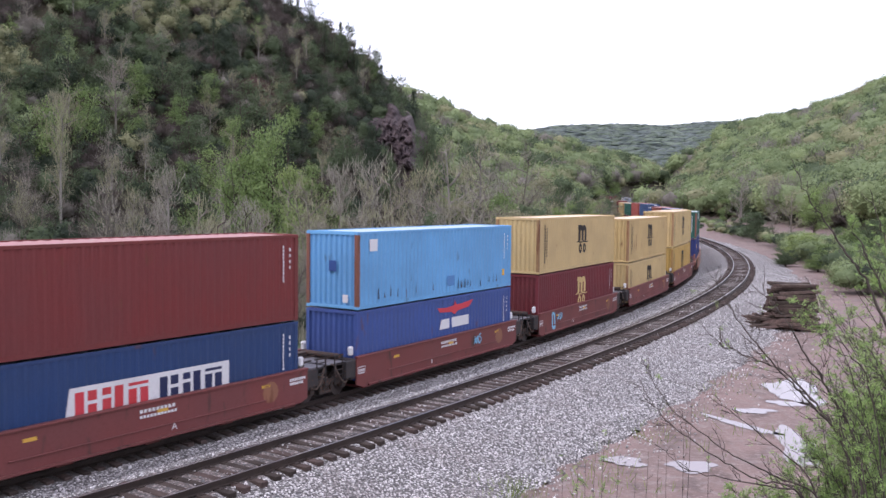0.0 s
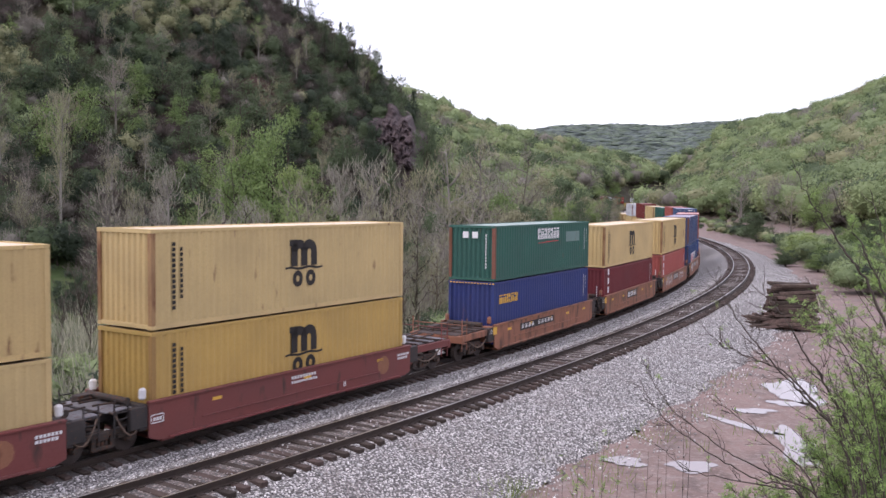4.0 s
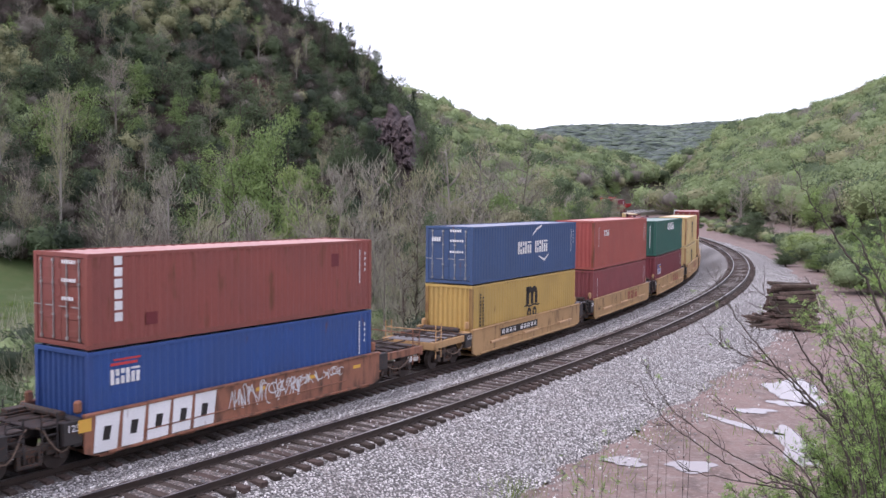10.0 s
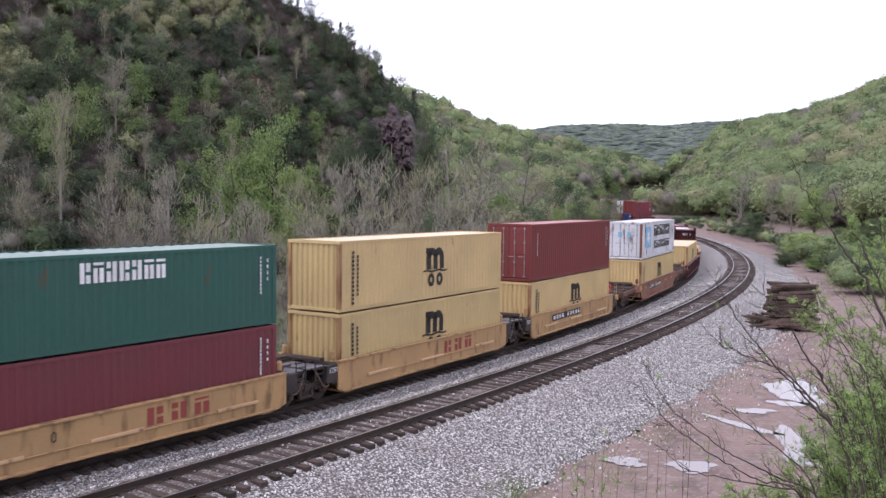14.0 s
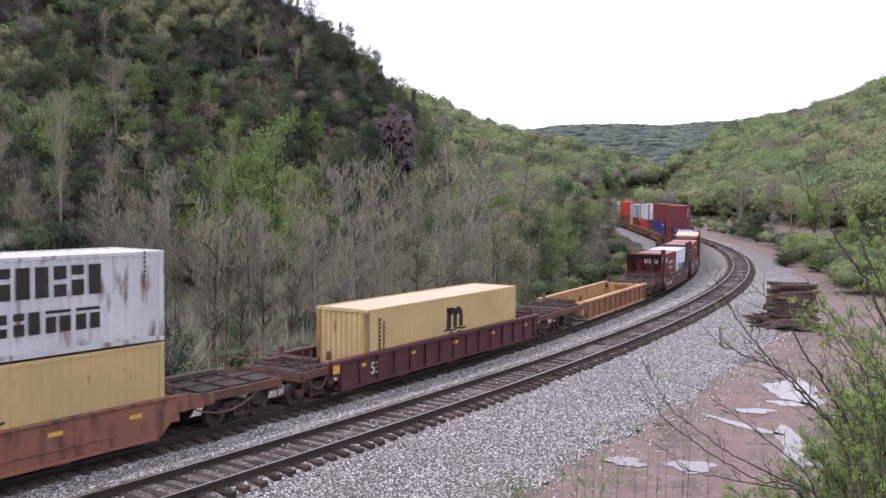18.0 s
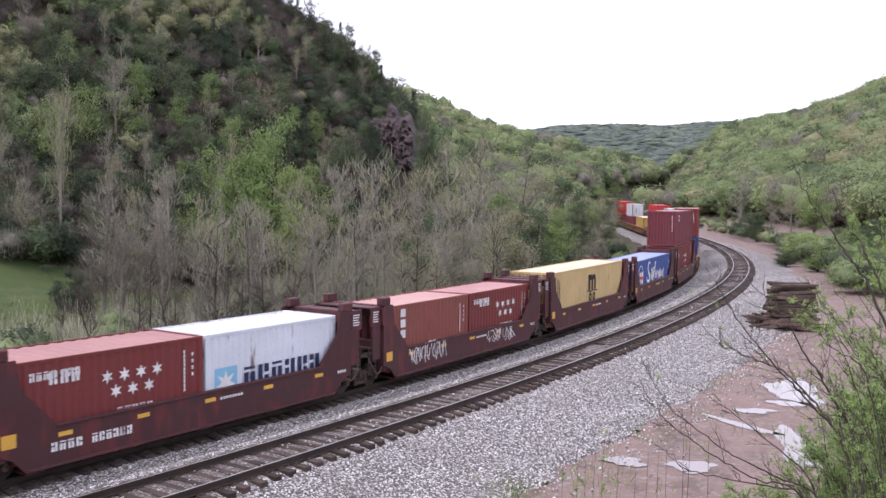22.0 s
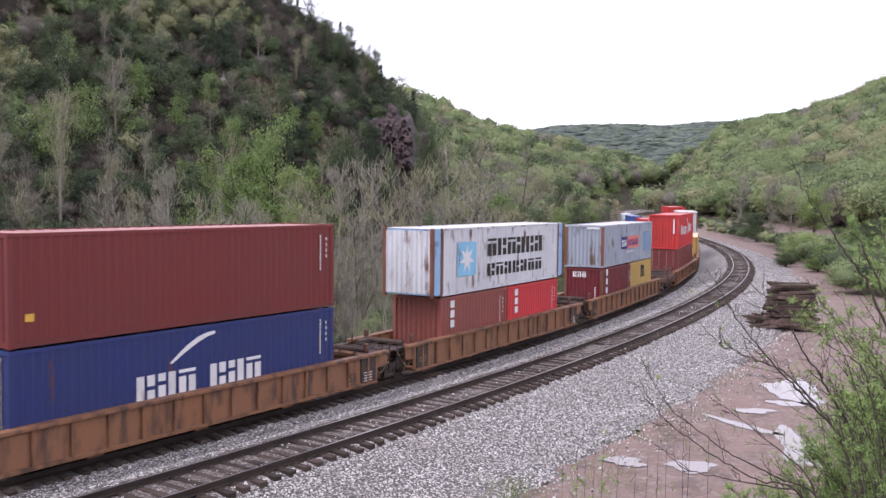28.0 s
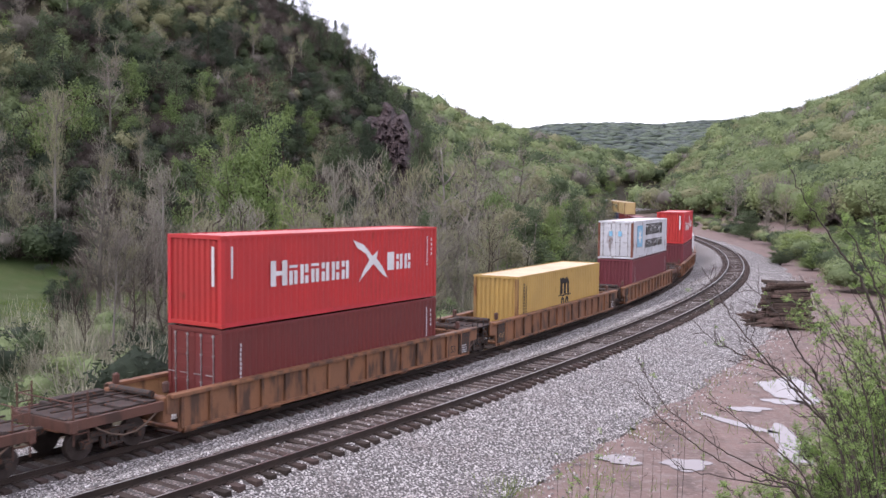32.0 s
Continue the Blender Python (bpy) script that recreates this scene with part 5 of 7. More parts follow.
        if not joint:
            bm = bmesh.new()
            rod(bm, (b - end * 0.1, -1.2, 1.7), (b - end * 0.1, 1.2, 1.7), 0.02)
            part("handrail", bm, gear, car)
        bm = bmesh.new()
        for y in (-0.55, 0.2, 0.6):
            rod(bm, (a, y, 1.34), (b, y * 0.8, 1.36), 0.03)
        bevel_box(bm, mid, 0.75, 1.36, ln * 0.5, 0.35, 0.18, 0.02)
        rod(bm, (a + end * 0.35, -0.9, 1.40), (a + end * 0.35, 0.9, 1.40), 0.11, 10)
        part("air_gear", bm, steel_dark, car)
        V, F = [], []
        tube(V, F, [np.array((a + (b - a) * t, -1.18 - 0.12 * math.sin(math.pi * t), 1.28 - 0.75 * math.sin(math.pi * min(1, t * 1.1)))) for t in np.linspace(0, 1, 9)], [0.028] * 9, 6)
        piece("air_hose", mesh_of("air_hose", V, F, None, True), hose_rubber, car)
        for y in (-1.12, 1.12):
            box_part("guide_post", a + end * 0.02, y, 1.58, 0.22, 0.16, 0.34, M_WHITE if kind == "brick" else gear, car, 0.05)
        if style == "bulkhead":
            x = end * (well + 0.42)
            box_part("crossbeam", x, 0, 2.90, 0.24, 2.72, 0.46, m, car, 0.03)
            box_part("crossbeam", x, 0, 1.55, 0.20, 2.72, 0.42, m, car, 0.02)
            for y in (-1.22, -0.5, 0.5, 1.22):
                box_part("bulkhead_post", x, y, 2.22, 0.2, 0.22, 0.92, m, car, 0.02)
            for y in (-1.30, 1.30):
                box_part("container_guide", x - end * 0.05, y, 3.27, 0.52, 0.30, 0.30, m, car, 0.03)
                box_part("guide_bracket", x + end * 0.16, y, 2.72, 0.14, 0.32, 0.62, m, car, 0.02)
                panel = box_part("bulkhead_panel", x + end * 0.52, y * 1.02, 2.74, 0.62, 0.07, 0.74, m, car, 0.012)
                for k in (-0.27, 0.0, 0.27):
                    box_part("panel_rib", x + end * 0.22, y * 0.97, 2.74 + k, 0.10, 0.22, 0.05, m, panel, 0.01)
                box_part("bulkhead_gusset", x + end * 0.46, y, 1.75, 0.5, 0.08, 1.3, m, car, 0.012)
                if y < 0:
                    lines = piece("data_mark", mesh_of("data_mark", [(x + end * 0.52 + u, y * 1.02 - 0.038, v) for k in range(5) for u, v in ((-0.2, 2.90 - 0.09 * k), (0.17 - 0.04 * (k % 3), 2.90 - 0.09 * k), (0.17 - 0.04 * (k % 3), 2.94 - 0.09 * k), (-0.2, 2.94 - 0.09 * k))], [(4 * k, 4 * k + 1, 4 * k + 2, 4 * k + 3) for k in range(5)]), M_WHITE, panel)
                    lines["kind"] = "stuff"
            box_part("bulkhead_top", x + end * 0.42, 0, 3.06, 0.62, 2.5, 0.06, m, car, 0.012)
        if not joint:
            bm = bmesh.new()
            bevel_box(bm, lim - end * 0.25, 0, 0.82, 0.62, 0.22, 0.24, 0.04)
            bevel_box(bm, lim - end * 0.02, 0, 0.82, 0.22, 0.36, 0.3, 0.06)
            rod(bm, (lim - end * 0.35, 0.3, 0.75), (lim + end * 0.05, 0.35, 0.45), 0.025)
            part("coupler", bm, steel_dark, car)
            truck(car, lim - end * (1.95 if ln > 2.2 else 1.55))
    if joint_l:
        truck(car, left)
    return car


def car_marks(car, kind, well, seed, extra=()):
    """Reflectors, stencils and scrawls on a car's flank."""
    y = 0.225 if kind not in ("plum", "gold", "umber") else 0.345
    def flank(material, shapes, name, out=0.0):
        if name in SINGLE and len(shapes) > 1:
            for sh in shapes:
                flank(material, [sh], name, out)
            return
        V, F = [], []
        for sh in shapes:
            if len(sh) == 4 and not isinstance(sh[0], tuple):
                x0, z0, x1, z1 = sh
                sh = [(x0, z0), (x1, z0), (x1, z1), (x0, z1)]
            b = len(V)
            V += [(x, -1.222 - y + 0.005 - out, z) for x, z in sh]
            F.append(tuple(range(b, b + len(sh))))
        ob = piece(name, mesh_of(name, V, F), material, car)
        if len(shapes) > 1:
            ob["kind"] = "stuff"
    rng = random.Random(seed)
    y = {"plum": 0.262, "gold": 0.262, "umber": 0.262}.get(kind, 0.226)
    if kind in ("orange", "dark", "plum", "rusty"):
        flank(M_YELLOW, [(x, 0.98, x + 0.42, 1.10) for x in np.linspace(-well + 1.2, well - 1.4, 5)] + [(-well - 0.35, 0.95, -well + 0.05, 1.3)], "reflector")
    if kind == "brick":
        flank(M_YELLOW, [(x, 1.02, x + 0.38, 1.12) for x in np.linspace(-well + 2.2, well - 2.0, 3)], "reflector")
        flank(EMBLEM, [star(well - 1.6, 0.85, 0.36, 12, 0.95)], "emblem")
        flank(M_WHITE, bars(well - 0.7, 1.05, 7, 0.11, 0.09) + bars(well - 0.7, 0.92, 6, 0.11, 0.09) + bars(-0.5, 1.1, 9, 0.14, 0.10) + bars(-0.5, 0.95, 11, 0.12, 0.08), "data_mark")
        flank(M_WHITE, [(-well - 0.1, 0.75, -well + 0.35, 0.78), (-well - 0.1, 0.98, -well + 0.35, 1.01), (-well - 0.1, 0.75, -well - 0.07, 1.0), (-well + 0.32, 0.75, -well + 0.35, 1.0)] + bars(-well - 0.02, 0.82, 3, 0.11, 0.1), "data_box")
    if kind in ("orange", "tan"):
        if "panel" in extra:
            flank(M_BLACK, [(-1.4, 0.78, 1.0, 1.24)], "logo_panel")
            flank(M_WHITE, bars(-1.2, 0.86, 3, 0.74, 0.3, 0.25), "logo", 0.003)
        elif "red" in extra:
            flank(rust_red_mark, bars(0.8, 0.70, 3, 0.85, 0.5, 0.35), "logo")
    if "number" in extra:
        flank(M_BLACK, [(-3.6, 0.80, 0.6, 1.15)], "number_panel")
        flank(M_WHITE, bars(-3.4, 0.88, 10, 0.4, 0.2, 0.4, (4,)), "number_mark", 0.003)
    if "numbered" in extra:
        flank(M_WHITE, bars(-well + 1.0, 0.62, 4, 0.24, 0.24) + bars(-well + 2.2, 0.62, 6, 0.22, 0.24), "number_mark")
    if kind == "dark":
        flank(M_WHITE, bars(well - 0.2, 0.95, 4, 0.12, 0.1) + bars(0.5, 0.98, 8, 0.12, 0.08), "data_mark")
    if "graffiti" in extra:
        flank(M_WHITE, loops(-well + 1.2, 0.55, 7, 0.42, 0.75, 0.05, seed) + loops(1.6, 0.6, 6, 0.45, 0.6, 0.045, seed + 5), "graffiti", 0.004)
    if "big_graffiti" in extra:
        shapes = []
        x = -well + 0.1
        for k in range(5):
            w = rng.uniform(0.75, 0.95)
            shapes.append([(x, 0.32), (x + w * 0.85, 0.30), (x + w, 1.32), (x + w * 0.1, 1.36)])
            x += w * 1.02
        flank(M_WHITE, shapes, "graffiti", 0.004)
        flank(M_BLACK, [[(q[0][0] + 0.28, 0.62), (q[0][0] + 0.5, 0.6), (q[0][0] + 0.58, 0.98), (q[0][0] + 0.34, 1.0)] for q in shapes] + ribbon([(-well + 0.1, 0.3), (-well + 1.5, 0.28), (-well + 3, 0.3), (-well + 4.5, 0.3)], 0.05), "graffiti", 0.007)
        flank(M_WHITE, loops(-well + 5.0, 0.55, 8, 0.4, 0.7, 0.045, seed) + loops(1.5, 0.85, 7, 0.4, 0.35, 0.035, seed + 2), "graffiti", 0.004)
    if "blue_graffiti" in extra:
        flank(M_CYAN, ribbon([(-well + 1.6, 1.2), (-well + 1.65, 0.5), (-well + 2.0, 0.42), (-well + 1.9, 1.2), (-well + 1.6, 1.25)], 0.16, 0.8) + loops(-well + 2.2, 0.8, 2, 0.4, 0.3, 0.04, 3), "graffiti", 0.004)
    if "blue_tag" in extra:
        flank(M_CYAN, loops(2.3, 0.72, 2, 0.30, 0.40, 0.07, 4), "graffiti", 0.004)
    if kind in ("tan",):
        for x in (-3.8, -0.2, 4.2):
            box_part("step_board", x, -1.47, 0.66, 1.7, 0.09, 0.09, pale_board, car, 0.01)
    for body, x, z, size in [e for e in extra if isinstance(e, tuple)]:
        text_part(body, x, z, size, M_WHITE if kind not in ("tan", "umber") else M_BLACK, car, -1.222 - y + 0.004)


# what each car carries, in the order in which the train goes by: middle, kind, style, half the well, ends, heights of the loads (S standard, T tall), joints, flank marks, lower load, upper load
X40 = 12.192
TRAIN = [
    (-17.1, "brick", "smooth", 6.2, -24.9, -9.4, "ST", 1, 1, (("A", 0.6, 0.42, 0.3),), ("navy", "panel"), ("brown", "codes")),
    (-1.75, "brick", "smooth", 6.2, -9.4, 5.9, "ST", 1, 1, (("E", -1.3, 0.42, 0.3), "blue_tag"), ("blue", "red_sweep"), ("sky", "patch")),
    (13.6, "brick", "smooth", 6.2, 5.9, 21.3, "TT", 1, 1, (("D", -1.6, 0.42, 0.3), "blue_graffiti"), ("maroon", "arch_tan"), ("tan", "arch")),
    (29.05, "brick", "smooth", 6.2, 21.3, 36.7, "ST", 1, 1, (("C", -2.2, 0.42, 0.3),), ("tan", "arch_low"), ("tan_old", "arch")),
    (44.3, "brick", "smooth", 6.2, 36.7, 54.2, "TT", 1, 0, (("B", 2.2, 0.42, 0.3),), ("mustard", "arch_low"), ("tan", "arch")),
    (64.0, "orange", "smooth", 6.2, 54.2, 71.6, "TS", 0, 1, ("number",), ("royal", "yellow_word"), ("green", "faded_word")),
    (79.15, "orange", "smooth", 6.2, 71.6, 87, "SS", 1, 1, ("panel",), ("maroon", "left_word"), ("tan", "arch")),
    (94.75, "orange", "smooth", 6.2, 87, 102.3, "SS", 1, 1, ("panel", "graffiti"), ("orange", "left_column"), ("tan_old", "arch")),
    (109.85, "orange", "smooth", 6.2, 102.3, 117.5, "SS", 1, 1, ("panel", "graffiti"), ("navy", "panel"), ("slate", "small_red")),
    (125.2, "orange", "smooth", 6.2, 117.5, 135, "SS", 1, 0, ("big_graffiti",), ("deep", "apl"), ("rust", "tall_column")),
    (144.85, "tan", "smooth", 6.2, 135, 152.4, "TS", 0, 1, ("number",), ("mustard", "arch_low"), ("slate2", "wing")),
    (160.05, "tan", "smooth", 6.2, 152.4, 167.7, "ST", 1, 1, ("red", ("40", -5.6, 0.62, 0.42), ("E", -2.2, 0.8, 0.36)), ("dusty", "codes"), ("orange", "small_word")),
    (175.4, "tan", "smooth", 6.2, 167.7, 183.1, "SS", 1, 1, ("red", ("40", -5.6, 0.8, 0.42), ("0", -2.2, 0.85, 0.4)), ("wine", "flag"), ("green", "word")),
    (190.75, "tan", "smooth", 6.2, 183.1, 198.5, "SS", 1, 1, ("red",), ("tan", "arch_low"), ("tan", "arch")),
    (206.2, "tan", "smooth", 6.2, 198.5, 214.4, "ST", 1, 0, ("number",), ("tan", "arch_low"), ("brown", "codes")),
    (226.15, "rusty", "smooth", 6.2, 214.4, 237.4, "SS", 0, 0, ("number",), ("tan", "arch_low"), ("white", "star_panel")),
    (247.7, "plum", "ribbed", 8.0, 237.4, 259.3, "S-", 0, 0, (("53", -6.1, 0.62, 0.62),), ("tan", "arch_low"), None),
    (269.5, "gold", "ribbed", 6.4, 259.3, 279.9, "--", 0, 0, (), None, None),
    (289.0, "dark", "bulkhead", 6.2, 279.9, 296.7, "S-", 0, 1, ("numbered",), [("brown", "stars"), ("pale", "star_small")], None),
    (304.4, "dark", "bulkhead", 6.2, 296.7, 312, "S-", 1, 1, ("graffiti",), [("rust", "column3"), ("brown", "stars")], None),
    (319.6, "dark", "bulkhead", 6.2, 312, 327.3, "T-", 1, 1, (), ("tan", "arch_low"), None),
    (335.0, "dark", "bulkhead", 6.2, 327.3, 342.7, "S-", 1, 1, (), ("blue", "script"), None),
    (350.45, "dark", "bulkhead", 6.2, 342.7, 359.8, "TT", 1, 0, (), ("brown", "stars"), ("wine", "small_stamp")),
    (371.85, "umber", "ribbed", 8.0, 359.8, 381.5, "TT", 0, 1, (), ("royal", "swoosh"), ("brown", "plain_yellow")),
    (391.1, "umber", "ribbed", 8.0, 381.5, 400.9, "ST", 1, 1, (), [("rust", "column3"), ("red", "column3")], ("white", "star_long")),
    (410.7, "umber", "ribbed", 8.0, 400.9, 422.3, "SS", 1, 0, (), [("maroon", "left_column"), ("mustard", "arch20")], ("grey", "two_blocks")),
    (434.2, "umber", "ribbed", 8.0, 422.3, 444.1, "ST", 0, 1, (), ("brown", "codes"), ("red", "bird")),
    (454.1, "umber", "ribbed", 8.0, 444.1, 464, "T-", 1, 1, (), ("mustard", "arch_low"), None),
    (473.9, "umber", "ribbed", 8.0, 464, 485.2, "SS", 1, 0, (), ("wine", "codes"), ("white", "star_panel")),
    (497.0, "umber", "ribbed", 8.0, 485.2, 506.9, "ST", 0, 1, (), ("wine", "codes"), ("red", "bird")),
    (516.8, "umber", "ribbed", 8.0, 506.9, 526.7, "S-", 1, 1, (), ("white", "codes"), None),
    (536.7, "umber", "ribbed", 8.0, 526.7, 548, "S-", 1, 0, (), ("red", "codes"), None),
    (559.2, "umber", "ribbed", 8.0, 548, 569.1, "S-", 0, 1, (), ("blue", "codes"), None),
    (579, "umber", "ribbed", 8.0, 569.1, 588.9, "S-", 1, 1, (), ("pale", "codes"), None),
    (598.8, "umber", "ribbed", 8.0, 588.9, 610, "S-", 1, 0, (), ("maroon", "codes"), None),
    (618.3, "brick", "smooth", 6.2, 610, 626, "SS", 0, 1, (), ("brown", "codes"), ("tan", "arch")),
    (633.7, "brick", "smooth", 6.2, 626, 641.3, "SS", 1, 1, (), ("slate", "codes"), ("tan_old", "arch")),
    (649, "brick", "smooth", 6.2, 641.3, 656.7, "SS", 1, 1, (), ("wine", "codes"), ("tan", "arch")),
    (664.4, "brick", "smooth", 6.2, 656.7, 672, "SS", 1, 1, (), ("maroon", "codes"), ("grey", "codes")),
    (679.7, "brick", "smooth", 6.2, 672, 688, "SS", 1, 0, (), ("brown", "codes"), ("tan", "arch")),
]
PAINT["pale_blue"] = paint("pale_blue", (140, 186, 224), 0.2)
PAINT["slate2"] = paint("dusk_blue", (58, 84, 124))
WORDS = {
    "brown": "red-brown", "maroon": "maroon", "rust": "rust-red", "red": "bright red", "orange": "orange-red", "dusty": "dusty red", "tan": "tan-yellow", "tan_old": "worn tan-yellow",
    "mustard": "mustard-yellow", "sky": "faded sky-blue", "blue": "mid-blue", "navy": "navy-blue", "royal": "royal-blue", "slate": "faded slate-blue", "slate2": "dark blue", "deep": "deep blue",
    "green": "bottle-green", "grey": "weathered grey", "white": "rust-streaked white", "pale": "pale white", "wine": "wine-red",
}
DECO = {
    "arch": "black emblem", "arch_low": "black emblem", "arch20": "black emblem", "arch_tan": "tan emblem", "panel": "white emblem panel", "swoosh": "white emblem and arc", "red_sweep": "red and white emblem",
    "patch": "white sticker and patches", "word": "white emblem", "faded_word": "emblem and grey patch", "yellow_word": "yellow emblem", "left_word": "white emblem", "left_column": "white upright emblem",
    "tall_column": "white upright emblem", "small_red": "small red sticker", "apl": "small white emblem", "wing": "white emblem and arcs", "small_word": "small white emblem", "flag": "blue and yellow panel",
    "star_panel": "blue star panel", "star_long": "blue star panel", "star_small": "small star panel", "stars": "seven white stars", "column3": "white upright emblem", "script": "white script emblem", "two_blocks": "blue and coral panels",
    "bird": "white bird emblem", "small_stamp": "small white stamp", "plain_yellow": "yellow stickers", "codes": "small white code marks",
}
DOORED = {"wing", "tall_column", "star_panel", "swoosh"}
MOVERS = []


TALL = {"S": 2.591, "T": 2.896, "-": 0.0}


def load(spec, u, z, length, tall, tier):
    colour, what = spec
    c = container(colour, "%s container with %s, %s" % (WORDS[colour], DECO[what], tier), length, tall,
                  doors=what in DOORED or (colour, what) == ("brown", "codes"), rust_posts=what in ("two_blocks", "star_panel", "star_long", "patch", "faded_word", "left_column"))
    if what == "arch20":
        mark(c, M_BLACK, arch(2.9, 1.55, 1.05, 0.75), length, name="logo_arches")
    else:
        deco(c, what, length, tall)
    MOVERS.append((c, u, length / 2 - 0.5, z))


def build_train():
    for i, (u, kind, style, well, a, b, sizes, ja, jb, extra, low, high) in enumerate(TRAIN):
        car = well_car(kind, style, well, a - u, b - u, ja, jb, low is None)
        car_marks(car, kind, well, i + 1, extra)
        MOVERS.append((car, u, min(u - a, b - u) - 1.0, 0.0))
        h = TALL[sizes[0]]
        if isinstance(low, list):
            for k, spec in zip((-3.07, 3.07), low):
                load(spec, u + k, 0.42, 6.058, h, "in a well car")
        elif low:
            load(low, u, 0.42, X40, h, "in a well car")
        if high:
            load(high, u, 0.475 + h, X40, TALL[sizes[1]], "stacked on top")


build_train()


def motions():
    """The train rolls towards the eye and past it at an even pace."""
    for thing, u, half, z in MOVERS:
        walk(thing, [(float(t), on_line(u - SPEED * t, half, z)) for t in range(0, 33)])


# ---- both tracks ----
build_track("railway_track", GAP, RISE, "empty railway track with worn rails on timber ties", -34, 160, (-30, 108))
build_track("railway_track", 0.0, 0.0, "railway track on timber ties under the train", -34, 240, (-30, 60))


# ---- the heap of old ties beside the line ----
def tie_heap():
    heap = tagged(new("tie_heap"), "tall untidy heap of discarded dark railway ties", "timber pile")
    cx, cy = 21.45, 56.4
    z0 = float(height(np.array([cx]), np.array([cy]))[0][0])
    heap.matrix_basis = pose(cx, cy, z0, 0, 0, 0)
    rng = random.Random(8)
    me = bm_mesh("tie", (0, 0, 0, 2.45, 0.23, 0.18), bev=0.02)
    layers = 14
    for k in range(layers):
        z = 0.10 + k * 0.195
        half = 1.30 * (1 - (k / layers) ** 1.3 * 0.42)
        n = max(2, int(2 * half / 0.27))
        for i in range(n):
            if k > 3 and rng.random() < 0.12:
                continue
            y = -half + 2 * half * (i + 0.5) / n + rng.uniform(-0.04, 0.04)
            piece("tie", me, old_tie, heap, pose(rng.uniform(-0.22, 0.22) - 0.4 * (1 - k / layers) * rng.random(), y, z + rng.uniform(-0.03, 0.03), rng.uniform(-9, 9), rng.uniform(-4, 4), rng.uniform(-9, 9)))
    for i in range(18):
        a = rng.uniform(math.pi * 0.75, math.pi * 1.75)
        r = rng.uniform(1.5, 2.6)
        piece("tie", me, old_tie, heap, pose(r * math.cos(a) * 0.9, r * math.sin(a) * 0.8, 0.12 + rng.uniform(0, 0.5), rng.uniform(-12, 12), rng.uniform(-18, 18), rng.uniform(-50, 50)))


tie_heap()


# ---- puddles ----
water = bpy.data.materials.new("puddle_water")
water.use_nodes = True
wp = water.node_tree.nodes["Principled BSDF"]
wp.inputs["Base Color"].default_value = (0.27, 0.24, 0.235, 1)
wp.inputs["Roughness"].default_value = 0.04
wp.inputs["IOR"].default_value = 1.33
wp.inputs["Specular IOR Level"].default_value = 0.5


def puddle(x, y, a, b, turn, seed):
    rng = random.Random(seed)
    ph = [rng.uniform(0, 6.28) for _ in range(4)]
    V = []
    for i in range(48):
        t = 2 * math.pi * i / 48
        r = 1 + 0.18 * math.sin(2 * t + ph[0]) + 0.16 * math.sin(3 * t + ph[1]) + 0.10 * math.sin(5 * t + ph[2]) + 0.06 * math.sin(9 * t + ph[3])
        V.append((a * r * math.cos(t), b * r * math.sin(t), 0))
    ob = new("puddle", mesh_of("puddle", V, [tuple(range(48))], water))
    ob.matrix_basis = pose(x, y, -0.440, 0, 0, turn)
    tagged(ob, "shallow rain puddle on reddish earth reflecting the sky", "puddle", "puddles beside the line")


for q in [(10.4, 31.5, 1.45, 0.30, -61, 1), (11.55, 33.7, 0.75, 0.40, -10, 2), (14.45, 37.4, 2.2, 1.2, 75, 3), (13.3, 35.0, 0.5, 0.7, 60, 33), (11.25, 28.8, 2.1, 0.62, 78, 4), (5.45, 26.95, 0.65, 0.45, -10, 5), (7.3, 26.5, 0.75, 0.55, -25, 6)]:
    puddle(*q)


# ---- woods ----
def ball(sub):
    """Directions and triangles of a fine even ball."""
    bm = bmesh.new()
    bmesh.ops.create_icosphere(bm, subdivisions=sub, radius=1.0)
    U = np.array([v.co[:] for v in bm.verts])
    F = np.array([[v.index for v in f.verts] for f in bm.faces])
    bm.free()
    return U / np.linalg.norm(U, axis=1, keepdims=True), F


def crown_shapes(sub, seed):
    """Ten uneven crowns: a ball swollen into rounded boughs with hollows between."""
    U, F = ball(sub)
    rng = np.random.default_rng(seed)
    shapes = []
    for k in range(10):
        D = rng.normal(size=(34, 3))
        D /= np.linalg.norm(D, axis=1, keepdims=True)
        ang = np.arccos(np.clip(U @ D.T, -1, 1))
        bough = (np.exp(-(ang / rng.uniform(0.20, 0.42, 34)) ** 2) * rng.uniform(0.15, 0.55, 34)).max(1)
        shapes.append((U * (0.66 + bough)[:, None], bough))
    return shapes, F


SHAPES = {sub: crown_shapes(sub, 60 + sub) for sub in (1, 2)}
TWIGGY = (5, 6)


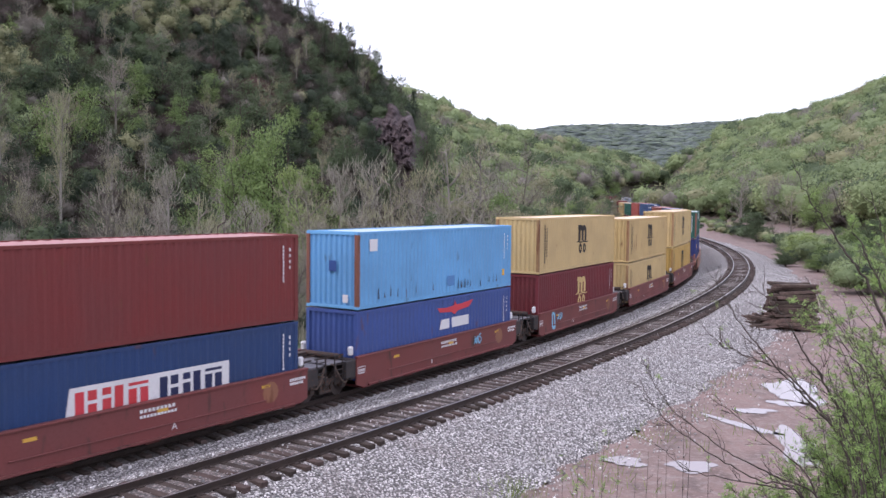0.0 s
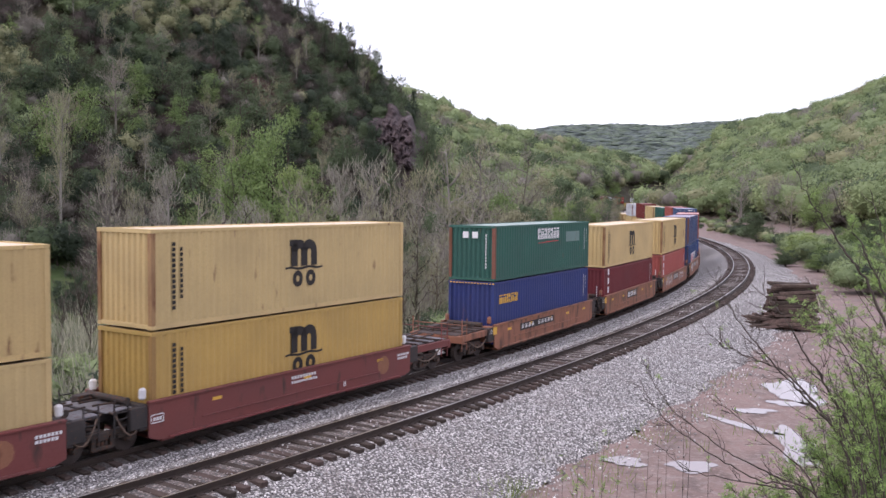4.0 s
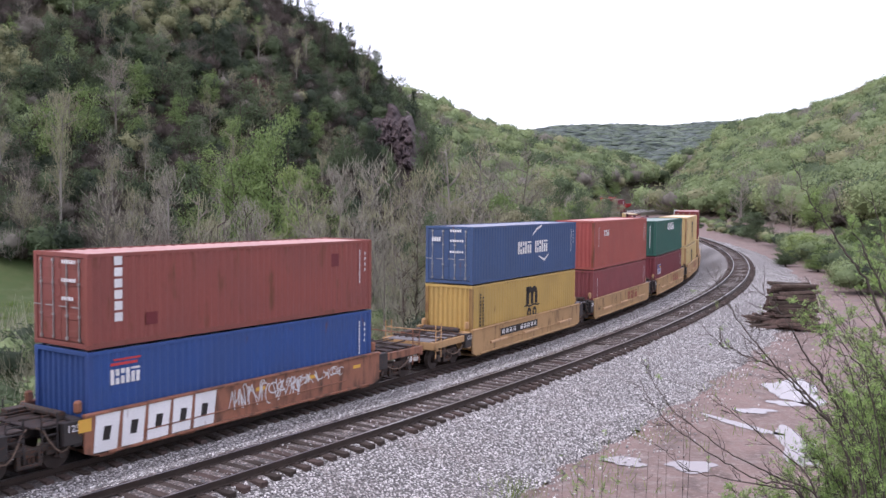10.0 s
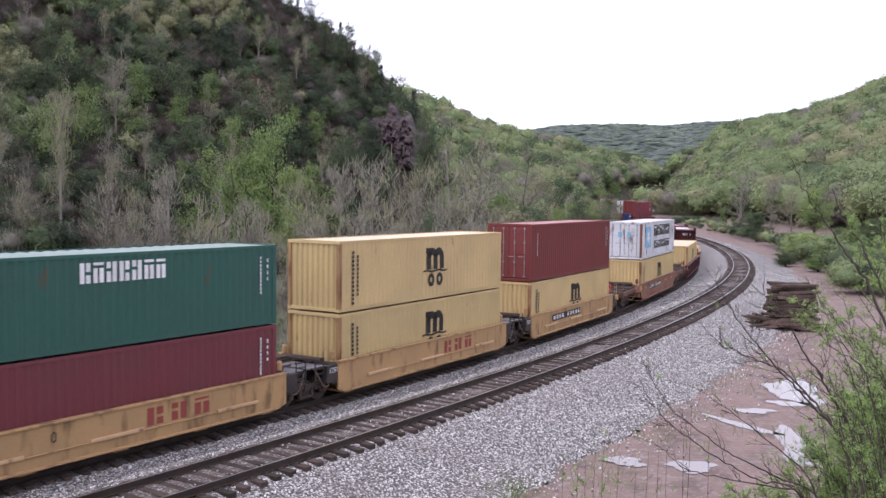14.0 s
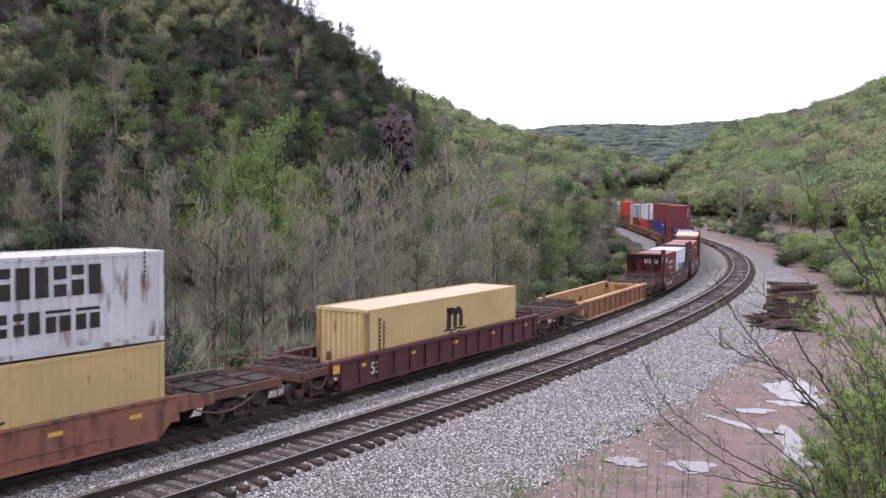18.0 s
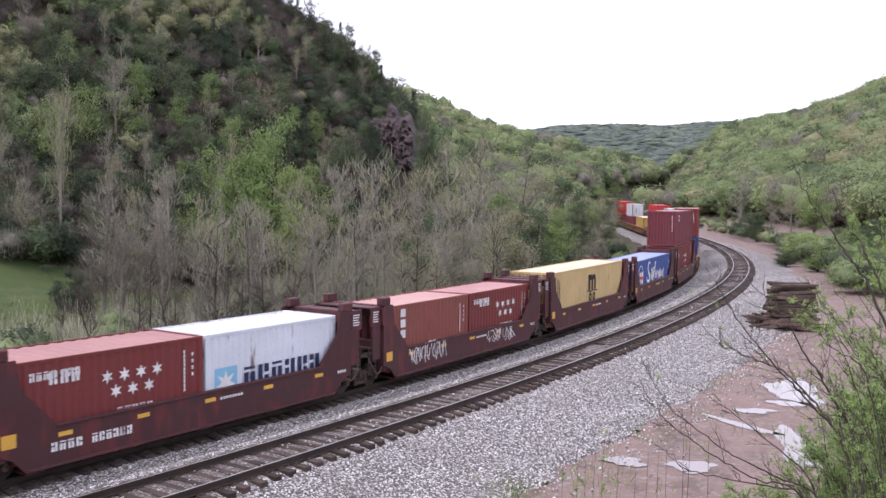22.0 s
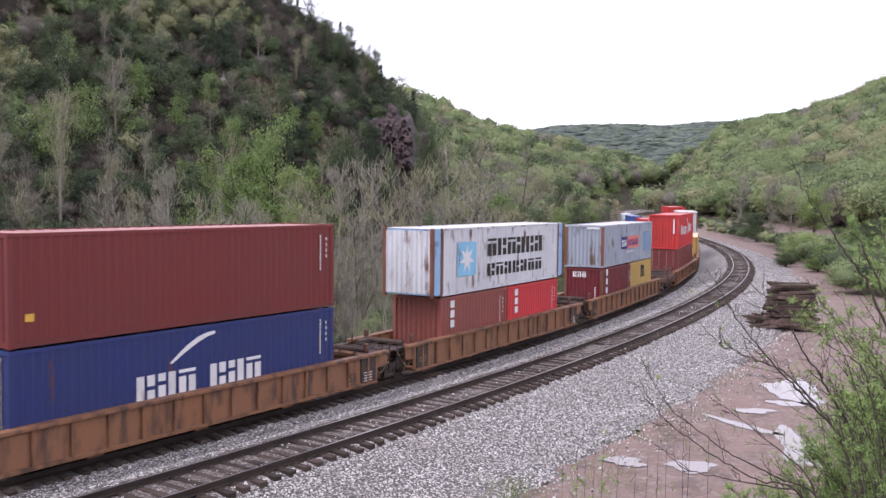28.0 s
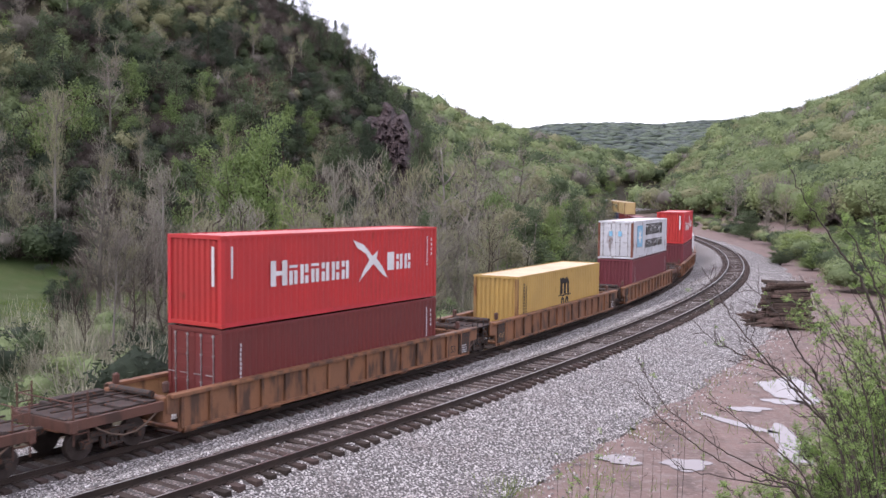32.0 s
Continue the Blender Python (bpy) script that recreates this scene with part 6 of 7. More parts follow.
def wood_stuff(name, label, rng, xs, ys, hs, kinds, mats, per=120, size=0.03, shape=0.5, sub=1, core=0.74):
    """A wood of many crowns: rounded boughs fringed with leaf clumps, or with fine upright twigs where leafless."""
    zs = height(xs, ys)[0]
    V, F, ix, sm, base = [], [], [], [], 0
    shapes, faces = SHAPES[sub]
    for x, y, z, h, k in zip(xs, ys, zs, hs, kinds):
        S, bough = shapes[int(rng.integers(10))]
        a = rng.uniform(0, 6.28)
        c, s = math.cos(a), math.sin(a)
        w = h * shape * 0.62 * rng.uniform(0.85, 1.15)
        Q = (S * (1 + rng.normal(0, 0.05, (len(S), 1)))) @ np.array([[c, s, 0], [-s, c, 0], [0, 0, 1]])
        mid = np.array([x, y, z + h * 0.56])
        ext = np.array([w, w, h * 0.42])
        bare = k in TWIGGY
        if core:
            V.append(Q * ext * core * (0.8 if bare else 1.0) + mid)
            F.append(faces + base)
            ix.append(np.full(len(faces), k))
            sm.append(np.ones(len(faces), bool))
            base += len(Q)
        m = per
        j = faces[rng.integers(0, len(faces), m)]
        f = rng.dirichlet((1, 1, 1), m)
        q = (Q[j] * f[:, :, None]).sum(1)
        out = q / np.linalg.norm(q, axis=1, keepdims=True)
        c0 = q * ext * (0.74 + 0.5 * rng.random((m, 1)) ** 1.3) + mid
        if bare:
            d = out * 0.6 + np.array([0, 0, 0.9]) + rng.normal(0, 0.3, (m, 3))
            d /= np.linalg.norm(d, axis=1, keepdims=True)
            side = np.cross(d, rng.normal(size=(m, 3)))
            side /= np.linalg.norm(side, axis=1, keepdims=True) + 1e-9
            ln = h * 0.10 * rng.uniform(0.5, 1.3, (m, 1))
            wd = h * 0.0065
            T = np.stack([c0 - d * ln - side * wd, c0 - d * ln + side * wd, c0 + d * ln], 1).reshape(-1, 3)
        else:
            g = out + np.array([0, 0, 0.35]) + rng.normal(0, 0.55, (m, 3))
            d = np.cross(g, rng.normal(size=(m, 3)))
            d /= np.linalg.norm(d, axis=1, keepdims=True) + 1e-9
            side = np.cross(g, d)
            side /= np.linalg.norm(side, axis=1, keepdims=True) + 1e-9
            ln = h * size * 1.7 * rng.uniform(0.5, 1.3, (m, 1))
            T = np.stack([c0 - d * ln - side * ln * 0.45, c0 - d * ln + side * ln * 0.45, c0 + d * ln], 1).reshape(-1, 3)
        V.append(T)
        F.append(np.arange(3 * m).reshape(-1, 3) + base)
        ix.append(np.full(m, k))
        sm.append(np.zeros(m, bool))
        base += 3 * m
    V, F, ix, sm = np.concatenate(V), np.concatenate(F), np.concatenate(ix), np.concatenate(sm)
    me = bpy.data.meshes.new(name)
    me.vertices.add(len(V))
    me.vertices.foreach_set("co", np.ascontiguousarray(V, dtype=np.float32).ravel())
    me.loops.add(len(F) * 3)
    me.loops.foreach_set("vertex_index", F.astype(np.int32).ravel())
    me.polygons.add(len(F))
    me.polygons.foreach_set("loop_start", np.arange(0, len(F) * 3, 3, dtype=np.int32))
    for q in mats:
        me.materials.append(q)
    me.polygons.foreach_set("material_index", ix.astype(np.int32))
    me.update(calc_edges=True)
    me.polygons.foreach_set("use_smooth", sm)
    tagged(new(name, me), label, "woods", kind="stuff")


def scatter(rng, n, b0, b1, d0, d1, power=1.0):
    t = rng.uniform(b0, b1, n)
    d = d0 + (d1 - d0) * rng.random(n) ** power
    return t * d, d


def patchy(rng, x, y, table):
    """Foliage by patches: a low wave over the land picks among rows of chances."""
    w = 0.5 + 0.5 * np.sin(x * 0.11 + 2.0 * np.sin(y * 0.043)) * np.sin(y * 0.085 + 1.5 * np.sin(x * 0.057))
    row = np.clip((w + rng.normal(0, 0.10, len(x))) * len(table), 0, len(table) - 1).astype(int)
    return np.array([rng.choice(7, p=table[r]) for r in row], dtype=int)


GREENS = [MASS[k] for k in ("fresh", "bright", "mid", "dark", "olive", "grey", "brown", "russet")]
SPRING = [[.52, .16, .18, .00, .06, .08, .00], [.44, .08, .24, .00, .12, .12, .00], [.42, .12, .18, .00, .14, .14, .00], [.34, .08, .18, .00, .18, .20, .02]]
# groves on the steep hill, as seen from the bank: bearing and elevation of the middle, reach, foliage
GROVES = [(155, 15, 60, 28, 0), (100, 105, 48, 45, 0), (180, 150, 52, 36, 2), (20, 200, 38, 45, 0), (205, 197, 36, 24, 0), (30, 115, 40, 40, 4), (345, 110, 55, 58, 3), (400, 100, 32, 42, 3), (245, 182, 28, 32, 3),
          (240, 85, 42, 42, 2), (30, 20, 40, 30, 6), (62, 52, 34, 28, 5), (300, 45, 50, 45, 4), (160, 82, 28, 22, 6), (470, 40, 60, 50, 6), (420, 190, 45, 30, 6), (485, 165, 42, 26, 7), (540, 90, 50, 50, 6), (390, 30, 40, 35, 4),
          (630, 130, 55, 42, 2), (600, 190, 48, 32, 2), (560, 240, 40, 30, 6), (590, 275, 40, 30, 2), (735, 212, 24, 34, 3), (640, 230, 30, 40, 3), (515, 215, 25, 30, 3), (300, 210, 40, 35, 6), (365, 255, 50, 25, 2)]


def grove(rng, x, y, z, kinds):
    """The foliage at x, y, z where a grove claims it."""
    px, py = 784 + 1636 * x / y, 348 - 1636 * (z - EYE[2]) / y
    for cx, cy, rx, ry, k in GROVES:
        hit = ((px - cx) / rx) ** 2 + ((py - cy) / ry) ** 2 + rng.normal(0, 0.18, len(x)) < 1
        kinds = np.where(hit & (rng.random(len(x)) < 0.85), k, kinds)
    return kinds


def build_woods():
    rng = np.random.default_rng(21)
    # far across the valley, the air's haze put into the foliage colours
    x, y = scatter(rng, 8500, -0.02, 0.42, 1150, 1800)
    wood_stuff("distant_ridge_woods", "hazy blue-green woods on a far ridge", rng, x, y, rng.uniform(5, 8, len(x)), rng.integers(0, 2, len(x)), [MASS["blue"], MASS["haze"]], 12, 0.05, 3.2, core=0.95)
    # the second hill and the hill over the line's outer side
    for b0, b1, d0, d1, n, lim, per, size, sub, label in ((-0.035, 0.36, 245, 440, 1300, 18, 700, 0.027, 2, "spring-green woods on the hillside across the valley"),
                                                          (-0.045, 0.36, 440, 680, 1200, 18, 300, 0.034, 1, "paler spring woods high on the hillside across the valley"),
                                                          (0.2, 0.62, 112, 270, 780, 22, 1000, 0.021, 2, "fresh green woods on the hill beside the line"),
                                                          (0.2, 0.62, 270, 590, 1300, 22, 420, 0.030, 1, "green woods higher on the hill beside the line")):
        x, y = scatter(rng, n, b0, b1, d0, d1)
        z, wood, s, nn = height(x, y)
        keep = (wood > 0.5) & ((nn > lim) | (nn < -np.where(y > 300, 8.5, lim)) | (y > 700))
        x, y = x[keep], y[keep]
        wood_stuff("hillside_woods", label, rng, x, y, rng.uniform(7.0, 13.5, len(x)), patchy(rng, x, y, SPRING), GREENS, per, size, 0.95, sub, 0.78)
    # the valley's floor beyond the bend
    x, y = scatter(rng, 1300, -0.02, 0.36, 300, 1150, 1.3)
    z, wood, s, nn = height(x, y)
    keep = (abs(nn) > 13) & (wood < 0.5) | (y > 660)
    x, y = x[keep], y[keep]
    wood_stuff("valley_woods", "pale spring woods on the valley floor", rng, x, y, rng.uniform(7, 12, len(x)), patchy(rng, x, y, SPRING), GREENS, 220, 0.036, 0.9)
    # undergrowth of the steep hill across the stream
    x, y = scatter(rng, 2500, -0.50, -0.01, 104, 270)
    z, wood, s, nn = height(x, y)
    keep = (wood > 0.5) & ~meadow(x, y, z + 1.5)
    x, y, z = x[keep], y[keep], z[keep]
    steep = [[.10, .0, .52, .20, .04, .04, .10], [.0, .0, .36, .36, .04, .06, .18], [.0, .0, .28, .24, .08, .10, .30], [.04, .0, .46, .28, .04, .04, .14]]
    foot = [[.02, .0, .20, .16, .02, .20, .40], [.0, .0, .08, .24, .0, .20, .48], [.0, .0, .06, .16, .0, .26, .52], [.0, .0, .24, .28, .02, .16, .30]]
    low = z + rng.normal(0, 3, len(z)) < 13
    kinds = np.where(low, patchy(rng, x, y, foot), patchy(rng, x, y, steep))
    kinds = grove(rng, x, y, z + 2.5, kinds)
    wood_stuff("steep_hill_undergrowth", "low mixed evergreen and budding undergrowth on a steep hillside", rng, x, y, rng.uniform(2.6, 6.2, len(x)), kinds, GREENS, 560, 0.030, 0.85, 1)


build_woods()


# ---- the rock face at the end of the steep hill ----
def rock_face():
    """Broken strata leaning back into the slope, with an uneven outline."""
    rock = surf("red_brown_rock", (0.095, 0.070, 0.072), (0.054, 0.042, 0.045), 0.85, 0.35, 5, 0.8, stain=(0.14, 0.10, 0.085), amount=0.35, bump_dist=0.3)
    n, m = 110, 90
    V, F = [], []
    for i in range(n):
        for j in range(m):
            u, v = i / (n - 1), j / (m - 1)
            z = 3.0 + (26.0 - 15.0 * max(0, u - 0.45) ** 1.5 + 3.0 * noise.noise((u * 5.0, 3.0, 1.0)) - 5 * max(0, 0.25 - u)) * v
            x = -19.0 + 16.6 * u + 1.4 * u * u * noise.noise((z * 0.22, 1.0, 4.0)) - 2.0 * (1 - u) * noise.noise((z * 0.3, 5.0, 4.0)) - 2.5 * v * v * u
            w1 = 1.5 * noise.noise((x * 0.15, z * 0.15, 1.0))
            d = 1.0 * noise.cell((x * 0.5 - z * 0.16 + w1, z * 0.22 + x * 0.12, 0.5)) + 0.9 * noise.cell((x * 1.3 - z * 0.3 + w1, z * 0.7 + x * 0.3 + w1, 4.5)) + 0.5 * noise.cell((x * 2.4, z * 1.5 + x * 0.6, 8.5)) + 2.0 * noise.noise((x * 0.2, z * 0.2, 2.0))
            wob = 0.10 * noise.noise((x * 0.3, z * 0.3, 9.0))
            edge = (min(u, 1 - u, (1 - v) * 0.9, 0.12 + 0.5 * v + 0.4 * u) + wob - 0.06) * 7
            y = 187 + 0.6 * (z - 3) + d * max(0, min(1, edge)) + max(0, 1 - edge) * 12 + 6 * (u - 0.7) ** 2
            V.append((x, y, z))
    for i in range(n - 1):
        for j in range(m - 1):
            a = i * m + j
            F.append((a, a + m, a + m + 1, a + 1))
    ob = new("rock_face", mesh_of("rock_face", V, F, rock))
    tagged(ob, "dark red-brown broken rock face on the hillside", "cliff", kind="structure")


rock_face()


# ---- trees that stand out singly ----
def place(px, depth):
    return bearing(px) * depth, depth


def by_top(px, py, depth, kind, variant, leaves, bark, label, wide=1.0, lite=False):
    """A tree whose top shows at a bearing and elevation, rooted on the ground at that depth."""
    x, y = place(px, depth)
    z = float(height(np.array([x]), np.array([y]))[0][0])
    while depth > 80 and not kind.startswith("bush") and meadow(x, y, z) and depth < 190:
        depth += 4
        x, y = place(px, depth)
        z = float(height(np.array([x]), np.array([y]))[0][0])
    h = EYE[2] + elevation(px, py) * depth - z
    if h > 1.2:
        tree(kind, variant, LEAF[leaves], bark, x, y, h, label, wide=wide, lite=lite, group="trees across the stream" if px < 1000 else "trees along the line")


BARE = "leafless grey tree with fine budding twigs"
for q in [
    (105, 166, 84, "tall", 0, "olive", bark_pale, "tall slender pale-barked tree coming into leaf", 0.62, True),
    (468, 193, 116, "broad", 0, "fresh", bark_dark, "fresh green tree in young leaf on the slope", 0.66),
    (432, 250, 118, "broad", 2, "fresh", bark_dark, "fresh green tree in young leaf on the slope", 0.7),
    (508, 285, 108, "broad", 1, "bright", bark_grey, "bright yellow-green tree in young leaf", 0.7),
    (300, 285, 92, "tall", 1, "grey", bark_pale, "pale leafless tree with forked stems", 0.9),
    (180, 300, 90, "bare", 0, "brown", bark_grey, BARE, 1.0), (230, 310, 96, "bare", 1, "grey", bark_grey, BARE, 1.0), (40, 300, 88, "bare", 2, "grey", bark_grey, BARE, 1.0),
    (350, 320, 90, "bare", 2, "olive", bark_grey, BARE, 1.0), (400, 330, 95, "bare", 0, "grey", bark_grey, BARE, 1.0), (555, 300, 95, "bare", 1, "olive", bark_grey, BARE, 0.9),
    (600, 285, 98, "tall", 2, "grey", bark_grey, BARE, 0.9), (640, 295, 92, "bare", 2, "olive", bark_grey, BARE, 0.9), (665, 268, 100, "tall", 0, "grey", bark_pale, BARE, 1.0),
    (700, 290, 96, "bare", 0, "olive", bark_grey, BARE, 0.9), (735, 285, 104, "tall", 1, "olive", bark_grey, BARE, 0.9), (760, 320, 98, "bare", 1, "grey", bark_grey, BARE, 1.0),
    (800, 232, 110, "bare", 0, "olive", bark_pale, "large pale tree just coming into leaf", 1.0), (850, 214, 116, "bare", 2, "olive", bark_pale, "large pale tree just coming into leaf", 1.0),
    (895, 248, 118, "bare", 1, "grey", bark_grey, "large pale tree just coming into leaf", 1.0), (925, 300, 112, "bare", 0, "olive", bark_grey, BARE, 1.0),
    (830, 330, 92, "bare", 1, "grey", bark_grey, BARE, 1.0), (785, 360, 84, "bare", 2, "grey", bark_grey, BARE, 1.0), (870, 360, 84, "bare", 0, "olive", bark_grey, BARE, 1.0),
    (905, 365, 86, "broad", 1, "olive", bark_grey, "green and olive tree in young leaf by the line", 0.9), (940, 358, 92, "broad", 0, "mid", bark_grey, "green tree in young leaf by the line", 0.9),
    (975, 385, 98, "broad", 2, "fresh", bark_dark, "green tree in young leaf by the line", 1.0), (1010, 392, 108, "broad", 1, "mid", bark_dark, "green tree in young leaf by the line", 1.0),
    (1000, 330, 150, "bare", 2, "grey", bark_grey, BARE, 1.0), (1035, 350, 150, "bare", 1, "brown", bark_grey, BARE, 1.0), (1062, 340, 190, "bare", 0, "olive", bark_grey, BARE, 1.0),
    (1055, 388, 135, "bush_bare", 0, "grey", bark_grey, "grey thicket of bare stems by the line", 1.3), (1078, 372, 175, "bush_bare", 1, "olive", bark_grey, "grey thicket of bare stems by the line", 1.2),
    (1030, 410, 118, "bush_bare", 2, "olive", bark_grey, "grey thicket of bare stems by the line", 1.3), (1082, 350, 235, "broad", 0, "olive", bark_grey, "olive tree in young leaf by the line", 1.2),
    (960, 320, 130, "bare", 1, "olive", bark_grey, BARE, 1.0), (985, 300, 170, "broad", 2, "mid", bark_grey, "green tree in young leaf", 1.0),
    (1415, 408, 118, "bush", 0, "bright", bark_dark, "dense bright green bush beside the dirt road", 2.2), (1392, 436, 108, "bush", 1, "mid", bark_dark, "green bush beside the dirt road", 2.2),
    (1450, 440, 100, "bush", 2, "fresh", bark_dark, "green bush beside the dirt road", 2.4), (1480, 400, 105, "broad", 1, "mid", bark_dark, "green tree in young leaf at the wood's edge", 1.0),
    (1510, 370, 112, "broad", 0, "fresh", bark_dark, "green tree in young leaf at the wood's edge", 1.0), (1550, 380, 100, "broad", 2, "mid", bark_dark, "green tree in young leaf at the wood's edge", 1.0),
    (1530, 430, 88, "bush", 1, "fresh", bark_dark, "green bush at the wood's edge", 2.2), (1340, 375, 165, "bush", 2, "mid", bark_dark, "green bush at the wood's edge", 2.0),
    (1370, 360, 170, "bare", 1, "grey", bark_grey, BARE, 1.0), (1310, 380, 190, "bush", 0, "mid", bark_dark, "green bush at the wood's edge", 2.0), (1285, 350, 230, "broad", 1, "fresh", bark_dark, "green tree in young leaf at the wood's edge", 1.0),
    (1400, 330, 165, "bare", 0, "olive", bark_grey, BARE, 1.1), (1310, 300, 230, "bare", 2, "grey", bark_pale, BARE, 1.1), (1440, 320, 160, "broad", 0, "fresh", bark_dark, "green tree in young leaf at the wood's edge", 1.0),
    (1040, 345, 175, "broad", 1, "olive", bark_grey, "olive tree in young leaf by the line", 1.3), (1058, 352, 205, "bush", 0, "olive", bark_grey, "olive thicket in young leaf by the line", 1.6), (1072, 350, 230, "broad", 2, "mid", bark_grey, "green tree in young leaf by the line", 1.4),
    (1080, 358, 222, "bush", 1, "olive", bark_grey, "olive thicket in young leaf by the line", 1.5), (1066, 372, 190, "bush", 2, "grey", bark_grey, "grey thicket by the line", 1.6), (1050, 385, 165, "bush", 0, "mid", bark_grey, "green thicket by the line", 1.6), (1084, 340, 262, "broad", 0, "mid", bark_grey, "green tree in young leaf by the line", 1.4), (1060, 335, 280, "broad", 1, "fresh", bark_grey, "green tree in young leaf by the line", 1.4), (1086, 322, 430, "broad", 0, "fresh", bark_grey, "green tree in young leaf in the valley", 1.5), (1100, 326, 470, "broad", 2, "olive", bark_grey, "olive tree in young leaf in the valley", 1.6), (1118, 330, 500, "broad", 1, "fresh", bark_grey, "green tree in young leaf in the valley", 1.6),
    (752, 196, 181, "broad", 0, "mid", bark_dark, "green tree beside the rock face", 0.4), (641, 215, 180, "broad", 1, "mid", bark_dark, "green tree beside the rock face", 0.4), (660, 205, 180, "broad", 2, "dark", bark_dark, "dark green tree beside the rock face", 0.4), (690, 255, 178, "broad", 0, "mid", bark_dark, "green tree at the foot of the rock face", 0.5), (718, 285, 176, "bare", 1, "brown", bark_grey, BARE, 0.7),
    # small dark leafless trees along the stream
    (105, 505, 70, "bare", 0, "brown", bark_dark, "small dark leafless tree by the stream", 0.8), (160, 450, 74, "bare", 1, "brown", bark_dark, "small dark leafless tree by the stream", 0.7), (245, 455, 70, "bare", 2, "brown", bark_dark, "small dark leafless tree by the stream", 0.8),
    (262, 440, 74, "tall", 2, "brown", bark_dark, "small dark leafless tree by the stream", 0.8), (310, 450, 70, "bare", 1, "brown", bark_dark, "small dark leafless tree by the stream", 0.7), (398, 440, 72, "tall", 1, "brown", bark_dark, "small dark leafless tree by the stream", 0.7),
    (425, 470, 66, "bare", 0, "brown", bark_dark, "small dark leafless tree by the stream", 0.8), (465, 445, 70, "bare", 2, "brown", bark_dark, "small dark leafless tree by the stream", 0.8), (510, 460, 70, "bare", 1, "brown", bark_dark, "small dark leafless tree by the stream", 0.8),
    (590, 430, 74, "tall", 0, "grey", bark_grey, "small dark leafless tree by the stream", 0.8), (610, 420, 70, "bare", 0, "olive", bark_grey, BARE, 0.8), (680, 400, 78, "tall", 2, "grey", bark_grey, BARE, 0.8),
    (730, 390, 80, "bare", 1, "olive", bark_grey, BARE, 0.9), (640, 380, 84, "bare", 1, "grey", bark_grey, BARE, 0.9), (560, 390, 86, "bare", 0, "grey", bark_grey, BARE, 0.9), (770, 420, 76, "bush_bare", 0, "grey", bark_grey, "grey thicket of bare stems", 1.0),
    (132, 466, 96, "bush", 1, "dark", bark_dark, "dark green evergreen bush in the meadow", 1.5), (60, 330, 98, "bare", 1, "grey", bark_grey, BARE, 1.0), (15, 360, 92, "bare", 0, "brown", bark_grey, BARE, 1.0),
    (290, 370, 88, "bare", 0, "brown", bark_grey, BARE, 1.0), (460, 350, 94, "bare", 2, "olive", bark_grey, BARE, 1.0), (500, 370, 88, "bare", 1, "grey", bark_grey, BARE, 1.0), (130, 380, 86, "bare", 2, "grey", bark_grey, BARE, 1.0), (210, 370, 92, "bare", 1, "olive", bark_grey, BARE, 1.0),
]:
    by_top(*q)


for px, py, d, leaves in [(880, 335, 100, "fresh"), (932, 348, 106, "mid"), (990, 352, 122, "fresh"), (1050, 352, 152, "fresh"), (1022, 345, 140, "mid"), (952, 305, 132, "olive"), (820, 350, 98, "olive"), (760, 370, 90, "mid"), (1068, 362, 168, "mid")]:
    by_top(px, py, d, "broad", px % 3, leaves, bark_grey, "tree in young green leaf by the stream", 0.8)
rt = np.random.default_rng(15)
for k in range(16):
    by_top(float(rt.uniform(170, 960)), float(rt.uniform(335, 455)), float(rt.uniform(64, 84)), ("bare", "tall")[k % 2], k % 3, ("grey", "brown", "olive")[k % 3],
           (bark_dark, bark_pale, bark_dark)[k % 3], "slender leafless tree in the thicket by the stream", 0.75)


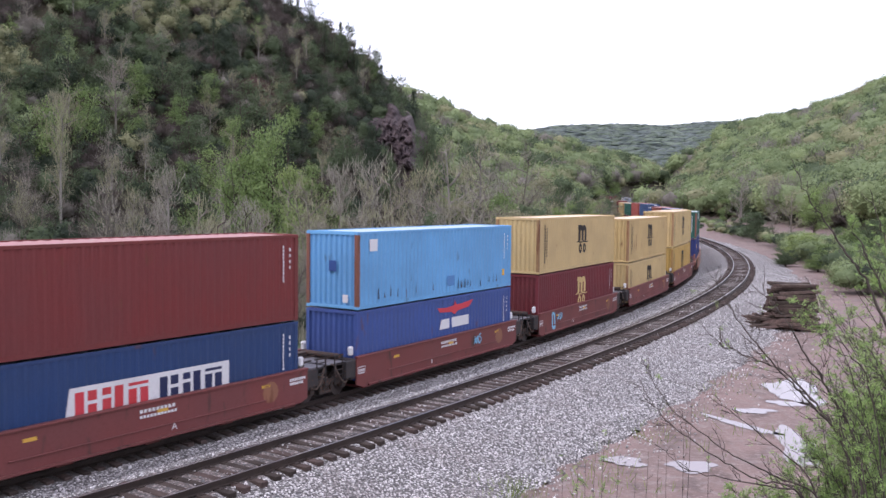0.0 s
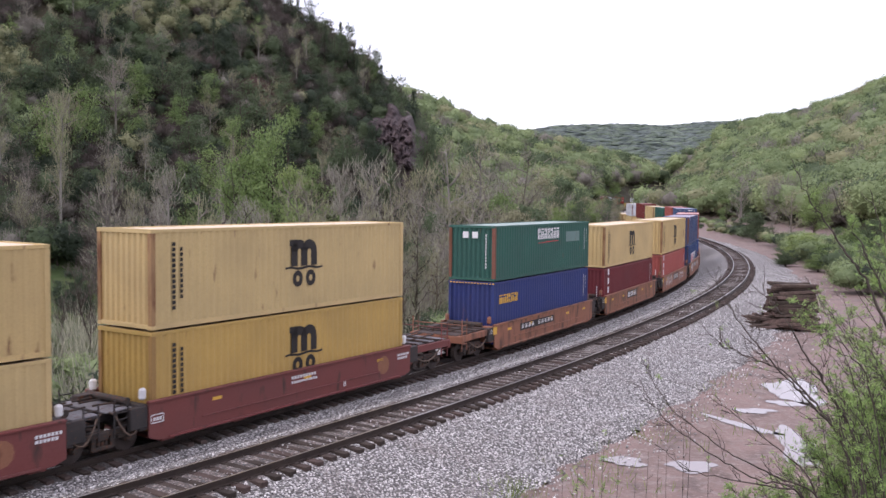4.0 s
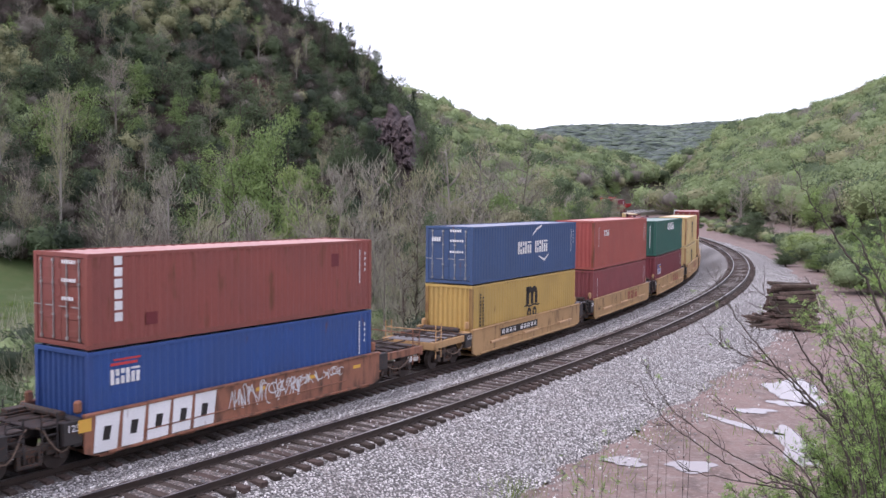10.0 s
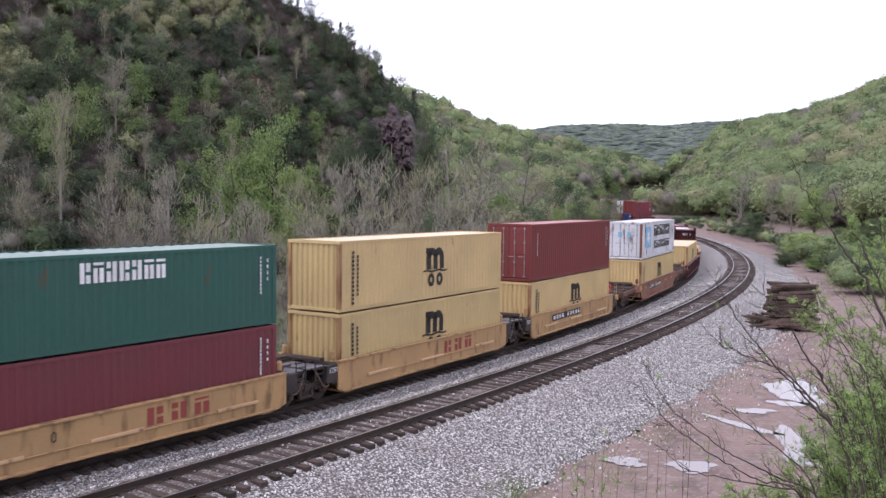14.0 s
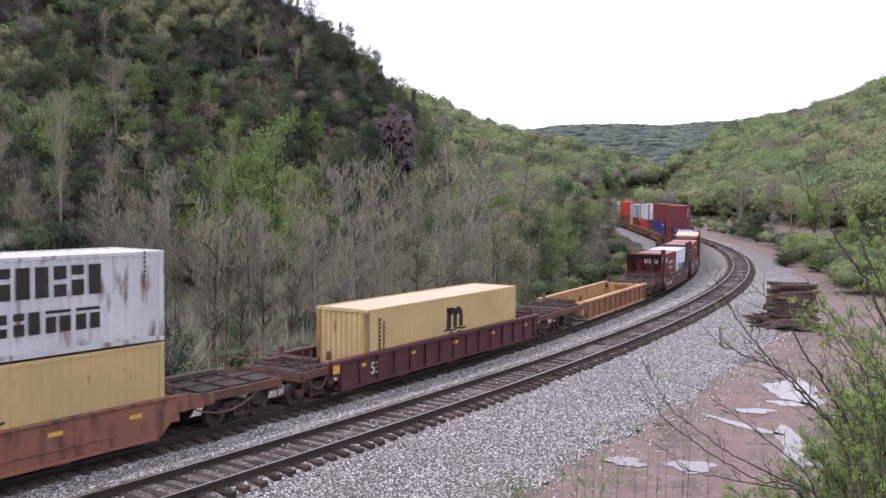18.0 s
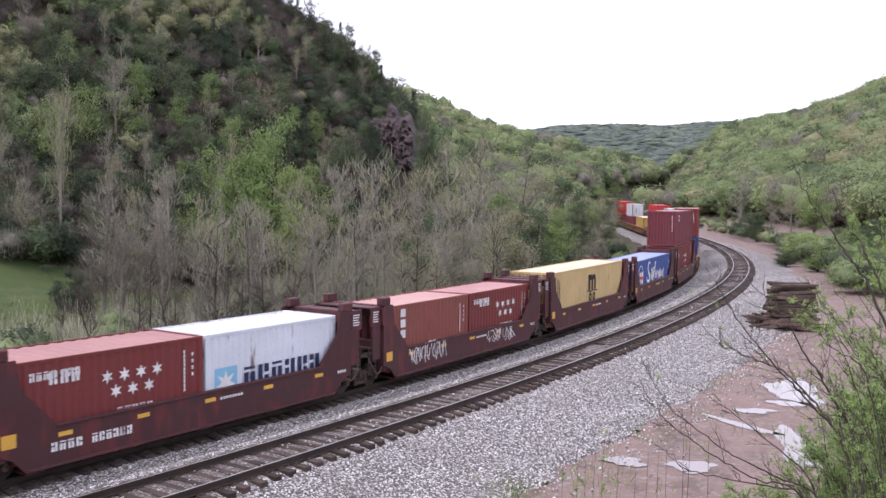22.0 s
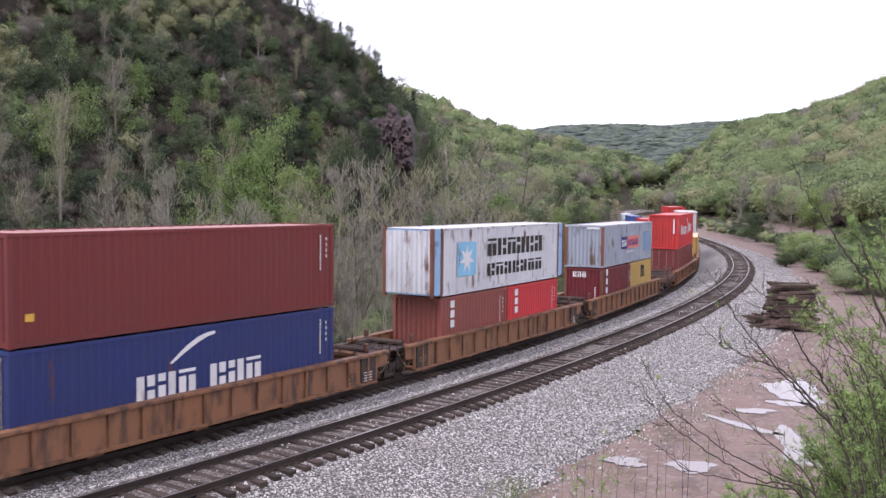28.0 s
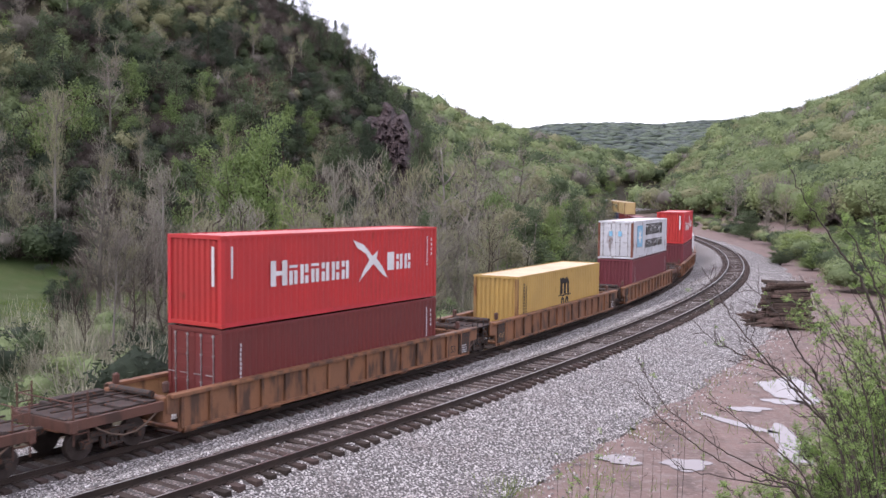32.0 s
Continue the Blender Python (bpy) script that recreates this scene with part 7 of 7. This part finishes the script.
def hill_trees():
    """Trees on the steep hill across the stream, with evergreens towards its crest."""
    rng = np.random.default_rng(77)
    made = 0
    pts = []
    while made < 250:
        t, d = rng.uniform(-0.50, -0.02), rng.uniform(112, 246)
        x, y = t * d, d
        if any((x - a) ** 2 + (y - b) ** 2 < 14 for a, b in pts):
            continue
        z, wood, s, n = [float(v[0]) for v in height(np.array([x]), np.array([y]))]
        px = 784 + 1636 * t
        if wood < 0.5 or meadow(x, y, z + 1.0) or (635 < px < 775 and d < 212) or z > 75:
            continue
        pts.append((x, y))
        made += 1
        k = np.clip((z + 5) / 50, 0, 1)
        p = np.array([0.46 - 0.28 * k, 0.12, 0.12 + 0.12 * k, 0.18, 0.04 + 0.10 * k * (t > -0.25), 0.12])
        c = rng.choice(6, p=p / p.sum())
        h = rng.uniform(7.5, 12.5) * (0.85 if k > 0.6 else 1.0)
        v = int(rng.integers(0, 3))
        if c == 0:
            tree("bare", v, LEAF[("grey", "brown", "olive")[v]], bark_grey, x, y, h, "leafless grey-brown tree on the steep slope", lite=True, group="trees on the steep hill")
        elif c == 1:
            tree("broad", v, LEAF["fresh"], bark_dark, x, y, h, "fresh green tree in young leaf on the steep slope", lite=True, group="trees on the steep hill")
        elif c == 2:
            tree("broad", v, LEAF["dark"], bark_dark, x, y, h * 0.9, "dark green tree on the steep slope", lite=True, group="trees on the steep hill")
        elif c == 3:
            tree("broad", v, LEAF["mid"], bark_dark, x, y, h, "green tree in young leaf on the steep slope", lite=True, group="trees on the steep hill")
        elif c == 4:
            tree("conifer", v, LEAF["dark"], bark_dark, x, y, h * 0.95, "dark evergreen conifer on the steep slope", "conifer", wide=1.1, group="conifers on the steep hill")
        else:
            tree("tall", v, LEAF["olive"], bark_pale, x, y, h, "slender tree coming into leaf on the steep slope", lite=True, group="trees on the steep hill")
    for px, d, h, v in [(636, 182, 7, 0), (650, 178, 6, 1), (662, 176, 5, 2), (686, 175, 4, 0), (672, 199, 6, 1), (696, 201, 6, 2), (714, 202, 6, 1), (730, 199, 6, 2), (748, 188, 5, 1), (762, 186, 5, 2), (742, 178, 6, 2), (756, 178, 7, 0), (770, 180, 7, 1), (668, 196, 5, 2), (690, 204, 5, 0), (628, 186, 7, 1), (655, 190, 6, 0), (645, 196, 7, 2), (722, 208, 6, 0), (738, 204, 7, 1), (752, 198, 8, 2), (764, 192, 8, 0), (775, 190, 7, 1)]:
        x, y = place(px, d)
        tree("broad", v, LEAF["dark" if v else "mid"], bark_dark, x, y, h, "dark green tree at the rock face", lite=True, group="trees on the steep hill")
    for i, (px, d, h) in enumerate([(560, 222, 8), (572, 224, 9), (585, 226, 10.5), (593, 222, 9), (600, 226, 11), (612, 230, 10), (622, 226, 9), (630, 220, 8), (648, 226, 10), (660, 228, 9.5), (672, 227, 8), (690, 226, 7.5), (705, 226, 7), (715, 225, 7), (735, 212, 8), (748, 210, 8), (722, 218, 6), (636, 224, 9)]):
        x, y = place(px, d)
        if i % 3 == 1:
            tree("conifer", px % 3, LEAF["dark"], bark_dark, x, y, h * 1.05, "dark evergreen conifer on the hill's crest", "conifer", wide=0.9, group="conifers on the steep hill")
        else:
            tree(("tall", "broad")[i % 2], px % 3, LEAF["mid" if i % 2 else "brown"], bark_dark, x, y, h * 1.1, "airy tree coming into leaf on the hill's crest", lite=True, wide=0.9, group="trees on the steep hill")


hill_trees()


# ---- thickets and grass: too much to count ----
def brush(name, label, rng, xs, ys, hs, mat, twigs=46, width=0.012, lean=0.45):
    """Fans of thin bare stems."""
    zs = height(xs, ys)[0]
    n = len(xs)
    c = np.repeat(np.stack([xs, ys, zs - 0.05], -1), twigs, 0)
    h = np.repeat(hs, twigs) * rng.uniform(0.45, 1.1, n * twigs)
    a = rng.uniform(0, 2 * np.pi, n * twigs)
    r = np.abs(rng.normal(0, lean, n * twigs))
    d = np.stack([np.cos(a) * r, np.sin(a) * r, np.ones(n * twigs)], -1)
    d /= np.linalg.norm(d, axis=1, keepdims=True)
    c = c + np.stack([np.cos(a), np.sin(a), 0 * a], -1) * rng.uniform(0, 0.8, (n * twigs, 1))
    start = rng.uniform(0, 0.55, (n * twigs, 1)) * (rng.random((n * twigs, 1)) < 0.6)
    p0 = c + d * h[:, None] * start
    p1 = c + d * h[:, None] + rng.normal(0, 0.12, (n * twigs, 3)) * h[:, None]
    side = np.cross(d, rng.normal(size=(n * twigs, 3)))
    side /= np.linalg.norm(side, axis=1, keepdims=True) + 1e-9
    w = width * rng.uniform(0.6, 1.5, (n * twigs, 1))
    co = np.stack([p0 - side * w, p0 + side * w, p1 + side * w * 0.4, p1 - side * w * 0.4], 1).reshape(-1, 3)
    tagged(new(name, quads_mesh(name, co, 4, [mat])), label, "undergrowth", kind="stuff")


def thickets():
    rng = np.random.default_rng(31)
    pale = surf("pale_stems", (0.40, 0.395, 0.29), (0.31, 0.30, 0.215), 0.9, 0.3, 6, 0, island=0.3)
    dry = surf("dry_stems", (0.25, 0.225, 0.165), (0.18, 0.16, 0.12), 0.9, 0.3, 6, 0, island=0.3)
    blade = surf("grass_blades", (0.13, 0.20, 0.05), (0.18, 0.22, 0.075), 0.8, 0.4, 6, 0, island=0.3, through_light=0.3)
    s, n = rng.uniform(-40, 170, 1000), -rng.uniform(15, 52, 1000)
    P = line_np(s, n, 0 * s)
    keep = (P[:, 1] > 30) & ((P[:, 0] / P[:, 1] > -0.37) | (rng.random(1000) < np.where(P[:, 1] < 90, 0.55, 0.03)))
    P = P[keep]
    brush("stream_thicket", "pale grey leafless thicket along the stream", rng, P[:, 0], P[:, 1], rng.uniform(1.6, 4.2, len(P)), pale, 70, 0.017, 0.7)
    wood_stuff("stream_thicket", "grey budding thicket along the stream", rng, P[::4, 0], P[::4, 1], rng.uniform(2.0, 4.2, len(P[::4])), np.full(len(P[::4]), 5), GREENS, 110, 0.026, 1.0, core=0)
    s, n = rng.uniform(0, 200, 380), -rng.uniform(8, 40, 380)
    P = line_np(s, n, 0 * s)
    brush("dry_thicket", "tan leafless undergrowth below the line", rng, P[:, 0], P[:, 1], rng.uniform(1.0, 2.6, len(P)), dry, 40, 0.012)
    s, n = rng.uniform(-40, 120, 3600), -rng.uniform(6.5, 75, 3600)
    P = line_np(s, n, 0 * s)
    brush("meadow_grass", "long green grass below the line", rng, P[:, 0], P[:, 1], rng.uniform(0.3, 0.8, len(P)), blade, 26, 0.02, 0.5)
    # green low growth between line and stream, and along the dirt road
    s, n = rng.uniform(-28, 170, 430), -rng.uniform(7, 46, 430)
    P = line_np(s, n, 0 * s)
    wood_stuff("low_green_growth", "low green bushes below the line", rng, P[:, 0], P[:, 1], rng.uniform(0.8, 3.4, len(P)), rng.choice(7, len(P), p=[.24, .02, .44, .30, .0, 0, 0]), GREENS, 520, 0.032, 1.1)
    x, y = scatter(rng, 420, 0.372, 0.54, 74, 140)
    nn = height(x, y)[3]
    keep = nn > 14.2
    x, y = x[keep], y[keep]
    wood_stuff("low_green_growth", "low green bushes beside the dirt road", rng, x, y, rng.uniform(1.2, 3.6, len(x)), rng.choice(7, len(x), p=[.4, .1, .3, .05, .15, 0, 0]), GREENS, 700, 0.028, 1.2)
    s, n = rng.uniform(80, 240, 120), rng.uniform(16, 24, 120)
    P = line_np(s, n, 0 * s)
    wood_stuff("low_green_growth", "low bushes at the foot of the wood", rng, P[:, 0], P[:, 1], rng.uniform(1.0, 3.0, len(P)), rng.choice(7, len(P), p=[.2, .05, .35, .15, .2, .05, 0]), GREENS, 400, 0.032, 1.2)


thickets()


# ---- the shrubs on the bank before the eye ----
shrub_leaf = surf("leaves_shrub", (0.30, 0.43, 0.14), (0.22, 0.335, 0.105), 0.55, 1.5, 20, 0, island=0.3, through_light=0.4)
shrub_bark = surf("shrub_bark", (0.11, 0.085, 0.075), (0.07, 0.055, 0.05), 0.85, 8, 60, 0.4)


def stem(V, F, tips, rng, pts, r, twigs, reach):
    """One limb through pts with side twigs that fork again."""
    P = np.array(pts, float)
    t = np.linspace(0, len(P) - 1, 7 * (len(P) - 1) + 1)
    Q = np.stack([np.interp(t, range(len(P)), P[:, k]) for k in range(3)], -1)
    for _ in range(3):
        Q[1:-1] = 0.25 * Q[:-2] + 0.5 * Q[1:-1] + 0.25 * Q[2:]
    n = len(Q)
    ln = np.linalg.norm(np.diff(Q, axis=0), axis=1).sum()
    Q[1:-1] += rng.normal(0, 0.0016 * ln, (n - 2, 3))
    radii = np.linspace(r, max(0.0024, r * 0.16), n)
    tube(V, F, list(Q), list(radii), 6)
    for i in range(twigs):
        f = rng.uniform(0.2, 0.97)
        k = int(f * (n - 1))
        p, d = Q[k], Q[min(k + 1, n - 1)] - Q[k - 1]
        d = d / (np.linalg.norm(d) + 1e-9)
        side = np.cross(d, rng.normal(size=3))
        side /= np.linalg.norm(side) + 1e-9
        g = d * rng.uniform(0.5, 1.0) + side * rng.uniform(0.4, 0.9) + np.array([0, 0, 0.15])
        g /= np.linalg.norm(g)
        l2 = reach * rng.uniform(0.35, 1.0) * (1.1 - 0.6 * f)
        q = [p, p + g * l2 * 0.35 + rng.normal(0, 0.012, 3), p + g * l2 * 0.7 + rng.normal(0, 0.02, 3), p + g * l2 + np.array([0, 0, 0.08 * l2])]
        tube(V, F, q, [min(0.006, radii[k] * 0.55), 0.0036, 0.0026, 0.0015], 4)
        tips += [q[2], q[3]]
        for b in range(3):
            o = q[1 + b % 2]
            e = o + (g * 0.7 + rng.normal(0, 0.45, 3)) * l2 * 0.45
            tube(V, F, [o, (o + e) / 2 + rng.normal(0, 0.008, 3), e], [0.0026, 0.002, 0.0012], 3)
            tips.append(e)
    tips.append(Q[-1])


def sprays(rng, tips, per, reach, size):
    """Young feathered leaves: leaflets in pairs along short stalks about the twigs' ends."""
    c = np.repeat(np.array(tips), per, 0)
    n = len(c)
    d = rng.normal(size=(n, 3)) + np.array([0, 0, 0.1])
    d /= np.linalg.norm(d, axis=1, keepdims=True)
    up = np.array([0, 0, 1]) + rng.normal(0, 0.5, (n, 3))
    w = np.cross(d, up)
    w /= np.linalg.norm(w, axis=1, keepdims=True) + 1e-9
    ln = reach * rng.uniform(0.5, 1.2, (n, 1))
    out = []
    for k in range(5):
        for sg in (-1, 1):
            o = c + d * ln * (0.2 + 0.2 * k) + np.array([0, 0, -0.15]) * ln * (0.2 * k) ** 2
            e = (d * 0.55 + w * sg * 0.85 + rng.normal(0, 0.18, (n, 3)))
            e /= np.linalg.norm(e, axis=1, keepdims=True)
            b = np.cross(e, np.cross(d, w)) + rng.normal(0, 0.15, (n, 3))
            z = size * rng.uniform(0.6, 1.25, (n, 1)) * (1.1 - 0.12 * k)
            out.append(np.stack([o, o + e * z * 0.9 - b * z * 0.32, o + e * z * 2.0, o + e * z * 0.9 + b * z * 0.32], 1))
    return np.concatenate(out).reshape(-1, 3)


def shrub(name, label, root, limbs, r, twigs, reach, leafy, size, seed, per=2, mat=shrub_leaf):
    """Limbs are lists of points from the root outward; leafy: the share of twigs in leaf."""
    rng = np.random.default_rng(seed)
    z = float(height(np.array([root[0]]), np.array([root[1]]))[0][0])
    base = np.array([root[0], root[1], z])
    V, F, tips = [], [], []
    for pts in limbs:
        start = np.array([rng.normal(0, 0.06), rng.normal(0, 0.06), -0.1])
        stem(V, F, tips, rng, [start] + [np.array(p) - base for p in pts], r * rng.uniform(0.75, 1.1), twigs, reach)
    t = tagged(new(name), label, "shrub", "shrubs on the bank")
    t.matrix_basis = pose(root[0], root[1], z)
    piece("stem", mesh_of("stem", V, F, None, True), shrub_bark, t)
    sel = [p for p in tips if rng.random() < leafy]
    if sel:
        piece("leaves", quads_mesh("leaves", sprays(rng, sel, per, size * 5, size), 4, []), mat, t)


def there(px, py, d):
    """A point at a bearing and elevation from the eye, d metres ahead."""
    return bearing(px) * d, d, EYE[2] + elevation(px, py) * d


def limb(*pts):
    return [there(*p) for p in pts]


# long bare limbs that arch over the slope, then the leafy mass behind them
BARE_SHRUB = "bank shrub with long dark nearly bare limbs"
shrub("shrub", BARE_SHRUB, (bearing(1600) * 9.0, 9.0), [
    limb((1520, 800, 9.0), (1440, 712, 9.0), (1390, 660, 9.0), (1325, 588, 9.0), (1290, 535, 9.0), (1252, 474, 9.0)),
    limb((1510, 775, 9.1), (1455, 720, 9.3), (1400, 660, 9.5), (1350, 640, 9.5), (1280, 612, 9.6), (1238, 570, 9.6)),
    limb((1530, 780, 8.9), (1475, 690, 8.8), (1420, 610, 8.8), (1395, 560, 8.7), (1330, 500, 8.7))], 0.017, 20, 0.5, 0.06, 0.015, 1)
shrub("shrub", BARE_SHRUB, (bearing(1680) * 9.2, 9.2), [
    limb((1600, 640, 9.1), (1540, 500, 9.1), (1500, 450, 9.1), (1460, 390, 9.1), (1425, 350, 9.0), (1397, 282, 9.0)),
    limb((1620, 640, 9.2), (1570, 520, 9.2), (1530, 440, 9.2), (1490, 385, 9.2), (1470, 334, 9.2)),
    limb((1640, 640, 9.0), (1590, 500, 9.0), (1565, 420, 9.0), (1537, 335, 9.0))], 0.016, 11, 0.32, 0.14, 0.017, 2)
shrub("shrub", "low bank shrub with bare sweeping limbs", (bearing(1540) * 9.4, 9.4), [
    limb((1470, 882, 9.4), (1380, 848, 9.4), (1300, 806, 9.4), (1205, 738, 9.5), (1162, 680, 9.6), (1140, 634, 9.6)),
    limb((1440, 875, 9.3), (1340, 852, 9.2), (1262, 806, 9.2), (1185, 748, 9.2), (1150, 700, 9.3), (1138, 672, 9.3)),
    limb((1460, 860, 9.5), (1390, 800, 9.7), (1320, 745, 9.8), (1245, 692, 9.8)),
    limb((1450, 880, 9.2), (1340, 862, 9.0), (1230, 842, 9.0), (1180, 800, 9.0))], 0.012, 13, 0.42, 0.03, 0.017, 3)
rs = np.random.default_rng(9)
for k in range(30):
    d = rs.uniform(8.6, 12.5)
    px = rs.uniform(1475, 1740)
    root = (bearing(px + rs.uniform(60, 170)) * d, d)
    top = np.interp(px, [1400, 1480, 1568, 1700], [660, 560, 420, 340])
    limbs = []
    for _ in range(5):
        ex, ey = px + rs.uniform(-110, 30), top + rs.uniform(-30, 330)
        bx, by = px + rs.uniform(10, 90), ey + rs.uniform(110, 230)
        limbs.append(limb((bx + 30, by + 120, d), (bx, by, d + rs.uniform(-0.3, 0.3)), ((bx + ex) / 2 + rs.uniform(-10, 30), (by + ey) / 2 + rs.uniform(-30, 20), d + rs.uniform(-0.4, 0.4)), (ex, ey, d + rs.uniform(-0.5, 0.5))))
    shrub("shrub", "leafy bank shrub in bright young green leaf", root, limbs, 0.010, 12, 0.42, 0.68, 0.016, 20 + k, 2)
for k in range(9):
    d = rs.uniform(9.5, 12.5)
    px = rs.uniform(1330, 1560)
    root = (bearing(px + 40) * d, d)
    top = np.interp(px, [1250, 1400, 1470, 1568], [870, 846, 790, 660])
    limbs = []
    for _ in range(6):
        ex, ey = px + rs.uniform(-80, 50), top + rs.uniform(-10, 60)
        limbs.append(limb((px + 25, 960, d), ((px + ex) / 2 + 15, ey + 50, d), (ex, ey, d + rs.uniform(-0.4, 0.4))))
    shrub("shrub", "low leafy bank shrub in bright young leaf", root, limbs, 0.008, 10, 0.36, 0.75, 0.0165, 50 + k, 3)

# thin saplings with tufts of young leaves at the foot of the bank
for k, (px, top, d) in enumerate([(1000, 812, 15.5), (1026, 830, 15), (1058, 800, 15.5), (1074, 770, 16), (1040, 820, 15.2), (1100, 815, 15.6), (1152, 805, 15.5), (1170, 812, 15), (1228, 720, 16), (1215, 760, 15.6), (1185, 800, 15.4), (1130, 845, 15), (1260, 770, 15)]):
    x, y = place(px, d)
    shrub("sapling", "thin sapling with a tuft of young leaves", (x, y), [[(x + 0.05, y, EYE[2] + elevation(px, top) * d)]], 0.012, 5 if k % 3 else 9, 0.25, 0.5 if px < 1110 else 0.12, 0.022, 70 + k)


def tufts():
    """Grass and weeds on the bank and at the ballast's edge."""
    rng = np.random.default_rng(41)
    blade = surf("weed_blades", (0.16, 0.24, 0.05), (0.22, 0.26, 0.08), 0.8, 1, 10, 0, island=0.3, through_light=0.3)
    x, y = rng.uniform(-3, 11, 900), rng.uniform(9, 17.5, 900)
    brush("bank_grass", "green grass and weeds on the bank", rng, x, y, rng.uniform(0.25, 0.7, 900), blade, 22, 0.006, 0.5)
    s, n = np.r_[rng.normal(-13.5, 0.6, 26), rng.uniform(-14, 6, 24)], np.r_[rng.normal(10.4, 0.4, 26), rng.normal(12.2, 1.6, 24)]
    P = line_np(s, n, 0 * s)
    brush("ballast_weeds", "small green weeds at the edge of the ballast", rng, P[:, 0], P[:, 1], rng.uniform(0.4, 0.55, len(P)), blade, 18, 0.008, 0.6)


tufts()


motions()
